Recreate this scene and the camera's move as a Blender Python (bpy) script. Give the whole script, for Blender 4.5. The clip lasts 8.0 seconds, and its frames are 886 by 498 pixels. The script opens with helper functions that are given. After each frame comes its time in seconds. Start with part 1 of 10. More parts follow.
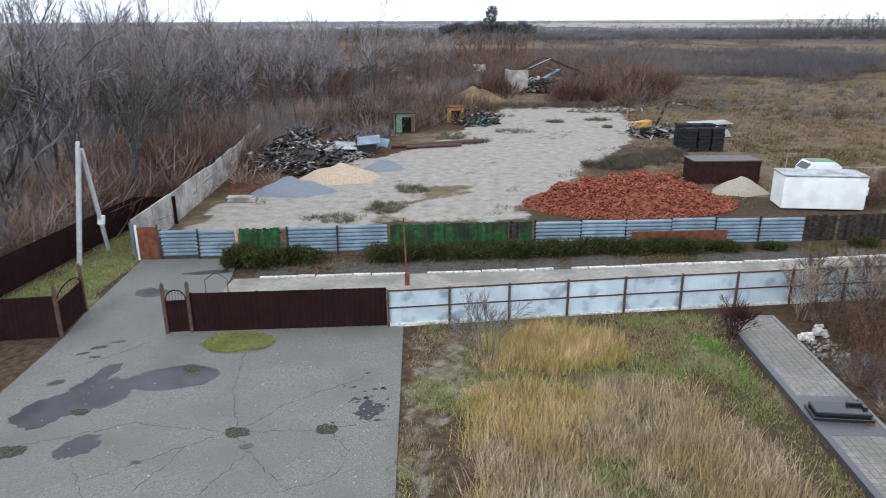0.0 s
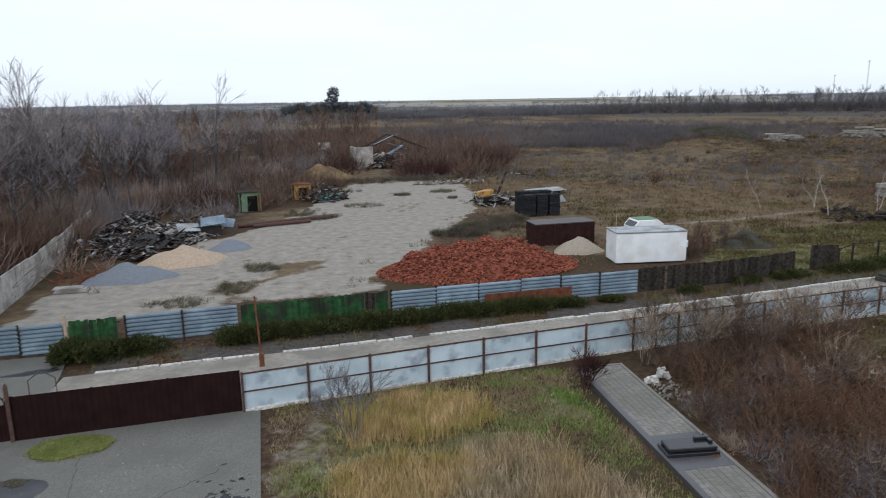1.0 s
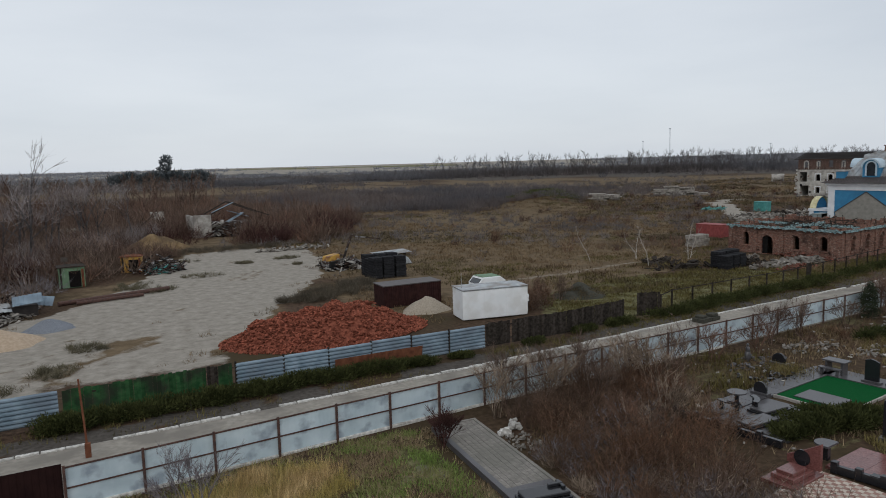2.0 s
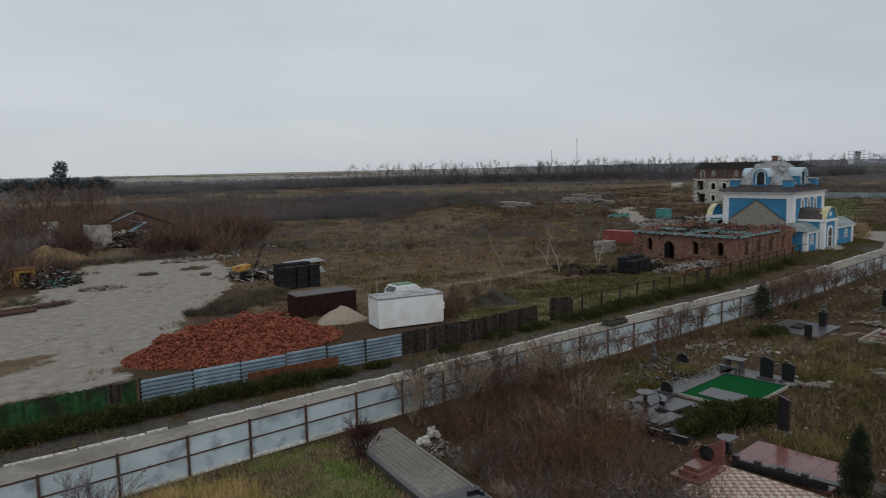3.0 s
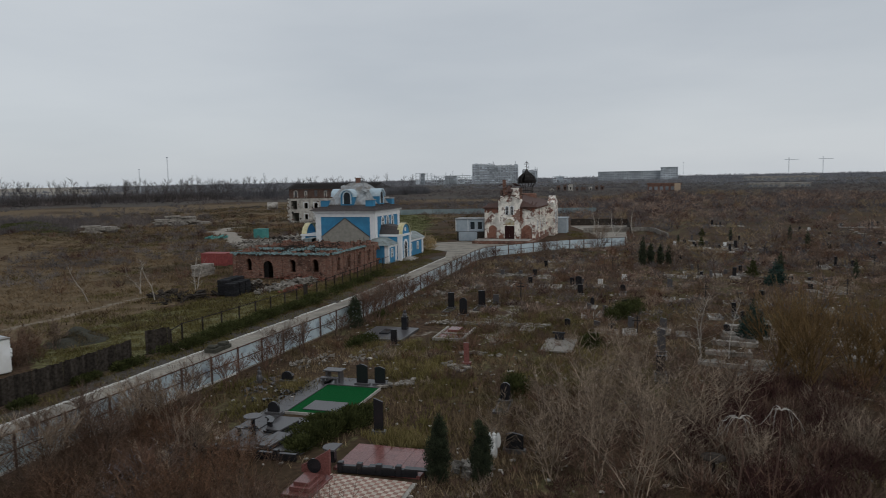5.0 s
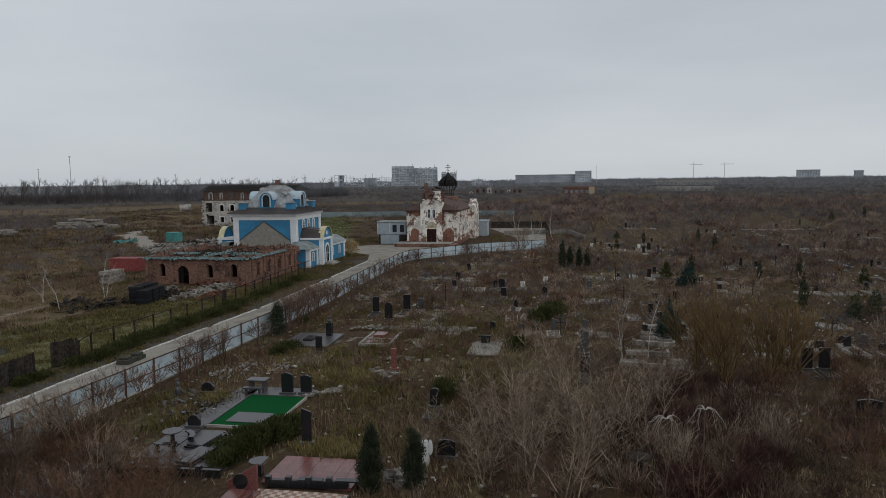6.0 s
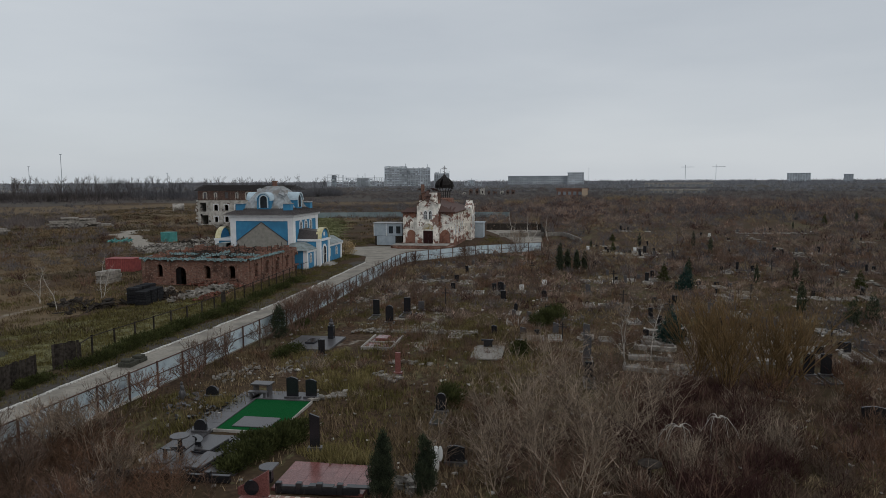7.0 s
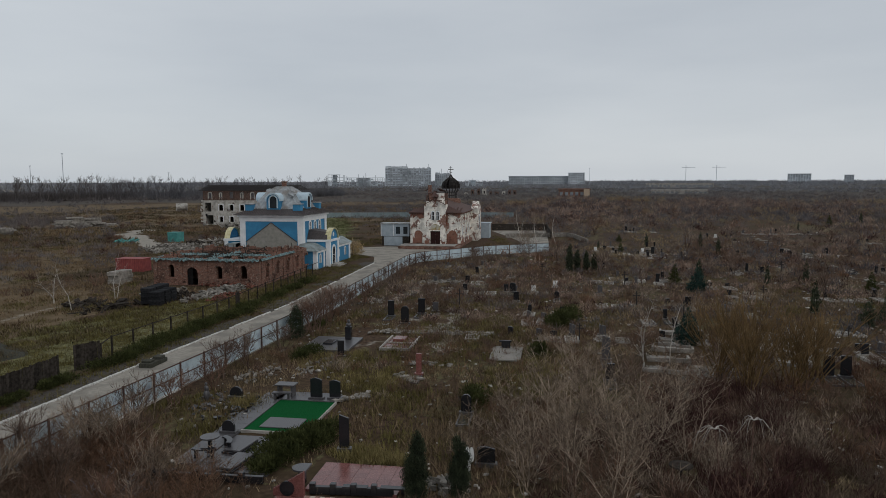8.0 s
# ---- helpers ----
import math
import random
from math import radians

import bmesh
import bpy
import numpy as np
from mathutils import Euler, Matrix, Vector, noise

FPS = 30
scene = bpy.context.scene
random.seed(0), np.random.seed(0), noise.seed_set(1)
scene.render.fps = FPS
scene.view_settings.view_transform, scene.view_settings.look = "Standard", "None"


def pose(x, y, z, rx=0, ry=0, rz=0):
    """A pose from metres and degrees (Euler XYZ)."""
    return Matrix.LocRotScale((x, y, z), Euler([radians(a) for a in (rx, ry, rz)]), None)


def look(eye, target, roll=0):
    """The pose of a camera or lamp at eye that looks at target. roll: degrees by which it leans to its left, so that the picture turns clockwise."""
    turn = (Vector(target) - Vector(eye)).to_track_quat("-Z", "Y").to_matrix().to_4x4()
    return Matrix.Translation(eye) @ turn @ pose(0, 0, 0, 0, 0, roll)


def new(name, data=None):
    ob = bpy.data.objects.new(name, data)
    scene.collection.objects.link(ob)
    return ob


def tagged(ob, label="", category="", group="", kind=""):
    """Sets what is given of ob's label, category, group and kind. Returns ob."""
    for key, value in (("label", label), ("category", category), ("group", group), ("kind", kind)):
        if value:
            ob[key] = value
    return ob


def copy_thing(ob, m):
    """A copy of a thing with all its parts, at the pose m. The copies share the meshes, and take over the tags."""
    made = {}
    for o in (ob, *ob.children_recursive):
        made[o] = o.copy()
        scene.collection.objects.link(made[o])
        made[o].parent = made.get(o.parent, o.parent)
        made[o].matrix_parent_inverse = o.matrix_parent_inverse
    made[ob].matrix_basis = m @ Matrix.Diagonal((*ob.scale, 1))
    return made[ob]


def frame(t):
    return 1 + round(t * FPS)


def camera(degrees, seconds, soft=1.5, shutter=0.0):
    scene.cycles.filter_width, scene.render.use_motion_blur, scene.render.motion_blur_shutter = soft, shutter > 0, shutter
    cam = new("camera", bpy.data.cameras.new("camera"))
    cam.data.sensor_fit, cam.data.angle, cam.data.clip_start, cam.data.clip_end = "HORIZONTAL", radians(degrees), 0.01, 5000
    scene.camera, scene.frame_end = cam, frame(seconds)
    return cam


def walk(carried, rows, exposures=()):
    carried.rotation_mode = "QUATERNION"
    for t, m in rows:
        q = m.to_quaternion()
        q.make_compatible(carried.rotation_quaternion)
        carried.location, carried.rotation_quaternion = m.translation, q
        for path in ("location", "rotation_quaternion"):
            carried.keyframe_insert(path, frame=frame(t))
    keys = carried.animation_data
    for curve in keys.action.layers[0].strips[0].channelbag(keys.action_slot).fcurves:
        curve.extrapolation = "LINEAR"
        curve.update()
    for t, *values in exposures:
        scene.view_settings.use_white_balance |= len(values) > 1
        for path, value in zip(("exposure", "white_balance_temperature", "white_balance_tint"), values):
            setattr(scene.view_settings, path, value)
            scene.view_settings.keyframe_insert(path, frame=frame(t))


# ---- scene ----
cam = camera(64.7, 8.0, soft=0.55, shutter=0.2)
PATH = [
    (0, (0.194, -1.139, 13.475), (0.113, 0.759, 12.851), -0.3),
    (0.5, (0.156, -1.056, 13.321), (0.283, 0.871, 12.799), -0.7),
    (1, (0.145, -0.998, 13.156), (0.483, 0.928, 12.735), -1.0),
    (1.5, (0.114, -0.946, 13.02), (0.692, 0.942, 12.701), -1.2),
    (1.7, (0.136, -0.916, 12.987), (0.804, 0.948, 12.707), -1.3),
    (2.8, (0.101, -0.721, 12.966), (1.029, 1.037, 12.746), -1.7),
    (3, (0.086, -0.699, 12.97), (1.074, 1.024, 12.738), -1.3),
    (3.5, (0.169, -0.611, 12.963), (1.447, 0.91, 12.725), -1.3),
    (4, (0.232, -0.509, 12.998), (1.744, 0.783, 12.783), -1.3),
    (4.5, (0.229, -0.614, 13.033), (1.861, 0.524, 12.836), -1.2),
    (5, (0.222, -0.664, 13.173), (1.979, 0.271, 12.973), -1.1),
    (5.2, (0.287, -0.518, 13.257), (2.075, 0.354, 13.056), -0.9),
    (6.3, (0.355, 0.145, 13.325), (2.215, 0.854, 13.128), -0.6),
    (6.5, (0.262, 0.316, 13.406), (2.123, 1.023, 13.208), -0.4),
    (7, (0.034, 0.801, 13.578), (1.895, 1.506, 13.382), -0.3),
    (7.5, (-0.239, 1.395, 13.684), (1.622, 2.1, 13.487), -0.3),
    (8, (-0.632, 2.126, 13.706), (1.229, 2.831, 13.51), -0.2),
]
EXPOSURES = [(0.0, 0.8, 5950, 10), (0.5, 0.52, 6020, 10), (1.0, 0.16, 6080, 10), (1.5, -0.12, 6260, 10), (3.0, -0.62, 6460, 9), (3.5, -0.66, 6460, 9), (4.5, -0.66, 6460, 9), (8.0, -0.62, 6460, 9)]
walk(cam, [(t, look(eye, target, roll)) for t, eye, target, roll in PATH], EXPOSURES)

# ---- sky: an even, bright overcast with soft cloud structure; a wide weak sun behind it ----
world = bpy.data.worlds.new("overcast_sky")
scene.world = world
world.use_nodes = True
wn, wl = world.node_tree.nodes, world.node_tree.links
wn.clear()
w_out, w_bg = wn.new("ShaderNodeOutputWorld"), wn.new("ShaderNodeBackground")
w_sky = wn.new("ShaderNodeTexSky")
w_sky.sky_type, w_sky.sun_disc = "NISHITA", False
w_sky.sun_elevation, w_sky.sun_rotation = radians(24), radians(200)
w_co, w_map, w_noise, w_ramp, w_mix = (wn.new("ShaderNode" + k) for k in ("TexCoord", "Mapping", "TexNoise", "ValToRGB", "Mix"))
w_map.inputs["Scale"].default_value = (1.0, 1.0, 4.5)
w_noise.inputs["Scale"].default_value, w_noise.inputs["Detail"].default_value = 1.6, 6.0
w_ramp.color_ramp.elements[0].position, w_ramp.color_ramp.elements[0].color = 0.3, (8.3, 8.9, 9.7, 1)
w_ramp.color_ramp.elements[1].position, w_ramp.color_ramp.elements[1].color = 0.72, (10.2, 10.7, 11.3, 1)
w_mix.data_type = "RGBA"
w_mix.inputs["Factor"].default_value = 0.9
wl.new(w_co.outputs["Generated"], w_map.inputs["Vector"])
wl.new(w_map.outputs["Vector"], w_noise.inputs["Vector"])
wl.new(w_noise.outputs["Fac"], w_ramp.inputs["Fac"])
wl.new(w_sky.outputs["Color"], w_mix.inputs["A"])
wl.new(w_ramp.outputs["Color"], w_mix.inputs["B"])
wl.new(w_mix.outputs["Result"], w_bg.inputs["Color"])
w_bg.inputs["Strength"].default_value = 0.094
wl.new(w_bg.outputs["Background"], w_out.inputs["Surface"])
sun = new("sun", bpy.data.lights.new("sun", "SUN"))
sun.data.energy, sun.data.angle, sun.data.color = 0.65, radians(30), (1.0, 0.96, 0.9)
sun.matrix_world = look((0, 0, 50), (20, 45, 20))

# ---- materials ----
def nodes_of(m):
    return m.node_tree.nodes, m.node_tree.links


def mat(name, c1, c2, scale=3.0, rough=0.85, bump=0.3, metal=0.0, c3=None, s3=0.25, lo=0.45, hi=0.62, vary=0.0, per="island", local=False, depth=0.03):
    """Two colours mixed by a fine noise, a third in large patches, a spread of tone from piece to piece, and relief."""
    m = bpy.data.materials.new(name)
    m.use_nodes = True
    n, l = nodes_of(m)
    b = n["Principled BSDF"]
    b.inputs["Roughness"].default_value, b.inputs["Metallic"].default_value = rough, metal
    if rough >= 0.85:  # dusty, fibrous and porous surfaces have next to no sheen
        b.inputs["Specular IOR Level"].default_value = 0.06
    geo = n.new("ShaderNodeTexCoord") if local else n.new("ShaderNodeNewGeometry")
    co = geo.outputs["Object" if local else "Position"]
    f = n.new("ShaderNodeTexNoise")
    f.inputs["Scale"].default_value, f.inputs["Detail"].default_value = scale, 6
    l.new(co, f.inputs["Vector"])
    r = n.new("ShaderNodeValToRGB")
    r.color_ramp.elements[0].position, r.color_ramp.elements[0].color = 0.34, (*c1, 1)
    r.color_ramp.elements[1].position, r.color_ramp.elements[1].color = 0.66, (*c2, 1)
    l.new(f.outputs["Fac"], r.inputs["Fac"])
    col = r.outputs["Color"]
    if c3:
        g = n.new("ShaderNodeTexNoise")
        g.inputs["Scale"].default_value, g.inputs["Detail"].default_value = s3, 7
        l.new(co, g.inputs["Vector"])
        k = n.new("ShaderNodeMapRange")
        k.inputs["From Min"].default_value, k.inputs["From Max"].default_value = lo, hi
        l.new(g.outputs["Fac"], k.inputs["Value"])
        x = n.new("ShaderNodeMix")
        x.data_type = "RGBA"
        l.new(k.outputs["Result"], x.inputs["Factor"])
        l.new(col, x.inputs["A"])
        x.inputs["B"].default_value = (*c3, 1)
        col = x.outputs["Result"]
    if vary:
        if per == "island":
            rnd = n.new("ShaderNodeNewGeometry").outputs["Random Per Island"]
        else:
            rnd = n.new("ShaderNodeObjectInfo").outputs["Random"]
        k = n.new("ShaderNodeMapRange")
        k.inputs["To Min"].default_value, k.inputs["To Max"].default_value = 1 - vary, 1 + vary
        l.new(rnd, k.inputs["Value"])
        h = n.new("ShaderNodeHueSaturation")
        l.new(k.outputs["Result"], h.inputs["Value"])
        l.new(col, h.inputs["Color"])
        col = h.outputs["Color"]
    l.new(col, b.inputs["Base Color"])
    if bump:
        bp = n.new("ShaderNodeBump")
        bp.inputs["Strength"].default_value, bp.inputs["Distance"].default_value = bump, depth
        l.new(f.outputs["Fac"], bp.inputs["Height"])
        l.new(bp.outputs["Normal"], b.inputs["Normal"])
    return m


def brickwork(name, brick, brick2, mortar, plaster=None, cover=0.5, stain=None, flake=0.55, fleck=(0.36, 0.27, 0.22)):
    """Coursed bricks on a building's own axes; with plaster, a coat that has flaked off in patches."""
    m = mat(name, brick, brick2, 6, 0.92, 0.2)
    n, l = nodes_of(m)
    b = n["Principled BSDF"]
    co = n.new("ShaderNodeTexCoord").outputs["Object"]
    sep, add, com = n.new("ShaderNodeSeparateXYZ"), n.new("ShaderNodeMath"), n.new("ShaderNodeCombineXYZ")
    l.new(co, sep.inputs["Vector"])
    l.new(sep.outputs["X"], add.inputs[0])
    l.new(sep.outputs["Y"], add.inputs[1])
    l.new(add.outputs["Value"], com.inputs["X"])
    l.new(sep.outputs["Z"], com.inputs["Y"])
    t = n.new("ShaderNodeTexBrick")
    t.inputs["Scale"].default_value, t.inputs["Brick Width"].default_value, t.inputs["Row Height"].default_value = 1.0, 0.26, 0.08
    t.inputs["Mortar Size"].default_value = 0.012
    t.inputs["Color1"].default_value, t.inputs["Color2"].default_value, t.inputs["Mortar"].default_value = (*brick, 1), (*brick2, 1), (*mortar, 1)
    l.new(com.outputs["Vector"], t.inputs["Vector"])
    col = t.outputs["Color"]
    for tone, sc, a, z in ((stain or (0.5, 0.42, 0.36), 1.1, 0.56, 0.66), (stain or (0.5, 0.42, 0.36), 0.35, 0.5, 0.72), (fleck, 4.0, 0.565, 0.62), (plaster, flake, 0.5 + (0.5 - cover) * 0.45, 0.52 + (0.5 - cover) * 0.45)):
        if not tone:
            continue
        g = n.new("ShaderNodeTexNoise")
        g.inputs["Scale"].default_value, g.inputs["Detail"].default_value, g.inputs["Roughness"].default_value = sc, 9, 0.68
        l.new(co, g.inputs["Vector"])
        k = n.new("ShaderNodeMapRange")
        k.inputs["From Min"].default_value, k.inputs["From Max"].default_value = a, z
        l.new(g.outputs["Fac"], k.inputs["Value"])
        x = n.new("ShaderNodeMix")
        x.data_type = "RGBA"
        l.new(k.outputs["Result"], x.inputs["Factor"])
        l.new(col, x.inputs["A"])
        if tone == plaster:
            d = n.new("ShaderNodeTexNoise")
            d.inputs["Scale"].default_value, d.inputs["Detail"].default_value = 0.9, 8
            l.new(co, d.inputs["Vector"])
            q = n.new("ShaderNodeValToRGB")
            q.color_ramp.elements[0].position, q.color_ramp.elements[0].color = 0.35, (*[c * 0.58 for c in tone], 1)
            q.color_ramp.elements[1].position, q.color_ramp.elements[1].color = 0.6, (*tone, 1)
            l.new(d.outputs["Fac"], q.inputs["Fac"])
            l.new(q.outputs["Color"], x.inputs["B"])
        else:
            x.inputs["B"].default_value = (*tone, 1)
        col = x.outputs["Result"]
    l.new(col, b.inputs["Base Color"])
    return m


def wet(name, c1, c2, scale, rough):
    m = mat(name, c1, c2, scale, rough, 0.08)
    return m


MAT = dict(
    asphalt=mat("asphalt", (0.1, 0.095, 0.082), (0.228, 0.219, 0.193), 22, 0.82, 0.55, c3=(0.128, 0.123, 0.106), s3=0.35, lo=0.4, hi=0.72),
    wet_asphalt=wet("wet_asphalt", (0.024, 0.024, 0.027), (0.05, 0.05, 0.055), 1.1, 0.34),
    tar=mat("spilt_tar", (0.012, 0.012, 0.014), (0.045, 0.045, 0.048), 9, 0.7, 0.5),
    pothole=mat("crumbled_pothole", (0.035, 0.031, 0.022), (0.1, 0.09, 0.068), 14, 0.95, 0.6),
    crack=mat("crack", (0.05, 0.048, 0.042), (0.08, 0.078, 0.06), 8, 0.95, 0.4),
    road=mat("concrete_road", (0.265, 0.24, 0.205), (0.345, 0.315, 0.27), 3.4, 0.9, 0.25, c3=(0.22, 0.2, 0.172), s3=0.45),
    kerb=mat("whitewashed_kerb", (0.36, 0.34, 0.31), (0.66, 0.64, 0.6), 6, 0.85, 0.3, vary=0.15, per="object"),
    sheet=mat("pale_blue_sheet", (0.45, 0.545, 0.59), (0.56, 0.65, 0.69), 1.3, 0.5, 0.03, 0.05, c3=(0.3, 0.355, 0.41), s3=1.1, lo=0.55, hi=0.68, vary=0.06, per="object"),
    rust_steel=mat("rusty_dark_steel", (0.06, 0.035, 0.03), (0.12, 0.06, 0.045), 6, 0.8, 0.2, 0.2),
    brown_sheet=mat("dark_brown_sheet", (0.017, 0.008, 0.008), (0.026, 0.012, 0.011), 2, 0.95, 0.05, 0.0),
    silver=mat("corrugated_zinc", (0.14, 0.195, 0.24), (0.26, 0.335, 0.395), 1.6, 0.6, 0.1, 0.1, c3=(0.15, 0.19, 0.23), s3=0.8, vary=0.12, per="object"),
    rust_sheet=mat("rusty_sheet", (0.13, 0.05, 0.03), (0.22, 0.09, 0.05), 3, 0.85, 0.2, 0.1),
    green_wood=mat("green_painted_boards", (0.016, 0.058, 0.022), (0.038, 0.1, 0.038), 4, 0.85, 0.3, c3=(0.03, 0.04, 0.025), s3=0.9, vary=0.25, per="object"),
    dark_wood=mat("weathered_dark_boards", (0.022, 0.018, 0.015), (0.055, 0.046, 0.039), 5, 0.9, 0.4, vary=0.3, per="object"),
    concrete=mat("grey_concrete", (0.33, 0.31, 0.28), (0.47, 0.44, 0.4), 2.5, 0.9, 0.3, c3=(0.22, 0.2, 0.18), s3=0.6),
    pole=mat("pole_concrete", (0.42, 0.43, 0.43), (0.55, 0.56, 0.56), 4, 0.85, 0.2),
    bricks=mat("loose_red_brick", (0.165, 0.052, 0.034), (0.285, 0.096, 0.06), 5, 0.92, 0.3, vary=0.5),
    rubble_brick=mat("dull_brick_rubble", (0.1, 0.045, 0.034), (0.22, 0.095, 0.07), 5, 0.92, 0.3, vary=0.45),
    brick_one=mat("loose_red_brick_piece", (0.165, 0.052, 0.034), (0.285, 0.096, 0.06), 5, 0.92, 0.3, vary=0.35, per="object"),
    sand=mat("sand", (0.4, 0.305, 0.215), (0.5, 0.39, 0.29), 5, 0.95, 0.5, depth=0.08),
    pale_sand=mat("pale_screenings", (0.3, 0.255, 0.2), (0.4, 0.345, 0.275), 7, 0.95, 0.5, depth=0.08),
    gravel=mat("grey_gravel", (0.15, 0.163, 0.185), (0.26, 0.274, 0.3), 14, 0.95, 0.6, depth=0.08),
    white_paint=mat("white_painted_metal", (0.8, 0.82, 0.82), (0.87, 0.88, 0.88), 1.2, 0.5, 0.05, c3=(0.74, 0.74, 0.72), s3=0.8),
    dark_rust=mat("maroon_container_paint", (0.026, 0.012, 0.012), (0.046, 0.021, 0.019), 3, 0.9, 0.15),
    grey_roof=mat("grey_roof_metal", (0.3, 0.32, 0.33), (0.45, 0.47, 0.48), 2.2, 0.5, 0.15, 0.3, c3=(0.24, 0.22, 0.2), s3=0.8),
    brown_roof=mat("brown_metal_tile", (0.045, 0.036, 0.034), (0.075, 0.06, 0.056), 3, 0.55, 0.2),
    blue=mat("bright_blue_stucco", (0.036, 0.2, 0.37), (0.05, 0.25, 0.44), 1.5, 0.8, 0.05, c3=(0.04, 0.19, 0.34), s3=0.5),
    white=mat("white_stucco", (0.7, 0.71, 0.72), (0.8, 0.8, 0.8), 1.5, 0.8, 0.05),
    grey_stucco=mat("bare_cement_render", (0.24, 0.23, 0.2), (0.32, 0.3, 0.265), 2, 0.9, 0.1),
    ochre_plaster=mat("faded_ochre_painting", (0.26, 0.2, 0.085), (0.46, 0.38, 0.2), 2.2, 0.85, 0.1, c3=(0.5, 0.47, 0.4), s3=1.4),
    gold=mat("brassy_sheet", (0.55, 0.47, 0.24), (0.72, 0.66, 0.42), 2.5, 0.4, 0.05, 0.5),
    glass=mat("dark_window_glass", (0.02, 0.025, 0.03), (0.035, 0.04, 0.045), 1, 0.08, 0.0),
    # near-black paint standing in for the shade inside openings
    void=mat("black_opening_fill", (0.008, 0.007, 0.007), (0.016, 0.014, 0.013), 3, 0.95, 0.1),
    black_granite=mat("polished_black_granite", (0.014, 0.014, 0.016), (0.024, 0.024, 0.027), 30, 0.16, 0.0),
    grey_granite=mat("grey_granite", (0.05, 0.047, 0.05), (0.1, 0.095, 0.098), 24, 0.34, 0.05),
    red_granite=mat("red_granite", (0.14, 0.052, 0.046), (0.24, 0.098, 0.086), 16, 0.22, 0.05, vary=0.12, per="object"),
    tile_light=mat("cream_paving_tile", (0.46, 0.39, 0.32), (0.56, 0.48, 0.4), 6, 0.8, 0.2, vary=0.12, per="object"),
    tile_red=mat("red_paving_tile", (0.27, 0.15, 0.115), (0.34, 0.2, 0.16), 6, 0.8, 0.2, vary=0.12, per="object"),
    paver=mat("grey_paver", (0.21, 0.193, 0.172), (0.285, 0.262, 0.236), 7, 0.85, 0.2, c3=(0.2, 0.188, 0.165), s3=0.5, vary=0.1, per="island"),
    moss=mat("olive_moss", (0.1, 0.115, 0.03), (0.17, 0.18, 0.055), 5, 0.95, 0.6),
    litter=mat("pale_litter", (0.2, 0.185, 0.165), (0.46, 0.43, 0.385), 2, 0.9, 0.1, vary=0.4),
    turf=mat("artificial_turf", (0.003, 0.06, 0.016), (0.005, 0.095, 0.024), 40, 0.9, 0.5),
    marble=mat("white_marble", (0.62, 0.62, 0.6), (0.75, 0.75, 0.73), 4, 0.5, 0.1),
    bark=mat("dark_bark", (0.05, 0.042, 0.037), (0.095, 0.08, 0.07), 8, 0.95, 0.4, vary=0.25),
    twig=mat("grey_brown_twigs", (0.105, 0.074, 0.058), (0.2, 0.147, 0.115), 0.6, 0.95, 0.0, c3=(0.105, 0.066, 0.052), s3=0.06, vary=0.62),
    edge_twig=mat("warm_grey_twigs", (0.23, 0.19, 0.178), (0.4, 0.345, 0.325), 0.5, 0.95, 0.0, c3=(0.22, 0.2, 0.2), s3=0.08, vary=0.4),
    edge_rust=mat("rusty_grey_twigs", (0.24, 0.165, 0.125), (0.4, 0.285, 0.225), 0.5, 0.95, 0.0, c3=(0.2, 0.155, 0.13), s3=0.08, vary=0.4),
    red_twig=mat("reddish_brown_twigs", (0.125, 0.074, 0.053), (0.215, 0.13, 0.094), 0.7, 0.95, 0.0, c3=(0.14, 0.1, 0.075), s3=0.09, vary=0.35),
    # grey twigs; the blue cast is haze over the wood, put into the colour
    grey_twig=mat("haze_tinted_grey_twigs", (0.175, 0.165, 0.18), (0.285, 0.273, 0.295), 0.5, 0.95, 0.0, c3=(0.15, 0.122, 0.118), s3=0.05, vary=0.5),
    grey_bark=mat("grey_bark", (0.065, 0.058, 0.057), (0.13, 0.119, 0.118), 3, 0.95, 0.2, vary=0.4),
    pale_twig=mat("pale_grey_twigs", (0.145, 0.108, 0.08), (0.37, 0.29, 0.22), 0.8, 0.95, 0.0, vary=0.6),
    rust_twig=mat("rust_brown_twigs", (0.11, 0.06, 0.038), (0.2, 0.115, 0.072), 0.7, 0.95, 0.0, c3=(0.1, 0.072, 0.054), s3=0.1, vary=0.5),
    maroon_twig=mat("maroon_twigs", (0.045, 0.022, 0.02), (0.085, 0.044, 0.038), 0.7, 0.95, 0.0, vary=0.5),
    ochre_soil=mat("dull_ochre_sand", (0.15, 0.1, 0.052), (0.25, 0.175, 0.098), 1.4, 0.95, 0.4, c3=(0.11, 0.08, 0.05), s3=0.4),
    weed_twig=mat("dark_dead_weeds", (0.07, 0.06, 0.045), (0.13, 0.11, 0.082), 0.7, 0.95, 0.0, vary=0.35),
    olive_twig=mat("olive_grey_weeds", (0.1, 0.09, 0.06), (0.17, 0.15, 0.1), 0.7, 0.95, 0.0, vary=0.35),
    ochre_grass=mat("ochre_grass_blades", (0.37, 0.255, 0.105), (0.58, 0.42, 0.215), 0.9, 0.95, 0.0, c3=(0.38, 0.3, 0.1), s3=0.5, vary=0.45),
    olive_grass=mat("olive_grass_blades", (0.085, 0.072, 0.026), (0.155, 0.13, 0.05), 0.6, 0.95, 0.0, vary=0.3),
    fresh_grass=mat("fresh_green_grass_blades", (0.13, 0.19, 0.045), (0.22, 0.3, 0.085), 0.8, 0.9, 0.0, c3=(0.24, 0.24, 0.1), s3=0.5, vary=0.3),
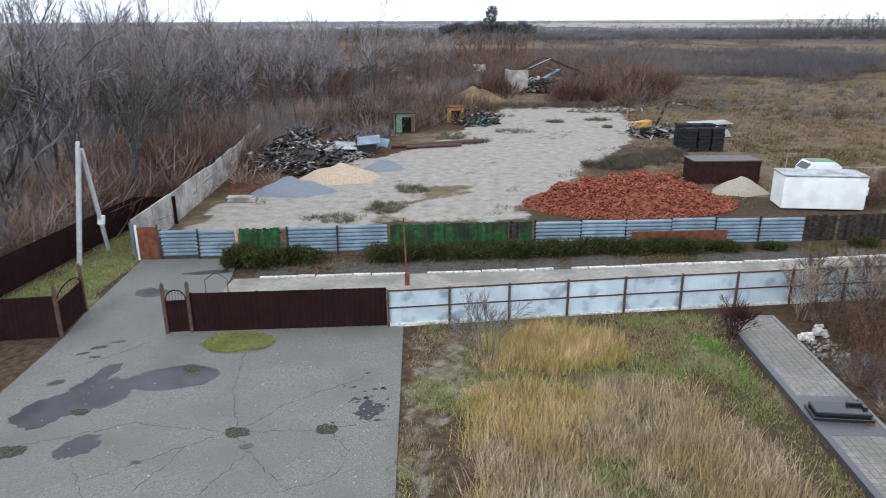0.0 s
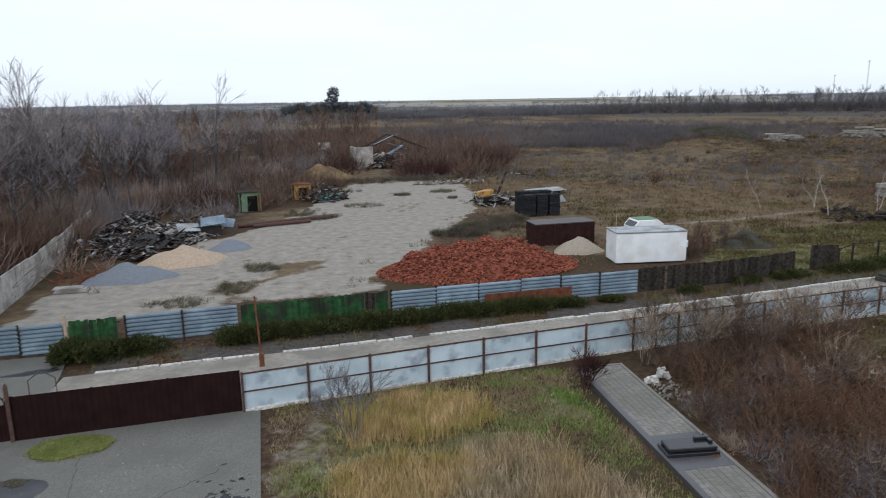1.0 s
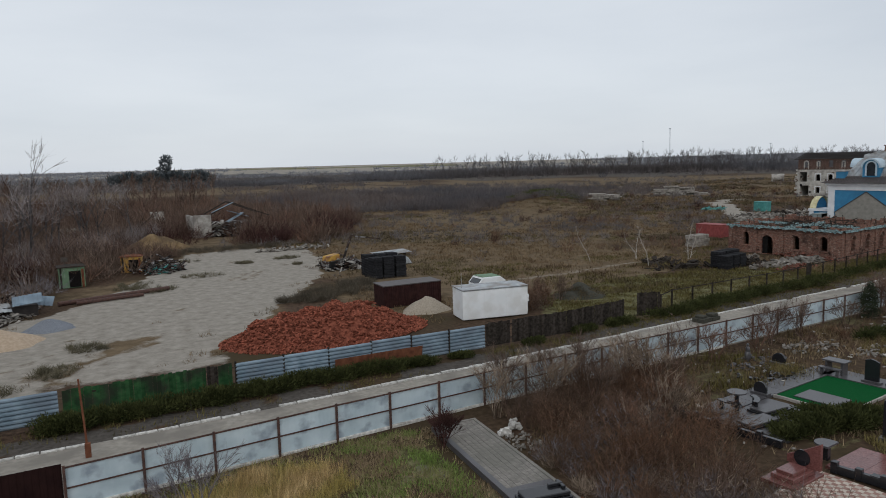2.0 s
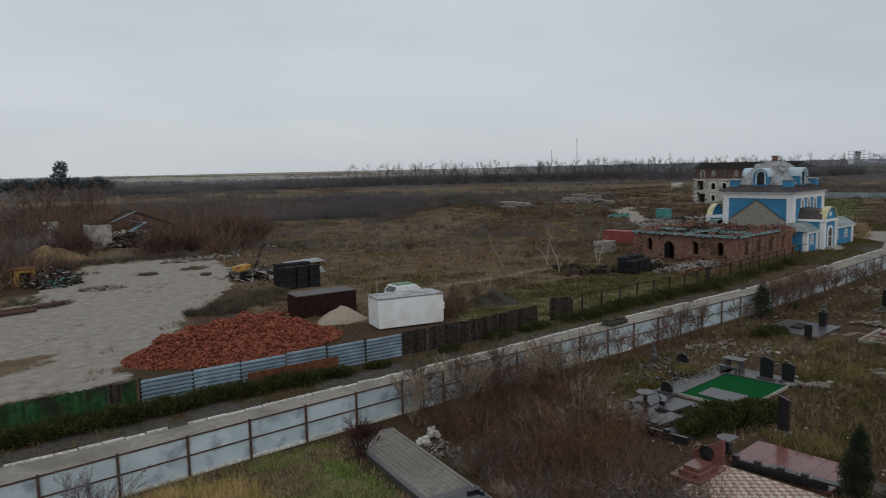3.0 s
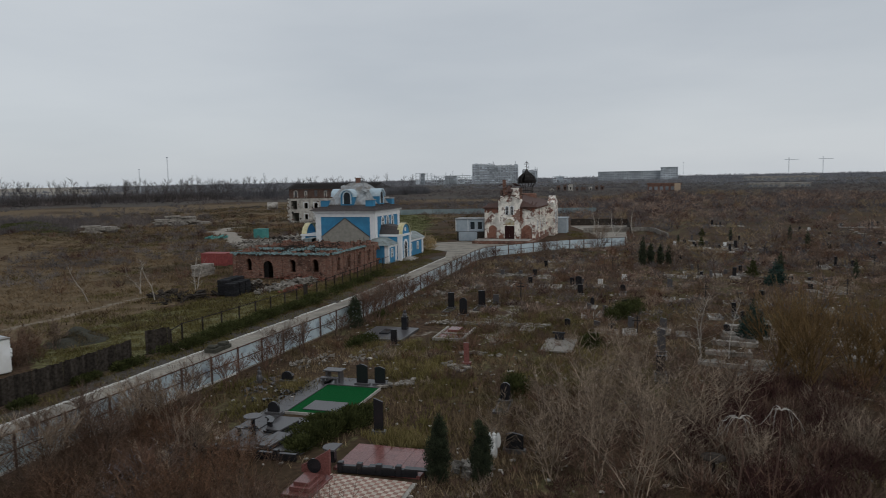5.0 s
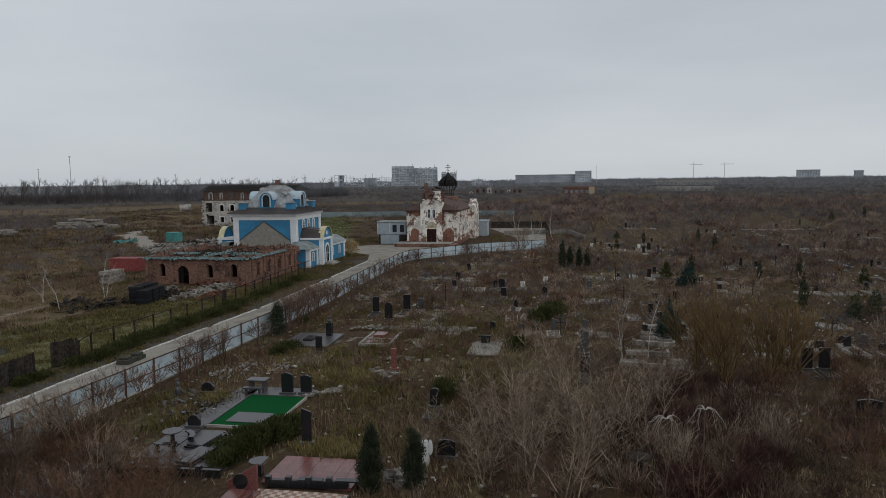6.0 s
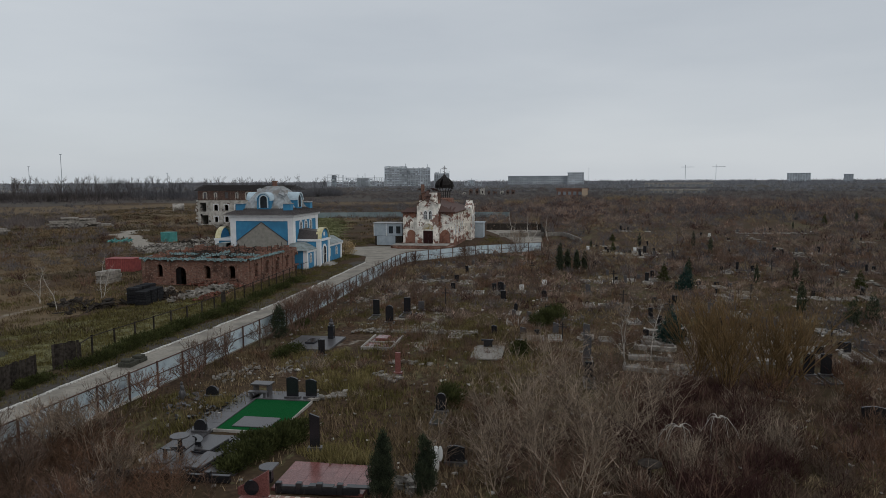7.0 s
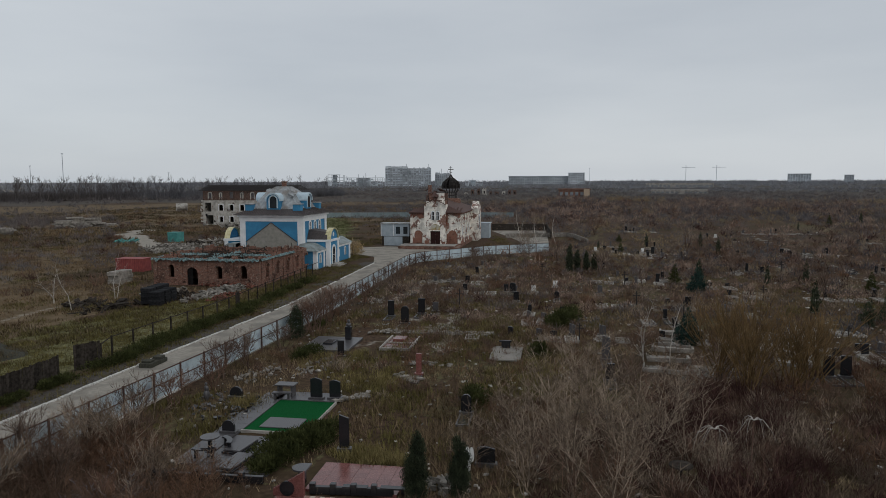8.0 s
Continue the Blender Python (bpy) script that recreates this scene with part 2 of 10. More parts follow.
    lush_grass=mat("yellow_green_grass_blades", (0.125, 0.102, 0.036), (0.235, 0.19, 0.085), 0.8, 0.95, 0.0, vary=0.4),
    dark_grass=mat("dark_field_grass", (0.06, 0.048, 0.028), (0.12, 0.094, 0.056), 0.4, 0.95, 0.0, vary=0.4),
    tan_grass=mat("tan_grass_blades", (0.2, 0.145, 0.085), (0.31, 0.235, 0.145), 0.5, 0.95, 0.0, vary=0.3),
    # the bluish patches are distance haze mixed into the twig colour
    far_twig=mat("thicket_with_haze_patches", (0.11, 0.089, 0.082), (0.175, 0.145, 0.134), 0.05, 0.95, 0.0, c3=(0.085, 0.085, 0.095), s3=0.012, vary=0.22),
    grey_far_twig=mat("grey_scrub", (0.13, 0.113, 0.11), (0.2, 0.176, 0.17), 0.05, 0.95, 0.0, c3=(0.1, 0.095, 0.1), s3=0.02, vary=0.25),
    # distance haze is worked into these two bluish-grey base colours
    belt_twig=mat("haze_greyed_thicket", (0.1, 0.099, 0.107), (0.155, 0.153, 0.163), 0.03, 0.95, 0.0, c3=(0.1, 0.088, 0.084), s3=0.01, vary=0.2),
    haze_twig=mat("haze_tinted_slate_thicket", (0.19, 0.195, 0.212), (0.26, 0.266, 0.288), 0.02, 0.95, 0.0, vary=0.2),
    birch=mat("white_birch_bark", (0.36, 0.33, 0.29), (0.54, 0.5, 0.45), 5, 0.8, 0.2, vary=0.2),
    ochre_twig=mat("ochre_willow_twigs", (0.13, 0.085, 0.04), (0.2, 0.13, 0.062), 0.8, 0.95, 0.0, vary=0.3),
    field_straw=mat("pale_field_grass", (0.158, 0.109, 0.064), (0.225, 0.163, 0.1), 0.2, 0.95, 0.0, c3=(0.17, 0.12, 0.07), s3=0.05, vary=0.15),
    field_brown=mat("brown_field_grass", (0.088, 0.06, 0.036), (0.139, 0.097, 0.06), 0.2, 0.95, 0.0, c3=(0.12, 0.1, 0.055), s3=0.05, vary=0.15),
    straw=mat("dry_straw_grass", (0.31, 0.235, 0.145), (0.54, 0.43, 0.3), 1.2, 0.95, 0.0, c3=(0.4, 0.29, 0.14), s3=0.3, vary=0.5),
    dull_grass=mat("withered_brown_grass", (0.135, 0.095, 0.058), (0.22, 0.158, 0.096), 0.3, 0.95, 0.0, c3=(0.12, 0.09, 0.045), s3=0.09, vary=0.3),
    green_grass=mat("green_grass_blades", (0.17, 0.195, 0.058), (0.28, 0.3, 0.11), 0.7, 0.9, 0.0, c3=(0.27, 0.24, 0.11), s3=0.4, vary=0.3),
    juniper=mat("dark_juniper_needles", (0.031, 0.037, 0.013), (0.074, 0.08, 0.029), 1.2, 0.9, 0.0, vary=0.4),
    thuja=mat("dark_thuja_sprays", (0.026, 0.035, 0.022), (0.072, 0.084, 0.05), 2.2, 0.9, 0.0, vary=0.5),
    spruce=mat("blue_green_spruce_needles", (0.02, 0.045, 0.038), (0.045, 0.08, 0.068), 1.2, 0.9, 0.0, vary=0.35),
    # needles lightened towards blue-grey; the haze sits in the colour
    far_pine=mat("haze_tinted_pine_needles", (0.095, 0.11, 0.118), (0.14, 0.155, 0.162), 0.3, 0.9, 0.0, vary=0.3),
    fallow=mat("fallow_grass_blades", (0.055, 0.062, 0.022), (0.09, 0.098, 0.04), 0.4, 0.95, 0.0, vary=0.3),
    rubble=mat("grey_rubble", (0.13, 0.117, 0.1), (0.29, 0.265, 0.235), 2, 0.95, 0.3, vary=0.35),
    black_block=mat("tarred_black_blocks", (0.016, 0.016, 0.018), (0.032, 0.032, 0.034), 5, 0.85, 0.2, vary=0.2, per="object"),
    scrap=mat("rusty_scrap", (0.02, 0.018, 0.017), (0.075, 0.05, 0.04), 2.5, 0.85, 0.2, c3=(0.24, 0.235, 0.23), s3=1.5, lo=0.52, hi=0.6, vary=0.75),
    yellow=mat("yellow_machine_paint", (0.45, 0.24, 0.03), (0.55, 0.32, 0.06), 2, 0.6, 0.1, c3=(0.2, 0.09, 0.04), s3=1.5),
    shed_green=mat("pale_green_paint", (0.1, 0.18, 0.1), (0.16, 0.26, 0.15), 2, 0.7, 0.1),
    red_paint=mat("red_container_paint", (0.2, 0.035, 0.035), (0.3, 0.07, 0.06), 2, 0.7, 0.1),
    teal=mat("teal_sheet", (0.04, 0.2, 0.19), (0.08, 0.3, 0.27), 1.5, 0.7, 0.1),
    net=mat("faded_green_netting", (0.05, 0.085, 0.085), (0.24, 0.31, 0.31), 5, 0.9, 0.5),
    ruin_brick=brickwork("old_red_brickwork", (0.09, 0.038, 0.028), (0.26, 0.108, 0.073), (0.25, 0.19, 0.155), stain=(0.045, 0.028, 0.023), fleck=(0.36, 0.265, 0.215)),
    red_brick=brickwork("bare_church_brick", (0.17, 0.06, 0.04), (0.3, 0.115, 0.075), (0.26, 0.18, 0.14), stain=(0.1, 0.045, 0.034), fleck=(0.28, 0.17, 0.13)),
    wing_sheet=mat("greenish_grey_roof_sheet", (0.19, 0.23, 0.23), (0.29, 0.33, 0.33), 2.2, 0.6, 0.15, 0.1, c3=(0.16, 0.18, 0.17), s3=0.8),
    burnt_brick=brickwork("sooty_brickwork", (0.1, 0.055, 0.045), (0.16, 0.085, 0.066), (0.12, 0.1, 0.085), stain=(0.04, 0.034, 0.03)),
    church_wall=brickwork("flaking_white_plaster_on_brick", (0.2, 0.08, 0.06), (0.28, 0.115, 0.085), (0.3, 0.25, 0.21), (0.9, 0.85, 0.77), 0.6, (0.1, 0.06, 0.05), 0.8),
    house_wall=brickwork("shelled_cream_plaster", (0.16, 0.09, 0.075), (0.24, 0.13, 0.1), (0.26, 0.23, 0.2), (0.52, 0.49, 0.44), 0.74),
    # window colour paled to carry the distance haze
    far_glass=mat("haze_paled_windows", (0.16, 0.175, 0.19), (0.22, 0.235, 0.25), 0.5, 0.6, 0.0),
    # mid grey painted shade for the openings of the gutted blocks
    far_shade=mat("mid_grey_opening_shade", (0.24, 0.255, 0.275), (0.36, 0.375, 0.395), 0.1, 0.9, 0.0, vary=0.15, per="object"),
    # panel walls with distance haze painted in as a pale bluish tone
    far_wall=mat("haze_tinted_panel_walls", (0.45, 0.49, 0.53), (0.56, 0.6, 0.64), 0.08, 0.9, 0.0, c3=(0.36, 0.39, 0.42), s3=0.03, vary=0.22, per="object"),
    teal_grey=mat("teal_grey_panels", (0.15, 0.2, 0.21), (0.23, 0.28, 0.29), 0.5, 0.7, 0.05, vary=0.12, per="object"),
    trim_blue=mat("pale_blue_trim", (0.42, 0.53, 0.6), (0.54, 0.64, 0.7), 2, 0.7, 0.05),
    cabin=mat("blue_grey_cabin_sheet", (0.3, 0.35, 0.39), (0.38, 0.43, 0.47), 1.2, 0.55, 0.05),
    soot_iron=mat("burnt_iron", (0.018, 0.015, 0.014), (0.035, 0.028, 0.025), 3, 0.8, 0.1),
    tyre=mat("tyre_rubber", (0.014, 0.014, 0.014), (0.024, 0.024, 0.024), 9, 0.85, 0.3),
)

# ---- building blocks ----
class Form:
    """Collects the faces of one mesh."""

    def __init__(self):
        self.v, self.f = [], []

    def add(self, pts, faces):
        k = len(self.v)
        self.v += [tuple(p) for p in pts]
        self.f += [tuple(k + i for i in q) for q in faces]
        return self

    def box(self, x0, x1, y0, y1, z0, z1, m=None, slope=0.0):
        p = [Vector(c) for c in ((x0, y0, z0), (x1, y0, z0), (x1, y1, z0), (x0, y1, z0), (x0, y0, z1), (x1, y0, z1 + slope), (x1, y1, z1 + slope), (x0, y1, z1))]
        if m:
            p = [m @ c for c in p]
        return self.add(p, ((0, 3, 2, 1), (4, 5, 6, 7), (0, 1, 5, 4), (1, 2, 6, 5), (2, 3, 7, 6), (3, 0, 4, 7)))

    def block(self, m, sx, sy, sz):
        return self.box(-sx / 2, sx / 2, -sy / 2, sy / 2, -sz / 2, sz / 2, m)

    def bar(self, a, b, w, h=None):
        """A square bar from a to b."""
        a, b = Vector(a), Vector(b)
        q = (b - a).to_track_quat("Z", "Y").to_matrix().to_4x4()
        h = h or w
        return self.box(-w / 2, w / 2, -h / 2, h / 2, 0, (b - a).length, Matrix.Translation(a) @ q)

    def tube(self, a, b, r0, r1, n=8, cap=True):
        a, b = Vector(a), Vector(b)
        q = Matrix.Translation(a) @ (b - a).to_track_quat("Z", "Y").to_matrix().to_4x4()
        h = (b - a).length
        ring = [(math.cos(2 * math.pi * i / n), math.sin(2 * math.pi * i / n)) for i in range(n)]
        pts = [q @ Vector((c * r0, s * r0, 0)) for c, s in ring] + [q @ Vector((c * r1, s * r1, h)) for c, s in ring]
        faces = [(i, (i + 1) % n, n + (i + 1) % n, n + i) for i in range(n)]
        if cap:
            faces += [tuple(range(n - 1, -1, -1)), tuple(range(n, 2 * n))]
        return self.add(pts, faces)

    def lathe(self, prof, n=16, m=None):
        """A turned body from (radius, height) pairs."""
        k, pts, faces = len(prof), [], []
        for r, z in prof:
            for i in range(n):
                p = Vector((r * math.cos(2 * math.pi * i / n), r * math.sin(2 * math.pi * i / n), z))
                pts.append(m @ p if m else p)
        for j in range(k - 1):
            faces += [(j * n + i, j * n + (i + 1) % n, (j + 1) * n + (i + 1) % n, (j + 1) * n + i) for i in range(n)]
        faces += [tuple(range(n - 1, -1, -1)), tuple(range((k - 1) * n, k * n))]
        return self.add(pts, faces)

    def slab(self, outline, z0, z1, m=None):
        """A flat outline given thickness from z0 to z1."""
        n = len(outline)
        pts = [Vector((x, y, z0)) for x, y in outline] + [Vector((x, y, z1)) for x, y in outline]
        if m:
            pts = [m @ p for p in pts]
        return self.add(pts, [tuple(range(n - 1, -1, -1)), tuple(range(n, 2 * n))] + [(i, (i + 1) % n, n + (i + 1) % n, n + i) for i in range(n)])

    def mesh(self, name, material, bevel=0.0, smooth=False):
        me = bpy.data.meshes.new(name)
        me.from_pydata(self.v, [], self.f)
        if bevel:
            bm = bmesh.new()
            bm.from_mesh(me)
            bmesh.ops.bevel(bm, geom=bm.edges[:], offset=bevel, segments=1, affect="EDGES", clamp_overlap=True)
            bm.to_mesh(me)
            bm.free()
        if smooth:
            me.shade_smooth()
        me.materials.append(material)
        return me


# x,z upright plane as the ground of slab(): outlines in (x, z) go up, thickness runs along -y
UPRIGHT = Matrix(((1, 0, 0, 0), (0, 0, -1, 0), (0, 1, 0, 0), (0, 0, 0, 1)))
# outlines in (y, z), thickness along x
SIDEWAYS = Matrix(((0, 0, 1, 0), (1, 0, 0, 0), (0, 1, 0, 0), (0, 0, 0, 1)))


def part(name, form, material, parent=None, label="", bevel=0.0, smooth=False, kind=""):
    """One mesh object under a thing or under a part."""
    me = form if isinstance(form, bpy.types.Mesh) else form.mesh(name, MAT[material], bevel, smooth)
    ob = new(name, me)
    if parent:
        ob.parent = parent
    return tagged(ob, label, kind=kind)


def thing(name, label, category, m=None, group="", kind=""):
    ob = tagged(new(name), label, category, group, kind)
    ob.empty_display_size = 0.3
    if m:
        ob.matrix_basis = m
    return ob


def solid(name, form, material, label, category, m=None, group="", kind="", bevel=0.0, smooth=False):
    """A thing of one mesh."""
    ob = part(name, form, material, None, "", bevel, smooth)
    if m:
        ob.matrix_basis = m
    return tagged(ob, label, category, group, kind)


def arch(w, h, n=8):
    """A round-headed outline, w wide and h high, from the middle of its foot."""
    r = w / 2
    return [(-r, 0), (r, 0)] + [(r * math.cos(math.pi * i / n), h - r + r * math.sin(math.pi * i / n)) for i in range(n + 1)]


def ribbed(length, height, pitch, depth, across=False):
    """A profiled sheet standing in the xz plane, ribs upright, or lying flat when across."""
    prof, x = [], 0.0
    while x < length - 1e-6:
        for dx, dy in ((0, 0), (0.35 * pitch, 0), (0.5 * pitch, -depth), (0.85 * pitch, -depth)):
            if x + dx < length:
                prof.append((x + dx, dy))
        x += pitch
    prof.append((length, 0))
    outline = prof + [(a, b - 0.004) for a, b in reversed(prof)]
    k = len(prof)
    o = Form()
    pts = [(a, b, 0) for a, b in prof] + [(a, b, height) for a, b in prof]
    o.add(pts, [(i, i + 1, k + i + 1, k + i) for i in range(k - 1)])
    pts = [(a, b + 0.012, 0) for a, b in prof] + [(a, b + 0.012, height) for a, b in prof]
    o.add(pts, [(k + i, k + i + 1, i + 1, i) for i in range(k - 1)])
    o.add([(0, 0.002, 0), (length, 0.002, 0), (length, 0.01, 0), (0, 0.01, 0), (0, 0.002, height), (length, 0.002, height), (length, 0.01, height), (0, 0.01, height)],
          ((0, 1, 2, 3), (4, 5, 6, 7)))
    return o


def along(a, b, z=0.0):
    """The pose at a, with x pointing to b."""
    return pose(a[0], a[1], z, 0, 0, math.degrees(math.atan2(b[1] - a[1], b[0] - a[0])))


def chain(points, step):
    """Equal steps along a line of points: (place, next place) pairs."""
    pts = [Vector(p) for p in points]
    cum = [0.0]
    for p, q in zip(pts, pts[1:]):
        cum.append(cum[-1] + (q - p).length)
    n = max(1, round(cum[-1] / step))

    def place(s):
        for i in range(len(pts) - 1):
            if s <= cum[i + 1] + 1e-9:
                return pts[i].lerp(pts[i + 1], (s - cum[i]) / (cum[i + 1] - cum[i]))
        return pts[-1]

    marks = [place(cum[-1] * i / n) for i in range(n + 1)]
    return list(zip(marks, marks[1:]))


# ---- noise and outlines for ground and planting ----
rng = np.random.default_rng(7)
LATTICE = rng.random((64, 64))


def soft_noise(x, y, size):
    """Smooth noise from 0 to 1 with features of that size in metres."""
    u, v = np.asarray(x) / size + 100.37, np.asarray(y) / size + 71.73
    i, j = np.floor(u).astype(int), np.floor(v).astype(int)
    a, b = u - i, v - j
    a, b = a * a * (3 - 2 * a), b * b * (3 - 2 * b)
    g = lambda p, q: LATTICE[p % 64, q % 64]  # noqa: E731
    return (g(i, j) * (1 - a) + g(i + 1, j) * a) * (1 - b) + (g(i, j + 1) * (1 - a) + g(i + 1, j + 1) * a) * b


def rough_noise(x, y, size):
    return (soft_noise(x, y, size) + 0.5 * soft_noise(x, y, size / 2.3) + 0.25 * soft_noise(x, y, size / 5.1)) / 1.75


def inside(poly, x, y):
    x, y = np.asarray(x, float), np.asarray(y, float)
    res = np.zeros(x.shape, bool)
    for (x0, y0), (x1, y1) in zip(poly, poly[1:] + poly[:1]):
        if y0 != y1:
            res ^= ((y0 > y) != (y1 > y)) & (x < (x1 - x0) * (y - y0) / (y1 - y0) + x0)
    return res


def near_line(line, x, y):
    """Distance to a line of points."""
    best = np.full(np.shape(x), 1e9)
    for (x0, y0), (x1, y1) in zip(line, line[1:]):
        dx, dy = x1 - x0, y1 - y0
        t = np.clip(((x - x0) * dx + (y - y0) * dy) / (dx * dx + dy * dy), 0, 1)
        best = np.minimum(best, np.hypot(x - x0 - t * dx, y - y0 - t * dy))
    return best


def big_mesh(name, verts, faces, material):
    """A mesh from arrays; faces all have the same number of corners."""
    me = bpy.data.meshes.new(name)
    n, k = faces.shape
    me.vertices.add(len(verts))
    me.vertices.foreach_set("co", np.ascontiguousarray(verts, np.float32).ravel())
    me.loops.add(n * k)
    me.loops.foreach_set("vertex_index", np.ascontiguousarray(faces, np.int32).ravel())
    me.polygons.add(n)
    me.polygons.foreach_set("loop_start", np.arange(0, n * k, k, dtype=np.int32))
    me.update(calc_edges=True)
    me.materials.append(material)
    return me


# ---- lines of the plan ----
FENCE = [(-3.6, 28.4), (7.5, 30.4), (18.7, 32.2), (38.3, 34.9), (50.4, 36.6), (68.8, 40.0), (101.0, 46.9), (106.4, 47.2), (121.4, 39.4), (130.2, 30.2)]
KERB = [(-11.4, 34.4), (3.6, 36.0), (18.8, 38.1), (31.0, 40.1), (42.0, 42.0), (63.2, 44.9), (104.2, 53.9)]
LOT_FENCE = [(-18.3, 37.5), (-4.7, 39.1), (4.0, 40.2), (21.8, 41.8), (28.0, 42.4), (34.3, 43.8), (36.0, 44.4), (38.0, 44.0), (39.7, 45.3), (56.9, 47.9), (72.0, 51.7), (90.0, 56.2)]
LOT = [(-18.6, 39.0), (-19.0, 50), (-15, 60), (-11, 70), (-5, 79), (1, 92), (5.0, 110), (14, 113), (23, 107), (20.5, 88), (14.5, 70), (11, 61), (4.5, 53), (3.0, 42)]
TRACK = [(35.0, 65.6), (43.2, 66.1), (54.2, 68.7), (60.3, 68.9)]
DIRT = [(113, 109), (119.5, 116.2), (129.4, 128.9), (141.3, 144.6), (152, 150)]
CAMP = 11.0  # the turn of the church precinct against the world

# ---- the ground: one sheet to the horizon ----
def spread(lo, hi, step, far, grow=1.22):
    a = list(np.arange(lo, hi + step / 2, step))
    s = step
    while a[-1] < far:
        s *= grow
        a.append(a[-1] + s)
    s, b = step, [a[0]]
    while b[-1] > -far:
        s *= grow
        b.append(b[-1] - s)
    return np.array(b[:0:-1] + a)


def zones(x, y):
    """How much gravel, green grass, straw and bare soil lies at a place; far soil is haze tint."""
    wx, wy = x + 5 * (rough_noise(x, y, 7) - 0.5), y + 5 * (rough_noise(y + 40, x, 7) - 0.5)
    patch, fine, broad = rough_noise(x, y, 9), rough_noise(x + 31, y - 17, 2.6), rough_noise(x - 90, y + 33, 32)
    gravel = inside(LOT, wx, wy).astype(float)
    gravel *= 1 - 0.45 * np.clip(1.6 - near_line([(-6.6, 47.5), (-5.4, 52), (-3.9, 57.5)], wx, wy), 0, 1) - 0.75 * np.clip(3.2 - near_line([(-16, 40.5), (-5, 42.5), (4, 43.5)], wx, wy), 0, 1) * np.clip((patch - 0.25) * 5, 0.2, 1) - 0.3 * inside([(-7, 43), (-4, 58), (5, 60), (9, 56), (4, 43)], wx, wy) * np.clip((fine - 0.3) * 4, 0, 1)
    for k in (-1.6, 0.2, 2.0, 5.2, 6.8):  # wheel tracks
        gravel = gravel - 0.34 * np.clip(0.55 - near_line([(-15 + k, 44), (-7 + k, 58), (3 + k, 78), (10 + k, 100)], wx, wy), 0, 0.5) * 2 * (patch > 0.4)
    gravel = np.clip(gravel - 0.35 * np.clip((fine - 0.6) * 8, 0, 1), 0, 1)
    gravel = np.maximum(gravel, 0.44 * np.clip(1.2 - near_line(TRACK, x + 0.8 * (fine - 0.5), y + 0.8 * (patch - 0.5)), 0, 1) * (0.7 + 0.3 * (fine > 0.45)))
    gravel = np.maximum(gravel, 0.9 * (near_line(DIRT, x, y) < 2.4))
    gravel = np.maximum(gravel, 0.4 * (near_line([(47, 30), (59, 25), (66, 19)], wx, wy) < 0.6))
    for line, wide in (([(45, -3), (58, 0), (70, 4)], 0.8), ([(44, 1), (54, 3)], 0.6), ([(52, 22.5), (64, 25), (78, 27.5)], 0.8), ([(64, 34), (84, 37)], 0.8), ([(61, 28), (72, 30.5)], 0.7), ([(88, 30), (100, 34)], 0.8), ([(90, -25), (115, -12), (150, 10)], 1.2), ([(75, -6), (92, -2)], 0.7)):
        gravel = np.maximum(gravel, 0.55 * (near_line(line, wx, wy) < wide) * (fine > 0.35))
    gravel = np.maximum(gravel, 0.3 * inside([(-2.3, 10), (-2.9, 28), (0.2, 28.3), (0.5, 24), (-0.2, 18), (0.1, 10)], wx * 0.3 + x * 0.7, y) * (fine > 0.38))
    gravel = np.maximum(gravel, 0.36 * (near_line([(-2, 23.4), (4.5, 23.6)], wx, wy) < 0.5))
    gravel = np.maximum(gravel, 0.4 * (np.hypot((x - 10.4) / 1.2, (y - 25.2) / 0.9) < 0.6 + 0.8 * fine))
    green = 0.55 * inside([(-2.2, 15), (-2.6, 28.3), (12, 30), (12, 10), (0, 10)], wx, wy) * np.clip((fine - 0.38) * 5, 0.0, 1)
    green = np.maximum(green, 0.9 * inside([(-23.6, 28), (-18.8, 29), (-19.4, 37), (-22.5, 44)], x, y))
    green = np.maximum(green, 0.62 * inside([(30, 45), (58, 48.5), (72, 53), (64, 60), (45, 60), (33, 55)], wx, wy) * (0.6 + 0.4 * (patch > 0.42)))
    green = np.maximum(green, 1.0 * inside([(112, 66), (135, 75), (215, 118), (232, 140), (190, 130), (118, 84)], wx, wy))
    green = np.maximum(green, 0.4 * (np.hypot((x - 98) / 14, (y - 163) / 11) < 0.6 + 0.6 * patch))
    green = np.maximum(green, 0.45 * (x > 25) * (y < 45) * (fine * patch > 0.30))
    straw = np.clip((broad - 0.42) * 5, 0, 1) * (y > 48 + 0.25 * x)
    across, deep = x * 0.86 - y * 0.5, x * 0.5 + y * 0.86
    streak = rough_noise(across * 0.3 + 5, deep, 11)
    straw = np.maximum(straw, np.clip((streak - 0.38) * 6, 0, 1) * inside([(22, 62), (42, 72), (70, 118), (98, 165), (60, 178), (24, 182)], wx, wy))
    straw = np.maximum(straw, 0.9 * inside([(110, 330), (190, 400), (300, 400), (400, 320), (300, 240), (200, 220), (140, 250)], wx, wy) * np.clip((streak - 0.36) * 6, 0.2, 1))
    straw = np.maximum(straw, 0.35 * (y < 45) * (x > 22) * (rough_noise(x + 7, y, 5) > 0.56))
    straw = np.maximum(straw, 0.7 * (np.hypot(x, y) > 420) * (broad > 0.5))
    plain = (np.hypot(x, y) > 1150) & (np.arctan2(x, y) < 0.7)
    green = np.maximum(green, plain * np.where(rough_noise(x * 0.1, y * 0.1, 60) > 0.42, 1.0, 0.5))
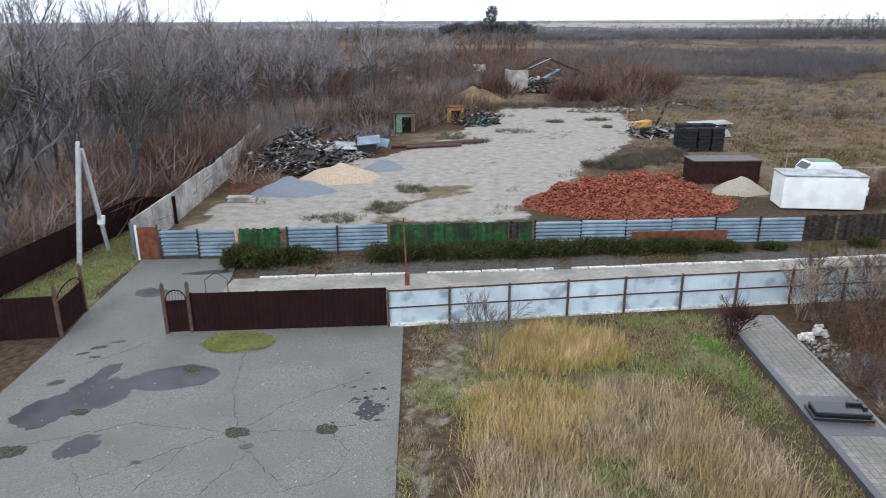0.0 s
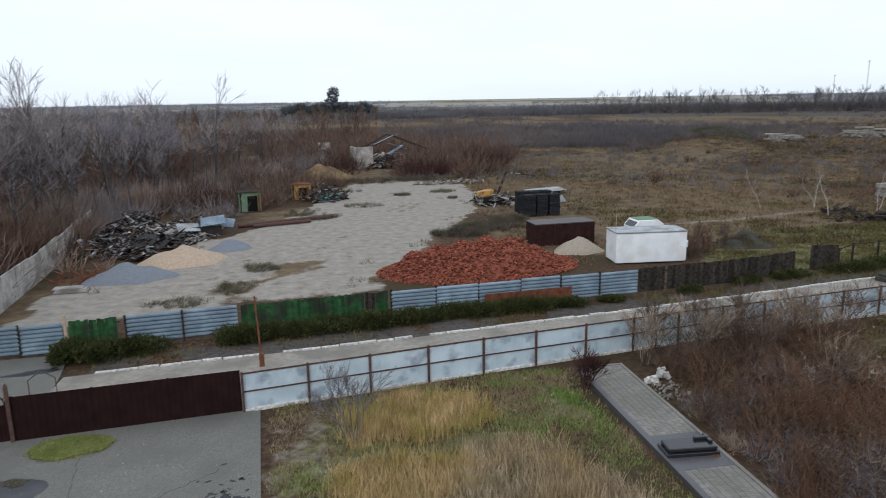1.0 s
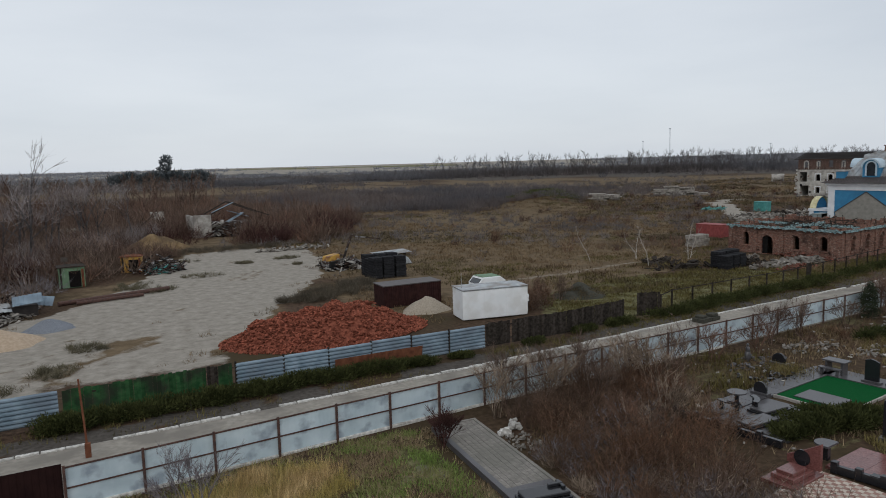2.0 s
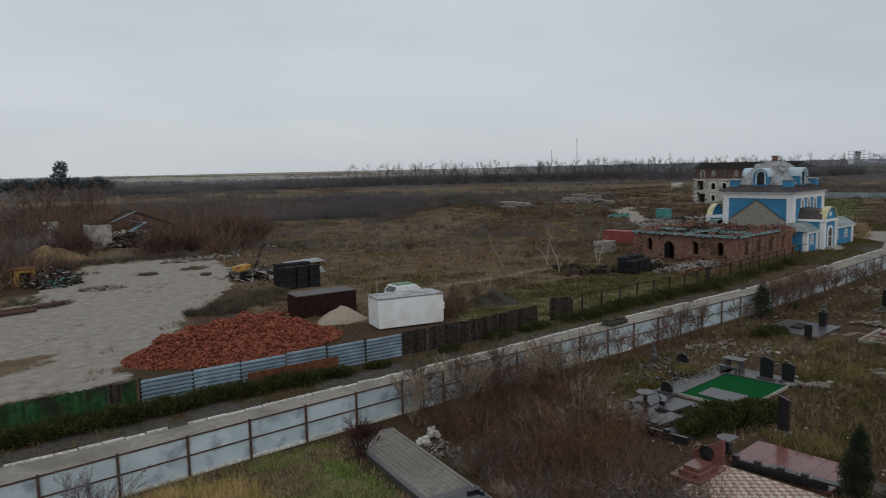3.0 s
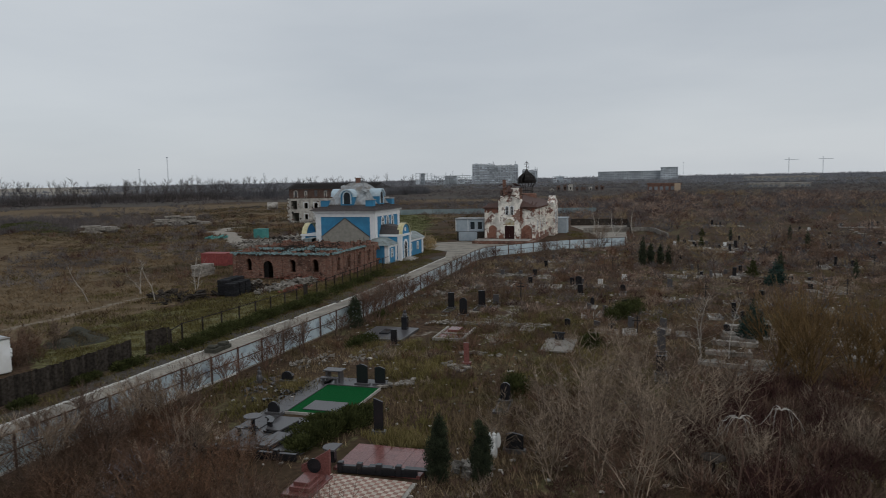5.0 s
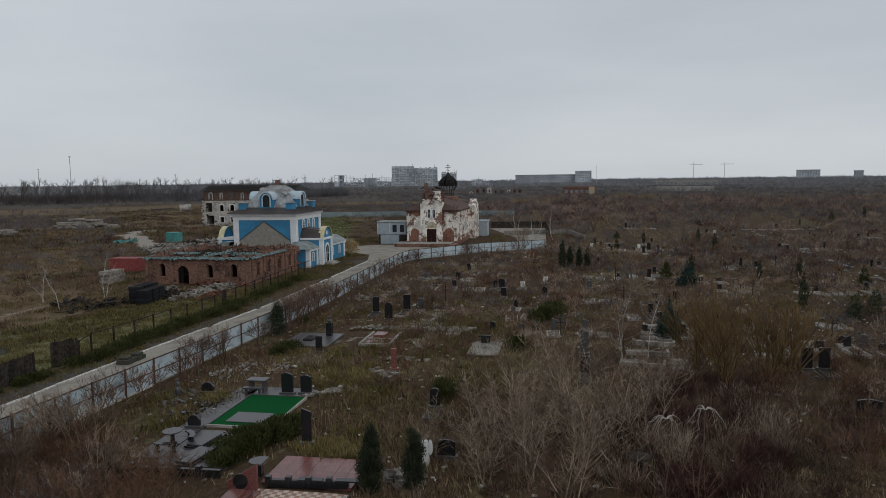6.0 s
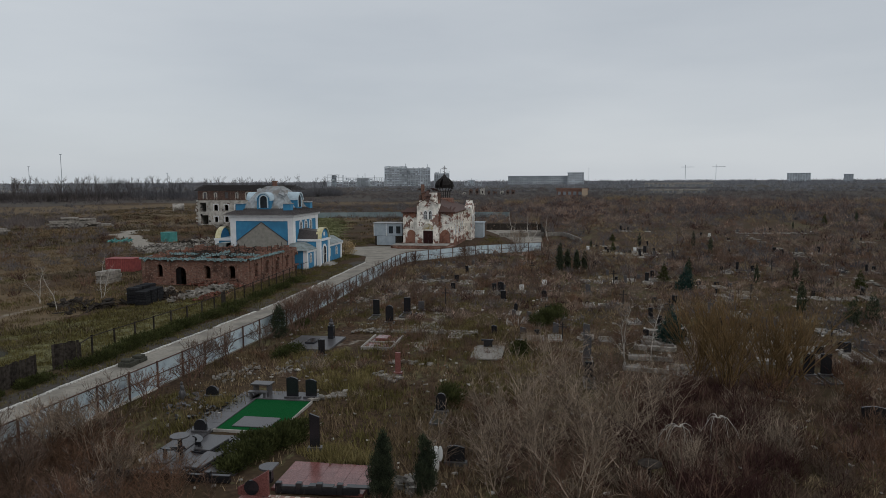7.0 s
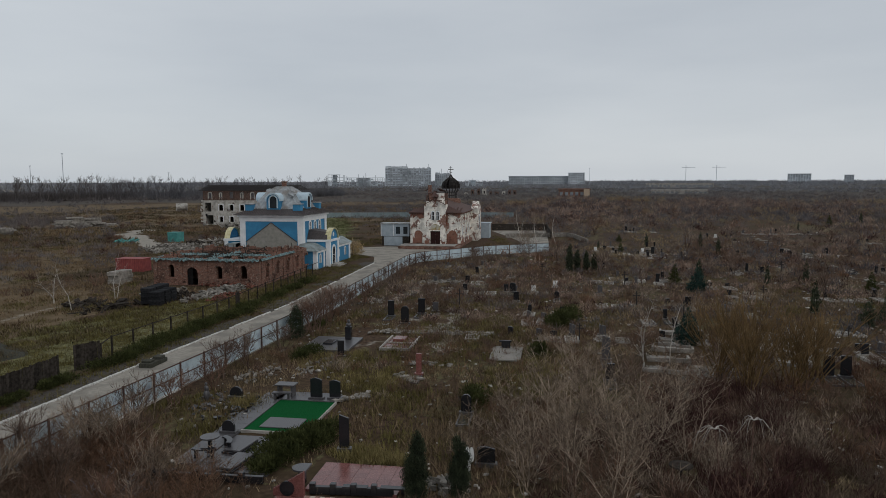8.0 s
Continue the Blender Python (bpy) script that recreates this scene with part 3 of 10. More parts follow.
    # far field strips take the pale gravel colour as painted haze
    hazed_field = plain & (rough_noise(x * 0.1 + 70, y * 0.1, 60) > 0.42)
    gravel = np.where(hazed_field, 0.8, gravel)
    straw = np.where(plain, 0.3, straw)
    straw = np.where((np.hypot(x, y) > 470) & ~plain, 0, straw)
    straw = straw * np.where((y < 1.15 * x) & (np.hypot(x, y) < 230), 0.35, 1)
    green = green * np.where(hazed_field, 0.4, 1)
    # beyond 470 m the grey soil colour stands in for haze
    far_haze = 0.9 * (np.hypot(x, y) > 470) * ~plain
    soil = 1.0 * (near_line(KERB, x, y + 0.0) < 2.2) * (y > 33) * (x > -12) * (fine < 0.62)
    return gravel, green, straw, np.maximum(soil, far_haze)


def ground_material():
    m = mat("weedy_ground", (0.045, 0.029, 0.02), (0.108, 0.07, 0.047), 3.2, 0.95, 0.4, c3=(0.062, 0.046, 0.026), s3=0.12, depth=0.05)
    n, l = nodes_of(m)
    b = n["Principled BSDF"]
    col = b.inputs["Base Color"].links[0].from_socket
    at = n.new("ShaderNodeAttribute")
    at.attribute_name = "cover"
    sep = n.new("ShaderNodeSeparateColor")
    l.new(at.outputs["Color"], sep.inputs["Color"])
    soil = n.new("ShaderNodeAttribute")
    soil.attribute_name = "soil"
    geo = n.new("ShaderNodeNewGeometry")
    for share, dark, light, sc, lo in ((sep.outputs["Blue"], (0.1, 0.071, 0.042), (0.175, 0.128, 0.079), 0.5, 0.2), (sep.outputs["Green"], (0.095, 0.095, 0.04), (0.19, 0.18, 0.09), 1.9, 0.25),
                                       (soil.outputs["Fac"], (0.06, 0.052, 0.045), (0.112, 0.099, 0.086), 3.0, 0.2), (sep.outputs["Red"], (0.235, 0.21, 0.176), (0.355, 0.322, 0.276), 1.1, 0.15)):
        f = n.new("ShaderNodeTexNoise")
        f.inputs["Scale"].default_value, f.inputs["Detail"].default_value, f.inputs["Roughness"].default_value = sc, 10, 0.68
        l.new(geo.outputs["Position"], f.inputs["Vector"])
        r = n.new("ShaderNodeValToRGB")
        r.color_ramp.elements[0].position, r.color_ramp.elements[0].color = 0.36, (*dark, 1)
        r.color_ramp.elements[1].position, r.color_ramp.elements[1].color = 0.64, (*light, 1)
        l.new(f.outputs["Fac"], r.inputs["Fac"])
        # the edge between two covers breaks up along the noise
        s = n.new("ShaderNodeMath")
        s.operation = "ADD"
        l.new(share, s.inputs[0])
        l.new(f.outputs["Fac"], s.inputs[1])
        k = n.new("ShaderNodeMapRange")
        k.inputs["From Min"].default_value, k.inputs["From Max"].default_value = 0.62 + lo, 0.95 + lo
        l.new(s.outputs["Value"], k.inputs["Value"])
        x = n.new("ShaderNodeMix")
        x.data_type = "RGBA"
        l.new(k.outputs["Result"], x.inputs["Factor"])
        l.new(col, x.inputs["A"])
        l.new(r.outputs["Color"], x.inputs["B"])
        col = x.outputs["Result"]
    l.new(col, b.inputs["Base Color"])
    return m


gx, gy = spread(-30, 130, 0.85, 4300), spread(8, 125, 0.85, 4300)
X, Y = np.meshgrid(gx, gy)
flat = inside(LOT, X, Y) | (near_line(FENCE, X, Y) < 8) | ((X < 0) & (Y < 45))
Z = np.where(flat, -0.02, -0.03 + 0.22 * (rough_noise(X, Y, 3.5) - 0.5)) * (np.hypot(X, Y) < 400)


def mounds(x, y):
    """Height of the two low banks in the field."""
    return sum(h * np.exp(-((x - a) ** 2 + (y - b) ** 2) / (w * w) * 1.6) for a, b, w, h in ((94, 160, 13, 2.2), (106, 170, 12, 2.0)))


Z = Z + mounds(X, Y)
far = np.hypot(X, Y)
Z = Z + np.where(far > 1800, (far - 1800) * 0.0006, 0) * (Y > -0.2 * X)
idx = np.arange(X.size).reshape(X.shape)
quads = np.stack([idx[:-1, :-1], idx[:-1, 1:], idx[1:, 1:], idx[1:, :-1]], -1).reshape(-1, 4)
ground_mesh = big_mesh("ground", np.stack([X, Y, Z], -1).reshape(-1, 3), quads, ground_material())
zg, zn, zs, zb = zones(X.ravel(), Y.ravel())
cover = ground_mesh.color_attributes.new("cover", "FLOAT_COLOR", "POINT")
cover.data.foreach_set("color", np.stack([zg, zn, zs, np.ones_like(zg)], -1).astype(np.float32).ravel())
bare = ground_mesh.attributes.new("soil", "FLOAT", "POINT")
bare.data.foreach_set("value", zb.astype(np.float32))
ground_mesh.shade_smooth()
tagged(new("ground", ground_mesh), "uneven weedy ground with dry grass, gravel and bare soil", "ground", kind="structure")


def sheet(name, outline, z0, z1, material, label, category, kind="structure"):
    o = Form().slab(outline, z0, z1)
    return solid(name, o, material, label, category, kind=kind)


def strip(line_a, line_b, lo, hi, steps=40):
    """An outline between two lines of the plan, over x from lo to hi."""
    xs = np.linspace(lo, hi, steps)
    low = [(float(x), float(np.interp(x, [p[0] for p in line_a], [p[1] for p in line_a]))) for x in xs]
    up = [(float(x), float(np.interp(x, [p[0] for p in line_b], [p[1] for p in line_b]))) for x in xs]
    return low + up[::-1]


sheet("yard", [(-17.4, -20), (-2.0, -20), (-2.0, 16.2), (-2.9, 28.2), (-3.5, 28.45), (-12.2, 27.9), (-13, 34.4), (-13.6, 37.7), (-19.3, 37.3), (-18.5, 29.4), (-18.0, 26.6), (-17.6, 20)],
      -0.2, 0.03, "asphalt", "cracked grey asphalt yard with damp patches", "yard")
sheet("road", strip([(-12.8, 28.0)] + FENCE[:8], [(-12.8, 34.2)] + KERB, -12.8, 106.0), -0.2, 0.035, "road", "dusty pale concrete lane between the fences", "road")
sheet("pavement", [(104.0, 54.2), (106.2, 47.6), (121.0, 40.0), (128, 42), (131.0, 49), (131, 64), (126, 69), (117, 66.5), (112, 58)], -0.2, 0.034, "road", "worn concrete forecourt before the church", "forecourt")


def blot(name, x, y, rx, ry, turn, z, material, parent, seed, ragged=0.35):
    """A flat stain with an uneven rim."""
    r = random.Random(seed)
    ph = [(k, r.uniform(0, 6.28), r.uniform(0.3, 1) * ragged / k ** 0.8) for k in range(2, 22)]
    out = []
    for i in range(96):
        a = 2 * math.pi * i / 96
        s = 1 + sum(am * math.sin(k * a + p) for k, p, am in ph)
        c, d = rx * s * math.cos(a), ry * s * math.sin(a)
        t = radians(turn)
        out.append((x + c * math.cos(t) - d * math.sin(t), y + c * math.sin(t) + d * math.cos(t)))
    return part(name, Form().slab(out, z - 0.006, z), material, parent)


yard_stains = thing("damp_patch", "dark damp stains drying on the grey asphalt", "stain", kind="structure")
STAINS = ((-15.0, 20.7, 1.35, 1.05, 48, 0.22), (-14.0, 21.8, 1.2, 1.3, 40, 0.2), (-14.45, 23.3, 0.42, 0.95, -8, 0.2), (-13.3, 22.5, 0.75, 0.5, 20, 0.15), (-11.55, 23.15, 1.72, 1.0, 14, 0.08), (-12.85, 18.4, 0.5, 0.85, -32, 0.22), (-16.4, 32.1, 0.9, 0.6, 0, 0.2),
          (-15.9, 25.7, 0.35, 0.14, 30, 0.3), (-15.3, 26.3, 0.28, 0.12, 20, 0.3), (-16.3, 25.1, 0.25, 0.1, 30, 0.3), (-15.6, 24.8, 0.2, 0.12, 0, 0.3), (-14.5, 35.2, 1.2, 0.35, 10, 0.2), (-16.0, 22.6, 0.3, 0.2, 30, 0.3), (-10.5, 17.6, 0.16, 0.1, 0, 0.3), (-7.2, 18.6, 0.22, 0.14, 40, 0.3))
for i, (x, y, rx, ry, t, ragged) in enumerate(STAINS):
    blot("stain", x, y, rx, ry, t, 0.034 + 0.0006 * i, "wet_asphalt", yard_stains, i + 3, ragged)
tar = thing("tar_stain", "black tar spill flaking at the edge of the asphalt", "stain", kind="structure")
tr = random.Random(61)
blot("stain", -3.45, 21.0, 0.42, 0.68, -18, 0.036, "tar", tar, 71, 0.3)
for i in range(26):
    blot("stain", -3.5 + tr.gauss(0, 0.55), 21.6 + tr.gauss(0, 0.8), tr.uniform(0.03, 0.12), tr.uniform(0.03, 0.1), tr.uniform(0, 180), 0.0365, "tar", tar, 80 + i, 0.4)
cracks = thing("asphalt_crack", "thin dark cracks with moss across the asphalt", "crack", kind="structure")
CRACKS = (((-9.5, 26.0), (-8.9, 22.3), (-7.8, 19.4)), ((-9.9, 16.2), (-9.2, 18.6), (-7.7, 19.6)), ((-7.8, 19.4), (-6.5, 21.4), (-4.0, 23.4)), ((-7.0, 18.4), (-7.9, 16.0)), ((-7.8, 19.4), (-7.0, 18.2), (-5.4, 16.4)), ((-4.8, 19.7), (-3.7, 18.4), (-4.1, 17.0), (-5.6, 16.2)),
          ((-14.8, 18.4), (-11.5, 19.9), (-8.2, 19.4)), ((-7.8, 19.4), (-4.8, 19.7), (-2.8, 20.4)), ((-16.6, 23.0), (-14.0, 26.2)), ((-11.0, 15.4), (-12.6, 17.6)), ((-9.2, 18.6), (-11.8, 16.6)))
for i, line in enumerate(CRACKS):
    r, o = random.Random(i), Form()
    p = Vector((*line[0], 0))
    for a, b in zip(line, line[1:]):
        n = max(4, int(math.hypot(b[0] - a[0], b[1] - a[1]) / 0.22))
        for k in range(n):
            q = Vector((*a, 0)).lerp(Vector((*b, 0)), (k + 1) / n) + Vector((r.uniform(-0.08, 0.08), r.uniform(-0.08, 0.08), 0))
            d = (q - p).normalized()
            e = Vector((-d.y, d.x, 0)) * r.uniform(0.003, 0.014)
            o.slab([tuple((p - e).xy), tuple((q - e).xy), tuple((q + e).xy), tuple((p + e).xy)], 0.02, 0.0325)
            p = q
    part("crack", o, "crack", cracks)
for i, (x, y, rx) in enumerate(((-11.1, 23.95, 0.42), (-7.8, 19.4, 0.42), (-4.75, 19.7, 0.4), (-14.95, 18.0, 0.5), (-13.9, 20.5, 0.3))):
    blot("pothole", x, y, rx, rx * 0.75, 0, 0.047, "pothole", cracks, 40 + i, 0.22)

# ---- fences, gates, kerbs ----
def sheet_fence():
    t = thing("sheet_fence", "pale blue profiled metal fence on rusty brown posts", "fence")
    bays = chain(FENCE, 2.84)
    panel, r = {}, random.Random(5)
    for a, b in bays:
        m, w = along(a, b), (b - a).length
        key = round(w, 2)
        if key not in panel:
            panel[key] = ribbed(w - 0.07, 1.64, 0.2, 0.004).mesh("panel", MAT["sheet"])
        p = part("panel", panel[key], "", t)
        p.matrix_basis = m @ pose(0.035, -0.02 + r.uniform(-0.01, 0.01), 0.1, r.uniform(-1.2, 1.2), 0, 0)
        part("rail", Form().box(0.03, w - 0.03, -0.085, -0.05, 1.71, 1.78), "rust_steel", t).matrix_basis = m
        part("rail", Form().box(0.03, w - 0.03, -0.085, -0.05, 0.88, 0.94), "rust_steel", t).matrix_basis = m
    post = Form().box(-0.05, 0.05, -0.17, -0.09, 0, 1.85).mesh("post", MAT["rust_steel"])
    foot = Form().box(0.02, 2.78, -0.12, 0.1, -0.05, 0.13).mesh("plinth", MAT["kerb"], 0.02)
    for a, b in bays + [(bays[-1][1], bays[-1][1] * 2 - bays[-1][0])]:
        part("post", post, "", t).matrix_basis = along(a, b)
    for a, b in bays[:14]:
        part("plinth", foot, "", t, "crumbling whitewashed footing").matrix_basis = along(a, b) @ pose(0, -0.02, r.uniform(-0.06, 0.01))


sheet_fence()


def brown_fence(points, height, label):
    t = thing("brown_fence", label, "fence", group="dark brown sheet fences")
    for a, b in chain(points, 2.6):
        w, m = (b - a).length, along(a, b)
        part("panel", ribbed(w - 0.01, height - 0.03, 0.24, 0.02), "brown_sheet", t).matrix_basis = m @ pose(0, 0, 0.03)
        part("post", Form().box(-0.04, 0.04, 0.02, 0.1, 0, height), "brown_sheet", t).matrix_basis = m


brown_fence([(-12.35, 27.45), (-3.65, 28.4)], 1.9, "dark brown profiled sheet fence beside the gate")
brown_fence([(-23.9, 20.0), (-24.0, 31.0), (-23.5, 38.0), (-23.0, 44.6)], 2.0, "dark brown sheet fence along the wood")
brown_fence([(-23.0, 44.6), (-20.2, 44.9)], 2.0, "dark brown sheet fence closing the green strip")
brown_fence([(-23.6, 25.6), (-18.2, 26.7)], 2.0, "dark brown sheet fence joining the gateway")


def gate_leaf(a, b, label):
    t = thing("iron_gate", label, "gate", along(a, b), group="gate leaves")
    w = (Vector(b) - Vector(a)).length
    part("sheet", ribbed(w - 0.16, 1.45, 0.16, 0.015), "brown_sheet", t).matrix_basis = pose(0.08, 0, 0.12)
    for z in (0.1, 1.55):
        part("rail", Form().box(0.06, w - 0.06, -0.03, 0.03, z, z + 0.06), "brown_sheet", t)
    r = w / 2
    bow = [(r - (r - 0.1 + e) * math.cos(math.pi * i / 12), 1.6 + (0.5 + e) * math.sin(math.pi * i / 12)) for e, steps in ((0.02, range(13)), (-0.02, range(12, -1, -1))) for i in steps]
    for i in range(1, 8):
        x = w * i / 8
        part("bar", Form().bar((x, 0, 1.6), (x, 0, 1.6 + 0.5 * math.sqrt(max(0.05, 1 - ((x - r) / r) ** 2))), 0.02), "rust_steel", t)
    part("bow", Form().slab(bow, -0.02, 0.02, UPRIGHT), "brown_sheet", t, "wrought iron bow over the sheet")
    for x in (0, w):
        part("post", Form().box(x - 0.07, x + 0.07, -0.07, 0.07, 0, 2.35).tube((x, 0, 2.35), (x, 0, 2.5), 0.09, 0.02), "rust_steel", t)


gate_leaf((-13.5, 27.2), (-12.45, 27.4), "narrow rusty wrought-iron wicket gate, shut")
gate_leaf((-18.15, 26.75), (-18.55, 29.6), "rusty brown gate leaf standing open to the lane")
solid("gate_hoop", Form().tube((-12.1, 28.6, 0), (-12.1, 28.6, 2.1), 0.025, 0.02).tube((-12.1, 28.6, 2.1), (-11.6, 28.7, 2.45), 0.02, 0.02).tube((-11.6, 28.7, 2.45), (-11.1, 28.75, 2.1), 0.02, 0.02)
      .tube((-11.1, 28.75, 2.1), (-11.1, 28.75, 0), 0.02, 0.02), "rust_steel", "bent black iron hoop behind the brown fence", "hoop")


def lot_fence():
    t = thing("patchwork_fence", "patched fence of zinc sheets and green boards round the gravel lot", "fence")
    r = random.Random(2)

    def at(x):
        xs = [p[0] for p in LOT_FENCE]
        return Vector((x, float(np.interp(x, xs, [p[1] for p in LOT_FENCE]))))

    def zinc(x0, x1, n, material="silver"):
        for i in range(n):
            a, b = at(x0 + (x1 - x0) * i / n), at(x0 + (x1 - x0) * (i + 1) / n)
            w = (b - a).length
            zs = [0.1 + k * 0.232 + dz for k in range(7) for dz in (0, 0.077, 0.155)] + [1.724]
            prof = [(0 if k % 3 == 0 else -0.085, z) for k, z in enumerate(zs)]
            prof += [(y + 0.012, z) for y, z in reversed(prof)]
            o = Form().slab(prof, 0, w, SIDEWAYS)
            part("sheet", o, material, t).matrix_basis = along(a, b) @ pose(0, 0, r.uniform(-0.06, 0.06), r.uniform(-3, 3), 0, 0)
            part("post", Form().box(-0.05, 0.05, -0.11, 0.02, 0, 1.8), "dark_wood", t).matrix_basis = along(a, b)

    def boards(x0, x1, material, lack=0.0, high=1.74):
        a, b = at(x0), at(x1)
        n = int((b - a).length / 0.2)
        for i in range(n):
            if r.random() < lack:
                continue
            h = high + r.uniform(-0.05, 0.04)
            p = part("board", Form().box(0, 0.196, -0.02, 0.005, 0.12, h), material, t)
            p.matrix_basis = along(a, b) @ pose(i * 0.2, r.uniform(-0.01, 0.01), 0, r.uniform(-1, 1), r.uniform(-0.35, 0.35), 0)
        for z in (0.45, 1.4):
            part("rail", Form().box(0, (b - a).length, 0.005, 0.06, z, z + 0.09), "dark_wood", t).matrix_basis = along(a, b)

    zinc(-18.1, -13.9, 2)
    part("post", Form().box(-0.07, 0.07, -0.07, 0.07, 0, 2.15), "sand", t, "pale yellow post").matrix_basis = pose(-13.75, 38.0, 0)
    boards(-13.6, -11.1, "green_wood")
    zinc(-10.8, -4.9, 2)
    boards(-4.7, 2.5, "green_wood")
    boards(2.5, 3.1, "dark_wood")
    boards(3.1, 4.0, "green_wood")
    zinc(4.1, 20.9, 6)
    part("sheet", ribbed(6.0, 0.95, 0.3, 0.03), "rust_sheet", t, "rusty sheet leaning before the zinc").matrix_basis = along(at(10.0), at(16.0)) @ pose(0, -0.22, 0.1, 8, 0, 0)
    boards(21.0, 28.0, "dark_wood", 0.06, 1.76)
    boards(28.0, 34.3, "dark_wood", 0.06, 1.76)
    boards(36.0, 38.0, "dark_wood", 0.0, 2.0)
    posts = chain([tuple(at(x)) for x in (38.2, 39.7, 56.9, 72.0, 89.0)], 2.6)
    for a, b in posts:
        part("post", Form().box(-0.055, 0.055, -0.055, 0.055, 0, 1.72), "dark_wood", t).matrix_basis = along(a, b)
        for z in (1.6,):
            part("rail", Form().box(0, (b - a).length, -0.03, 0.03, z, z + 0.06), "dark_wood", t, "thin dark top rail").matrix_basis = along(a, b)
    part("sheet", Form().box(0, 0.9, -0.03, 0.03, 0, 1.9), "dark_wood", t).matrix_basis = along(at(60.2), at(61))


lot_fence()
rusty = thing("iron_door", "rusty brown sheet door in a white frame", "door", pose(-19.45, 37.3, 0, 0, 0, 8))
part("leaf", ribbed(1.1, 1.95, 0.2, 0.02), "rust_sheet", rusty).matrix_basis = pose(0.06, 0, 0.05)
for x in (0, 1.2):
    part("post", Form().box(x - 0.05, x + 0.05, -0.05, 0.05, 0, 2.15), "white_paint" if x == 0 else "rust_steel", rusty)
part("side_sheet", ribbed(1.2, 2.0, 0.2, 0.02), "silver", rusty).matrix_basis = pose(-0.15, 0.05, 0.05, 0, 0, 118)

wall = thing("slab_wall", "stained precast concrete slab wall beside the wood", "wall")
for i, (a, b) in enumerate(chain([(-20.1, 38.2), (-20.6, 46), (-21.5, 57.5), (-24.0, 78.0)], 3.0)):
    w = (b - a).length
    o = Form().box(0.02, w - 0.02, -0.07, 0.07, 0, 2.2 + 0.05 * math.sin(i * 2.1))
    o.box(0.25, w - 0.25, -0.09, -0.07, 0.35, 1.9)
    part("slab", o, "concrete", wall).matrix_basis = along(a, b) @ pose(0, 0, 0, 1.5 * math.sin(i * 1.7), 0, 0)

kerb = thing("kerb", "broken whitewashed kerbstones along the lane", "kerb", kind="structure")
stone = [Form().box(0.02, w, -0.11, 0.11, -0.1, 0.14).mesh("kerbstone", MAT["kerb"], 0.02) for w in (1.02, 1.0, 0.97)]
r = random.Random(9)
for i, (a, b) in enumerate(chain(KERB, 1.02)):
    if r.random() < 0.05 and i > 3:
        continue
    part("kerbstone", stone[i % 3], "", kerb).matrix_basis = along(a, b) @ pose(0, r.uniform(-0.02, 0.02), r.uniform(-0.04, 0.01), r.uniform(-3, 3), 0, r.uniform(-1, 1))
solid("rusty_stake", Form().tube((-3.2, 33.6, 0), (-3.35, 33.7, 3.7), 0.05, 0.04).box(-3.32, -3.08, 33.5, 33.7, 0, 0.7), "rust_sheet", "thin leaning rusty iron stake by the kerb", "stake")

pole = thing("utility_pole", "grey concrete power pole with a raking strut", "pole", pose(-22.5, 36.2, 0, 0, 9, 0))
part("shaft", Form().box(-0.12, 0.12, -0.1, 0.1, 0, 7.3), "pole", pole, bevel=0.03)
part("strut", Form().bar((0.3, 2.9, -0.1), (0.12, 0.1, 6.9), 0.17), "pole", pole)
part("meter_box", Form().box(0.1, 0.43, 1.85, 2.1, 2.0, 2.55), "white_paint", pole, "small grey meter box on the strut")
part("bracket", Form().box(-0.2, 0.2, -0.04, 0.04, 7.0, 7.12).tube((-0.15, 0, 7.1), (-0.15, 0, 7.35), 0.03, 0.05).tube((0.15, 0, 7.1), (0.15, 0, 7.35), 0.03, 0.05), "soot_iron", pole)

# ---- buildings ----
def window(parent, w, h, m, material="white", glass="glass", frame=0.16, barred=True):
    """A round-headed window: surround and pane; m puts its foot's middle on the wall, with -y outward."""
    out, inn = arch(w + 2 * frame, h + frame), arch(w, h)
    o = Form()
    n = len(inn)
    for ya, yb, flip in ((-0.07, 0.0, False),):
        pts = [(x, ya, z) for x, z in out] + [(x, ya, z) for x, z in inn] + [(x, yb, z) for x, z in out] + [(x, yb + 0.04, z) for x, z in inn]
        faces = []
        for i in range(n):
            j = (i + 1) % n
            faces += [(i, j, n + j, n + i), (2 * n + i, 2 * n + j, j, i), (n + i, n + j, 3 * n + j, 3 * n + i)]
        o.add(pts, faces)
    fr = part("window", o, material, parent)
    fr.matrix_basis = m
    part("pane", Form().slab(inn, 0.0, 0.03, pose(0, 0.01, 0) @ UPRIGHT), glass, fr)
    if barred:
        part("mullion", Form().box(-0.025, 0.025, -0.05, -0.025, 0, h * 0.92).box(-w / 2, w / 2, -0.05, -0.025, h * 0.55, h * 0.55 + 0.05), material, fr)
    return fr


def holed_wall(x0, x1, z1, thick, holes):
    """An upright wall along x with square-headed openings (x, z, width, height), top ragged if given so."""
    o = Form()
    xs = sorted({x0, x1, *[h[0] - h[2] / 2 for h in holes], *[h[0] + h[2] / 2 for h in holes]})
    for a, b in zip(xs, xs[1:]):
        mid, z = (a + b) / 2, 0.0
        for h in sorted((h for h in holes if abs(mid - h[0]) < h[2] / 2), key=lambda h: h[1]):
            if h[1] > z:
                o.box(a, b, 0, thick, z, h[1])
            z = h[1] + h[3]
        o.box(a, b, 0, thick, z, z1)
    return o


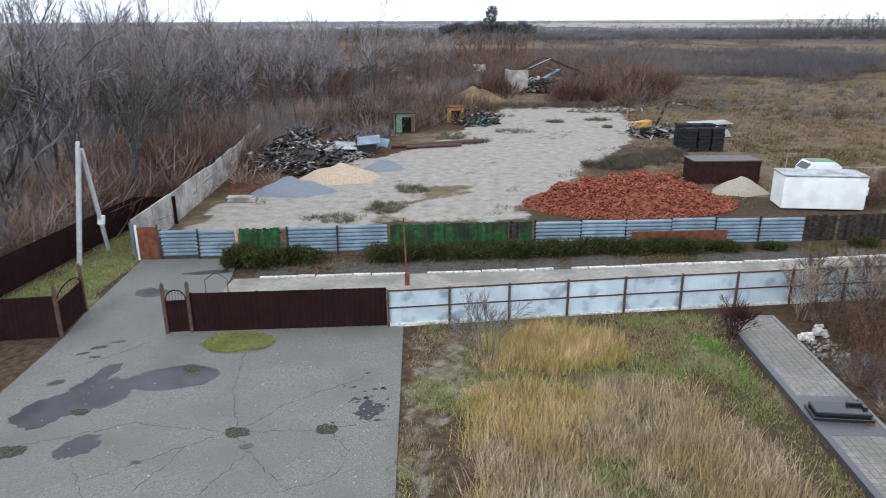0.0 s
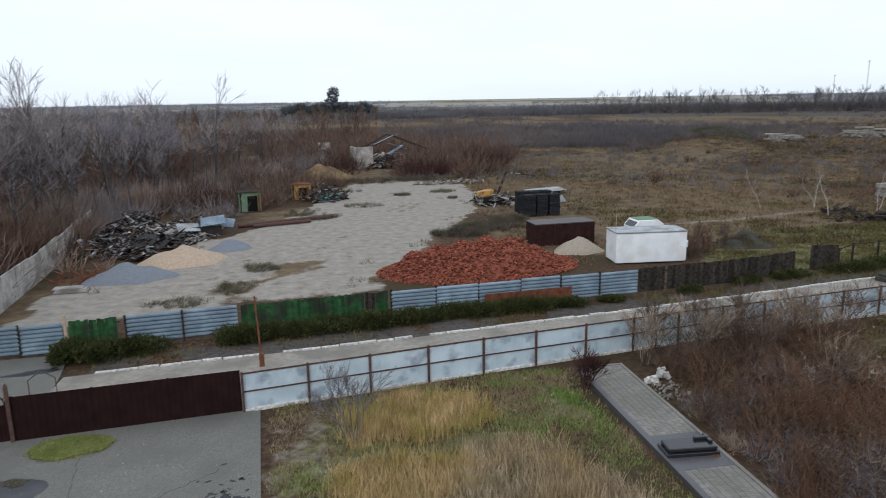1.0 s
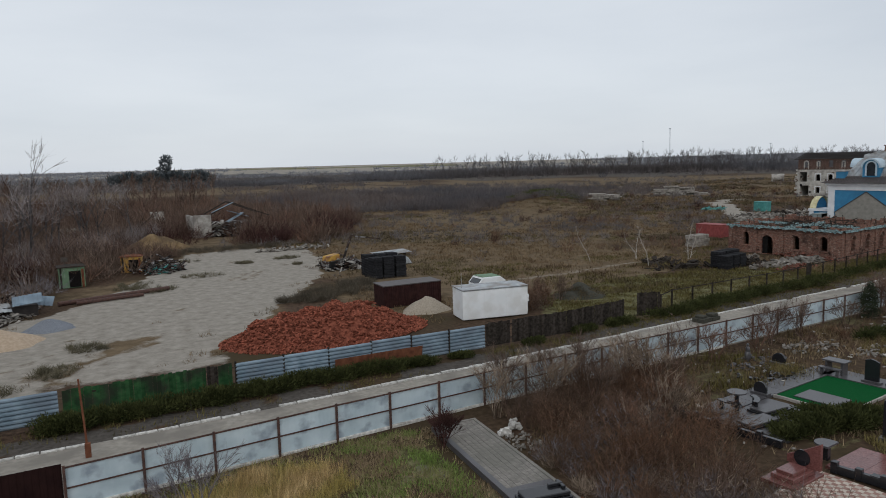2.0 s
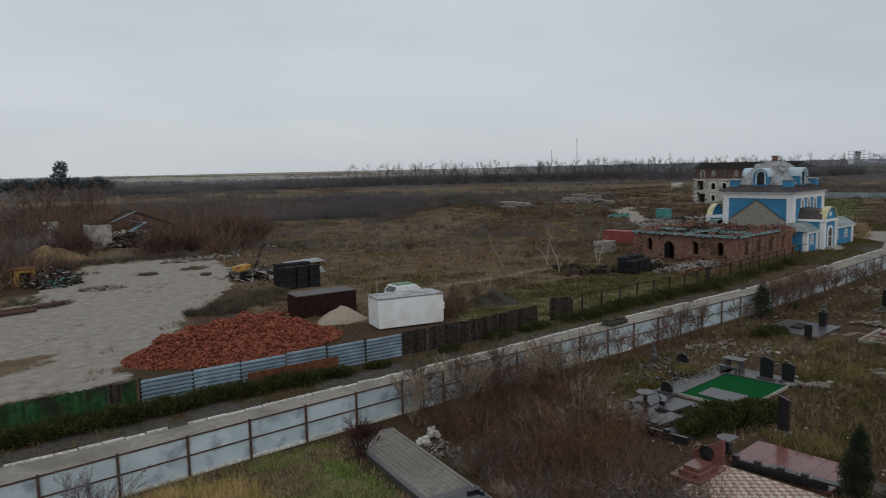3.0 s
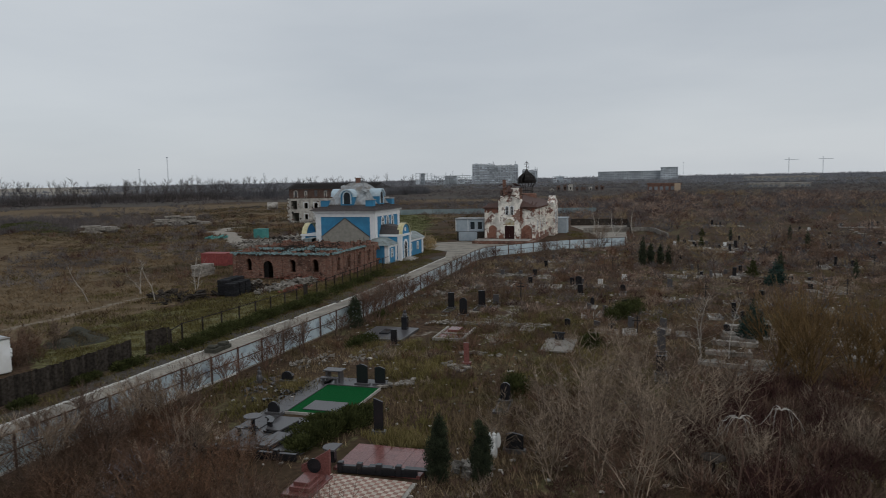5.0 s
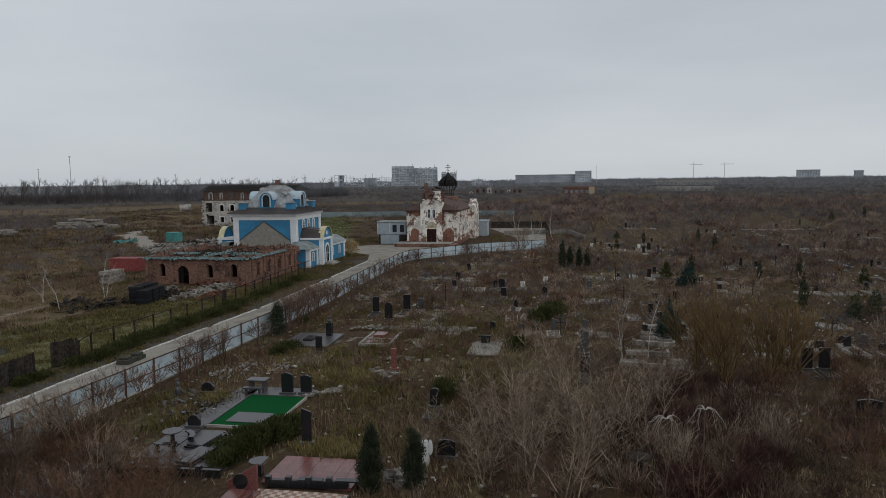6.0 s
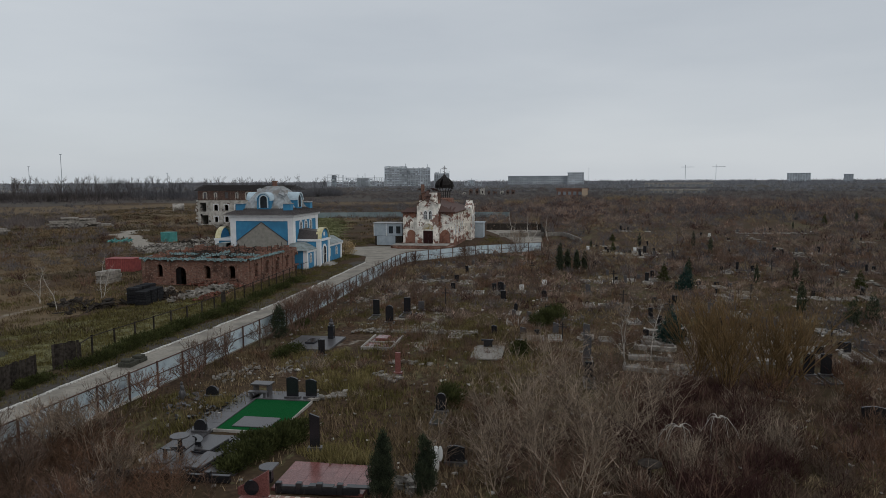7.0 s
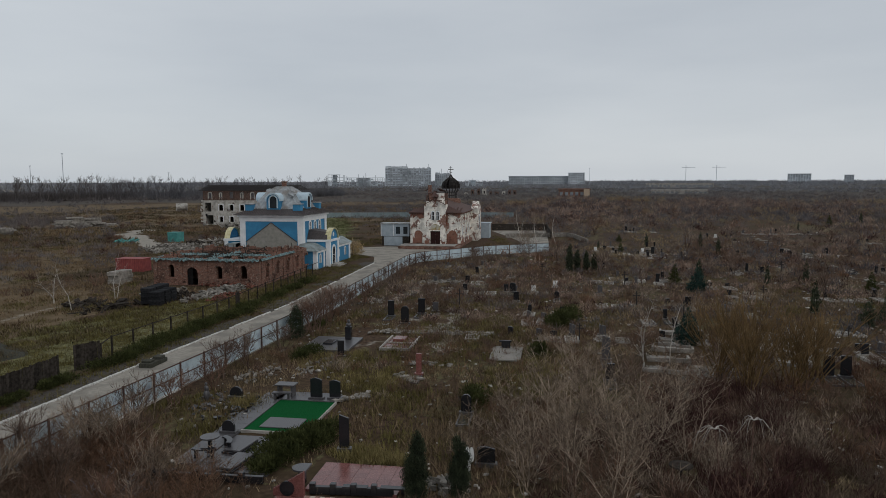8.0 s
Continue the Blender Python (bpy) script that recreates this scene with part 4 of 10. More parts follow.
def blue_church():
    t = thing("blue_chapel", "bright blue stucco chapel with a damaged grey metal roof", "church", pose(94.0, 61.5, 0, 0, 0, CAMP))
    L, W, H = 11.0, 10.4, 8.0
    part("wall", Form().box(0, L, 0, W, 0, H), "blue", t)
    for x, y in ((0, 0), (L, 0), (0, W), (L, W)):
        sx, sy = (1 if x == 0 else -1), (1 if y == 0 else -1)
        part("pilaster", Form().box(x - 0.08 * sx, x + 0.85 * sx, y - 0.08 * sy, y + 0.85 * sy, 0, H), "white", t)
    part("cornice", Form().box(-0.12, L + 0.12, -0.12, W + 0.12, H - 0.7, H).box(-0.4, L + 0.4, -0.4, W + 0.4, H, H + 0.35), "white", t)
    part("gable_scar", Form().slab([(1.0, 0), (9.4, 0), (9.4, 4.1), (5.2, 7.05), (1.0, 4.1)], -0.1, -0.02, SIDEWAYS), "grey_stucco", t, "bare cement gable where a roof once joined")
    part("scar_flashing", Form().bar((-0.12, 9.5, 4.05), (-0.12, 5.2, 7.12), 0.1).bar((-0.12, 0.9, 4.05), (-0.12, 5.2, 7.12), 0.1), "brown_roof", t)
    o, a, e = Form(), -0.8, 1.3  # low skirt roof
    z0, z1 = H + 0.35, H + 1.25
    o.add([(a, a, z0), (L - a, a, z0), (L - a, W - a, z0), (a, W - a, z0), (e, e, z1), (L - e, e, z1), (L - e, W - e, z1), (e, W - e, z1)],
          ((0, 1, 5, 4), (1, 2, 6, 5), (2, 3, 7, 6), (3, 0, 4, 7), (3, 2, 1, 0)))
    skirt = part("skirt_roof", o, "brown_roof", t, "dark brown metal tile skirt roof")
    o = Form()
    for k in range(26):
        s = k / 25
        for p, q in (((a + (L - 2 * a) * s, a, z0), (e + (L - 2 * e) * s, e, z1)), ((a, a + (W - 2 * a) * s, z0), (e, e + (W - 2 * e) * s, z1))):
            o.bar(Vector(p) + Vector((0, 0, 0.02)), Vector(q) + Vector((0, 0, 0.02)), 0.06)
    part("seam", o, "brown_roof", skirt)
    o, prof = Form(), ((1.2, 9.15), (2.0, 10.3), (2.9, 11.6), (3.6, 12.3), (4.3, 12.75))  # bell-shaped helm
    for (i0, za), (i1, zb) in zip(prof, prof[1:]):
        o.add([(i0, i0, za), (L - i0, i0, za), (L - i0, W - i0, za), (i0, W - i0, za), (i1, i1, zb), (L - i1, i1, zb), (L - i1, W - i1, zb), (i1, W - i1, zb)],
              ((0, 1, 5, 4), (1, 2, 6, 5), (2, 3, 7, 6), (3, 0, 4, 7)))
    o.box(4.3, L - 4.3, 4.3, W - 4.3, 12.6, 12.75)
    helm = part("helm_roof", o, "grey_roof", t, "torn grey sheet-metal bell roof")
    o = Form()
    for (i0, za), (i1, zb) in zip(prof, prof[1:]):
        for s in np.linspace(0.08, 0.92, 9):
            o.bar((i0 - 0.02, i0 + (W - 2 * i0) * s, za + 0.03), (i1 - 0.02, i1 + (W - 2 * i1) * s, zb + 0.03), 0.04)
            o.bar((i0 + (L - 2 * i0) * s, i0 - 0.02, za + 0.03), (i1 + (L - 2 * i1) * s, i1 - 0.02, zb + 0.03), 0.04)
    part("seam", o, "grey_roof", helm)
    part("chimney", Form().box(5.1, 5.7, 4.8, 5.4, 12.5, 13.6).box(5.0, 5.8, 4.7, 5.5, 13.45, 13.6), "ruin_brick", t, "red brick stack")
    r = random.Random(4)
    for i in range(9):
        part("torn_sheet", Form().block(pose(r.uniform(1.8, 4.0), r.uniform(2.0, 8.5), r.uniform(11.0, 12.4), r.uniform(-40, 40), r.uniform(-45, -15), r.uniform(0, 90)), 1.2, 0.7, 0.02), "grey_roof", t)
    for m in (pose(1.0, W / 2, 9.1, 0, 0, -90), pose(L / 2, 1.0, 9.1), pose(L - 1.0, W / 2, 9.1, 0, 0, 90), pose(L / 2, W - 1.0, 9.1, 0, 0, 180)):
        d = part("dormer", Form().slab(arch(2.3, 2.5, 10), -2.3, 0, UPRIGHT), "blue", t, "round-headed blue dormer")
        d.matrix_basis = m
        part("hood", Form().add([(p, y, q) for y in (-0.25, 2.4) for p, q in arch(2.6, 2.68, 12)[2:]], [(i, i + 1, i + 14, i + 13) for i in range(12)])
             .add([(p, y, q) for y in (-0.25, 2.4) for p, q in arch(2.34, 2.54, 12)[2:]], [(i + 13, i + 14, i + 1, i) for i in range(12)])
             .add([(p, -0.25, q) for p, q in arch(2.6, 2.68, 12)[2:]] + [(p, -0.25, q) for p, q in arch(2.2, 2.45, 12)[2:]], [(i, i + 13, i + 14, i + 1) for i in range(12)]), "trim_blue", d)
        window(d, 1.15, 1.9, pose(0, -0.02, 0.25), "trim_blue", "glass", 0.2, False)
    for x, y in ((1.2, 1.2), (L - 1.2, 1.2), (1.2, W - 1.2), (L - 1.2, W - 1.2)):
        c = part("corner_pedestal", Form().box(x - 0.6, x + 0.6, y - 0.6, y + 0.6, 8.9, 9.95), "blue", t)
        part("capping", Form().box(x - 0.72, x + 0.72, y - 0.72, y + 0.72, 9.95, 10.08), "grey_roof", c)
    for x, h in ((3.3, 1.7), (5.5, 1.2), (7.7, 1.7)):
        window(t, 0.8, h, pose(x, 0, 5.4 + (0.5 if h < 1.5 else 0)), "white", "glass", 0.22)

    def porch(m, reach=15.0):
        p = part("porch", Form().box(1.8, 6.4, -3.6, 0, 0, 4.3), "blue", t, "blue porch with a gilded arched pediment")
        p.matrix_basis = m
        part("wing", Form().box(-2.2, 1.75, -2.9, -0.02, 0, 2.9), "blue", p)
        part("wing", Form().box(6.45, reach, -2.9, -0.02, 0, 2.9), "blue", p)
        for x0, x1 in ((-2.6, 1.8), (6.4, reach + 0.4)):
            part("wing_roof", Form().add([(x0, -3.3, 2.9), (x1, -3.3, 2.9), (x1, 0, 2.9), (x0, 0, 2.9), (x0 + 1.1, -1.4, 3.9), (x1, -1.4, 3.9), (x1, 0, 3.9), (x0 + 1.1, 0, 3.9)],
                                         ((0, 1, 5, 4), (1, 2, 6, 5), (3, 0, 4, 7), (4, 5, 6, 7), (3, 2, 1, 0))), "wing_sheet", p)
            part("cornice", Form().box(x0 + 0.2, x1 - 0.05, -3.12, -2.9, 2.55, 2.9), "white", p)
        for x in (-2.22, 1.05, reach - 0.6):
            part("pilaster", Form().box(x, x + 0.65, -3.0, -2.4, 0, 2.9), "white", p)
        for x in (1.75, 5.8):
            part("pilaster", Form().box(x, x + 0.65, -3.75, -3.1, 0, 4.0), "white", p)
        part("cornice", Form().box(1.6, 6.6, -3.85, 0, 4.0, 4.35), "white", p)
        part("pediment", Form().slab([(x + 4.1, z + 4.35) for x, z in arch(3.9, 1.6, 12)], 3.3, 3.6, UPRIGHT), "blue", p)
        if reach > 13:
            part("porch_roof", Form().add([(1.7, -3.3, 4.35), (6.5, -3.3, 4.35), (6.5, 0, 4.35), (1.7, 0, 4.35), (2.6, -3.2, 5.5), (5.6, -3.2, 5.5), (5.6, 0, 5.9), (2.6, 0, 5.9)], ((0, 1, 5, 4), (1, 2, 6, 5), (3, 0, 4, 7), (4, 5, 6, 7))), "brown_roof", p, "dented dark roof behind the pediment")
        part("oculus", Form().tube((4.1, -3.64, 5.05), (4.1, -3.58, 5.05), 0.34, 0.34, 16), "white", p, "white ring window")
        o2, ring = Form(), arch(4.3, 1.8, 14)[2:]
        k = len(ring)
        o2.add([(x + 4.1, y, z + 4.32) for y in (-3.85, -2.9) for x, z in ring], [(i, i + 1, k + i + 1, k + i) for i in range(k - 1)])
        o2.add([(x * 0.96 + 4.1, y, z * 0.96 + 4.32) for y in (-3.85, -2.9) for x, z in ring], [(k + i, k + i + 1, i + 1, i) for i in range(k - 1)])
        o2.add([(x + 4.1, -3.85, z + 4.32) for x, z in ring] + [(x * 0.92 + 4.1, -3.85, z * 0.92 + 4.32) for x, z in ring], [(i, k + i, k + i + 1, i + 1) for i in range(k - 1)])
        part("barrel_roof", o2, "gold", p, "brassy barrel roof, partly torn")
        window(p, 1.3, 3.0, pose(4.1, -3.62, 0.1), "white", "void", 0.35)
        for x in (-0.4, 8.6, 12.2)[:2 + (reach > 13)]:
            window(p, 0.6, 1.3, pose(x, -2.92, 0.9), "white", "glass", 0.16)
        part("step", Form().box(2.2, 6.0, -5.2, -3.6, 0, 0.18).box(2.5, 5.7, -4.8, -3.6, 0.18, 0.36), "concrete", p)

    porch(pose(0, 0, 0))
    porch(pose(8.2, W, 0, 0, 0, 180), 9.6)


blue_church()


def brick_ruin():
    t = thing("brick_ruin", "roofless single-storey red brick building with arched openings", "ruin", pose(75.0, 56.2, 0, 0, 0, CAMP))
    L, W, H = 16.0, 15.0, 3.5
    front = [(2.2, 1.0, 0.9, 1.7), (4.0, 1.0, 0.0, 0.0), (5.6, 0.9, 0.8, 1.7), (9.4, 0.0, 1.5, 2.4), (12.4, 1.0, 0.8, 1.7)]
    side = [(2.0, 1.0, 0.9, 1.8), (5.4, 1.0, 0.9, 1.8), (9.0, 1.0, 0.9, 1.8), (12.6, 1.0, 0.9, 1.8), (16.0, 1.0, 0.9, 1.8)]
    rear = [(3.0, 1.0, 1.0, 1.8), (8.0, 1.0, 1.0, 1.8), (12.0, 1.0, 1.0, 1.8)]
    m_front = pose(0, 0, 0, 0, 0, 90) @ Matrix.Diagonal((1, -1, 1, 1))
    for m, ln, holes in ((m_front, W, front), (pose(0.5, 0, 0), L - 0.5, side), (pose(L, 0.5, 0, 0, 0, 90), W - 0.5, rear), (pose(0.5, W - 0.5, 0), L - 0.5, side)):
        holes = [h for h in holes if h[2]]
        w = holed_wall(0, ln, H, 0.5, holes)
        w.v = [tuple(m @ Vector(p)) for p in w.v]
        k = part("wall", w, "ruin_brick", t)
        for hx, hz, hw, hh in holes:  # arched heads filling the corners of the openings, and lintel bands
            r2 = hw / 2
            pts = [(-r2, 0), (-r2, r2)] + [(r2 * math.cos(math.pi - math.pi * i / 8), 0.0 + r2 * math.sin(math.pi - math.pi * i / 8)) for i in range(9)] + [(r2, 0), (r2, r2), (r2, r2 + 0.01), (-r2, r2 + 0.01)]
            hd = Form()
            for sx in (-1, 1):
                arc = [(sx * r2 * math.cos(math.pi / 2 * i / 5), r2 * math.sin(math.pi / 2 * i / 5)) for i in range(6)]
                hd.slab([(hx + a, hz + hh - r2 + b) for a, b in (arc + [(sx * r2, r2)])], -0.45, -0.05, UPRIGHT)
            hd.v = [tuple(m @ Vector(p)) for p in hd.v]
            part("arch_head", hd, "ruin_brick", k)
            sl, tr = Form().box(hx - r2 - 0.3, hx + r2 + 0.3, -0.16, 0.0, max(hz - 0.18, 0.0), max(hz, 0.06)), Form()
            tr.slab([(hx + rr * math.cos(math.pi * i / 10), hz + hh - r2 + rr * math.sin(math.pi * i / 10)) for rr, ks in ((r2 + 0.26, range(11)), (r2 + 0.02, range(10, -1, -1))) for i in ks], 0.0, 0.12, UPRIGHT)
            tr.v, sl.v = [tuple(m @ Vector(p)) for p in tr.v], [tuple(m @ Vector(p)) for p in sl.v]
            part("sill", sl, "ruin_brick", k)
            part("hood_mould", tr, "ruin_brick", k)
        for x in np.arange(0.0, ln - 0.3, 3.6):
            pl = Form().box(x, x + 0.5, -0.12, 0, 0, H - 0.1)
            pl.v = [tuple(m @ Vector(p)) for p in pl.v]
            part("pilaster", pl, "ruin_brick", k)
        cr = Form().box(0, ln, -0.14, 0.0, H - 0.25, H)
        cr.v = [tuple(m @ Vector(p)) for p in cr.v]
        part("cornice", cr, "ruin_brick", k)
    rb, crown = random.Random(19), Form()
    for m, ln in ((m_front, W), (pose(0, 0, 0), L), (pose(L, 0, 0, 0, 0, 90), W), (pose(0, W - 0.5, 0), L)):
        x = 0.0
        while x < ln - 0.3:
            w2 = rb.uniform(0.25, 0.8)
            if rb.random() < 0.55:
                p = m @ Vector((x, 0.06, H))
                q = m @ Vector((min(x + w2, ln), 0.42, H + rb.choice((0.08, 0.08, 0.16, 0.24, 0.4))))
                crown.box(min(p.x, q.x), max(p.x, q.x), min(p.y, q.y), max(p.y, q.y), H, q.z)
            x += w2
    part("broken_crown", crown, "ruin_brick", t, "broken top courses of brick", kind="stuff")
    part("partition", Form().box(6.0, 6.4, 0.6, W - 0.6, 0, 3.2).box(12.0, 12.4, 0.6, W - 0.6, 0, 3.3).box(0.6, L - 0.6, 7.3, 7.7, 0, 3.1), "ruin_brick", t)
    part("slab_floor", Form().box(0.5, L - 0.5, 0.5, W - 0.5, 2.6, 2.75), "dark_wood", t, "sagging charred deck inside the walls")
    r, o = random.Random(8), Form()
    for i in range(70):
        x, y = r.uniform(1, L - 1), r.uniform(1, W - 1)
        o.bar((x, y, 2.7), (x + r.uniform(-0.3, 0.3), y + r.uniform(-0.3, 0.3), r.uniform(3.3, 4.4)), 0.06)
    for i in range(40):
        x, y, a = r.uniform(2, L - 2), r.uniform(2, W - 2), r.uniform(0, 6.28)
        o.bar((x, y, r.uniform(3.0, 3.5)), (x + 2.4 * math.cos(a), y + 2.4 * math.sin(a), r.uniform(3.1, 3.9)), 0.1)
    part("charred_timber", o, "dark_wood", t, kind="stuff")
    # netting draped over the wall heads
    for (ax, ay), (bx, by) in (((-0.2, -0.1), (-0.2, W + 0.1)), ((-0.2, -0.2), (L * 0.7, -0.2)), ((5.8, 0.5), (6.1, W)), ((0.5, 7.4), (L * 0.6, 7.4)), ((0.2, W - 0.2), (L * 0.6, W))):
        n, o = int(math.hypot(bx - ax, by - ay) / 0.22), Form()
        ux, uy = (bx - ax) / (n * 0.22), (by - ay) / (n * 0.22)
        pts, faces = [], []
        for k in range(n + 1):
            s = k / n
            wide, sag = 0.27 + 0.3 * noise.noise((k * 0.31, ax, 0.3)), 0.12 + 0.6 * max(0.0, noise.noise((k * 0.61, by, 5.0))) * r.uniform(0.3, 1.4)
            for u, dz in ((-1.0, -sag), (-0.45, r.uniform(-0.08, 0.1)), (0.0, r.uniform(0.02, 0.22)), (0.5, r.uniform(-0.1, 0.12)), (1.0, -0.12)):
                pts.append((ax + (bx - ax) * s + uy * u * wide + r.uniform(-0.05, 0.05), ay + (by - ay) * s - ux * u * wide + r.uniform(-0.05, 0.05), H + dz + r.uniform(-0.07, 0.07)))
        for k in range(n):
            faces += [(k * 5 + j, k * 5 + j + 1, k * 5 + j + 6, k * 5 + j + 5) for j in range(4)]
        o.add(pts, faces)
        part("netting", o, "net", t, "faded green netting crumpled along the wall tops")
    part("door_leaf", Form().box(-0.02, 0.04, 9.35, 10.05, 0.0, 2.2).box(0.2, 0.5, 8.7, 10.1, 2.0, 2.1), "void", t)


brick_ruin()


def white_church():
    t = thing("ruined_church", "shell-scarred white church with flaking plaster and bare iron dome", "church", pose(134.3, 49.3, 0, 0, 0, CAMP))
    W, H = 10.6, 7.1
    part("wall", Form().box(0, 24, 0, W, 0.6, H), "church_wall", t)
    part("plinth", Form().box(-0.3, 24.2, -0.3, W + 0.3, 0, 0.75), "ruin_brick", t)
    part("platform", Form().box(-5.2, -0.3, 0.5, W + 1.4, 0, 0.6).box(-6.0, -5.2, 2.0, W, 0, 0.3).box(-5.2, -0.3, -0.2, 0.5, 0, 0.4), "ruin_brick", t, "worn brick terrace before the door")
    part("terrace_paving", Form().box(-5.1, -0.35, 0.6, W + 1.3, 0.6, 0.66), "concrete", t)
    # bay with the portal, gabled
    y0, y1 = 3.1, 7.5
    part("portal_bay", Form().slab([(y0, 0.6), (y1, 0.6), (y1, 8.6), (y1 - 1.0, 9.0), ((y0 + y1) / 2 + 0.4, 9.7), ((y0 + y1) / 2 - 0.5, 9.6), (y0 + 0.7, 8.8), (y0, 8.7)], -0.7, 2.5, SIDEWAYS), "church_wall", t, "tall white gabled portal bay")
    door = part("door", Form().box(-0.76, -0.7, 4.2, 5.19, 0.65, 3.3).box(-0.76, -0.7, 5.21, 6.2, 0.65, 3.3), "dark_rust", t, "tall dark maroon double door")
    part("door_panel", Form().box(-0.79, -0.76, 4.35, 5.05, 0.85, 1.8).box(-0.79, -0.76, 4.35, 5.05, 1.95, 3.1).box(-0.79, -0.76, 5.35, 6.05, 0.85, 1.8).box(-0.79, -0.76, 5.35, 6.05, 1.95, 3.1), "dark_rust", door)
    part("door_surround", Form().box(-0.86, -0.7, 3.95, 4.18, 0.65, 3.55).box(-0.86, -0.7, 6.22, 6.45, 0.65, 3.55).box(-0.84, -0.7, 4.18, 6.22, 3.32, 3.5), "church_wall", t)
    part("fresco", Form().slab([(y + 5.2, z + 3.55) for y, z in arch(2.0, 1.25, 10)], -0.78, -0.72, SIDEWAYS), "ochre_plaster", t, "faded ochre lunette painting over the door")
    ring = arch(2.5, 1.5, 14)[2:] + arch(2.05, 1.27, 14)[:1:-1]
    part("lunette_moulding", Form().slab([(y + 5.2, z + 3.5) for y, z in ring], -0.86, -0.7, SIDEWAYS), "church_wall", t)
    for y in (4.7, 5.7):
        window(t, 0.5, 1.7, pose(-0.72, y, 5.6, 0, 0, -90), "white", "void", 0.16)
    for y0b in (0.2, 3.0, 7.6, 10.1):
        part("pilaster", Form().box(-0.22, 0, y0b, y0b + 0.45, 0.7, H), "church_wall", t)
    for y in (1.7, 8.9):
        part("blind_arch", Form().slab([(p + y, q + 0.7) for p, q in arch(1.6, 2.7, 10)], -0.09, 0.0, SIDEWAYS), "red_brick", t, "bare brick blind arch")
    for i, x in enumerate((2.6, 5.8, 9.0, 12.2)):
        window(t, 0.8, 2.0, pose(x, 0, 2.4), "white", "void", 0.2)
        part("buttress", Form().box(x + 1.2, x + 1.7, -0.25, 0, 0.7, H), "church_wall", t)
    part("cornice", Form().box(-0.25, 15.9, -0.3, 0.0, H - 0.35, H).box(-0.25, 0.0, 0, W + 0.25, H - 0.35, H), "ruin_brick", t)
    # where the plaster has come off down to the brick
    q = random.Random(21)
    for lo, hi, tall, plane, back, face in ((0.5, 2.95, 3.0, SIDEWAYS, -0.05, 0.0), (7.6, 10.55, 2.9, SIDEWAYS, -0.05, 0.0), (3.15, 3.8, 0.8, SIDEWAYS, -0.75, -0.7), (6.6, 7.45, 0.9, SIDEWAYS, -0.75, -0.7), (0.2, 15.8, 1.2, UPRIGHT, 0.0, 0.05)):
        n = int((hi - lo) / 0.22)
        top = [(lo + (hi - lo) * k / n, 0.75 + tall * (0.55 + 0.6 * noise.noise((k * 0.23, lo, 2.0))) * q.uniform(0.85, 1.1)) for k in range(n + 1)]
        part("bare_brick", Form().slab([(hi, 0.7), (lo, 0.7)] + top, back, face, plane), "red_brick", t, "bare red brick where the plaster has fallen")
    for lo, hi, z0, z1 in ((7.7, 10.5, 5.7, 7.15), (0.1, 1.6, 6.2, 7.1), (2.75, 3.05, 3.6, 7.1)):  # brick laid bare below the eaves and along the bay
        n = max(3, int((hi - lo) / 0.2))
        low_edge = [(lo + (hi - lo) * k / n, z0 + (z1 - z0) * 0.6 * q.random()) for k in range(n + 1)]
        part("bare_brick", Form().slab(low_edge + [(hi, z1), (lo, z1)], -0.26, -0.02, SIDEWAYS), "red_brick", t, "bare red brick where the plaster has fallen")
    for y0b, y1b in ((0.2, 3.0), (7.6, 10.4)):
        o = Form()
        for k in range(14):
            y = y0b + (y1b - y0b) * k / 13
            o.bar((-0.7, y, 6.9 + q.uniform(-0.25, 0.2)), (1.6, y + q.uniform(-0.3, 0.3), 7.7 + q.uniform(-0.1, 0.5)), 0.2, 0.05)
        part("torn_eaves", o, "rust_steel", t, "torn rusty eaves sheets", kind="stuff")
    # broken hipped roof
    o = Form().add([(-0.6, -0.6, H), (24.4, -0.6, H), (24.4, W + 0.6, H), (-0.6, W + 0.6, H), (4.5, W / 2, 9.2), (20, W / 2, 9.2)],
                   ((0, 1, 5, 4), (1, 2, 5), (2, 3, 4, 5), (3, 0, 4), (3, 2, 1, 0)))
    part("roof", o, "rust_steel", t, "rusty dented sheet roof with holes")
    # south arm with its ragged white gable
    part("transept", Form().slab([(16.0, 0.0), (22.5, 0.0), (22.5, 7.3), (20.4, 8.3), (19.6, 8.0), (19.0, 8.9), (17.6, 8.1), (16.0, 7.4)], 0.0, 1.5, UPRIGHT), "church_wall", t, "white transept with a broken gable")
    window(t, 1.6, 3.2, pose(19.0, -1.52, 2.4), "white", "void", 0.25)
    part("annex", Form().box(23.0, 27.0, -3.4, -0.1, 0, 3.4).box(22.9, 27.2, -3.6, 0, 3.4, 3.6), "cabin", t, "grey lean-to by the transept")
    # broken bell stage over the portal
    r = random.Random(3)
    for i in range(9):
        a = 2 * math.pi * i / 9
        part("bell_pier", Form().box(-0.6, 0.6, -0.35, 0.35, 8.2, r.uniform(9.5, 11.3), Matrix.Translation((2.6, 5.4, 0)) @ pose(1.9 * math.cos(a), 1.9 * math.sin(a), 0, 0, 0, math.degrees(a) + 90)), "burnt_brick" if i % 2 else "ruin_brick", t, "jagged brick stump of the bell stage")
    part("bell_band", Form().box(0.6, 4.4, 3.5, 7.3, 8.6, 9.4).box(0.9, 3.2, 3.7, 5.2, 9.4, 11.0), "church_wall", t)
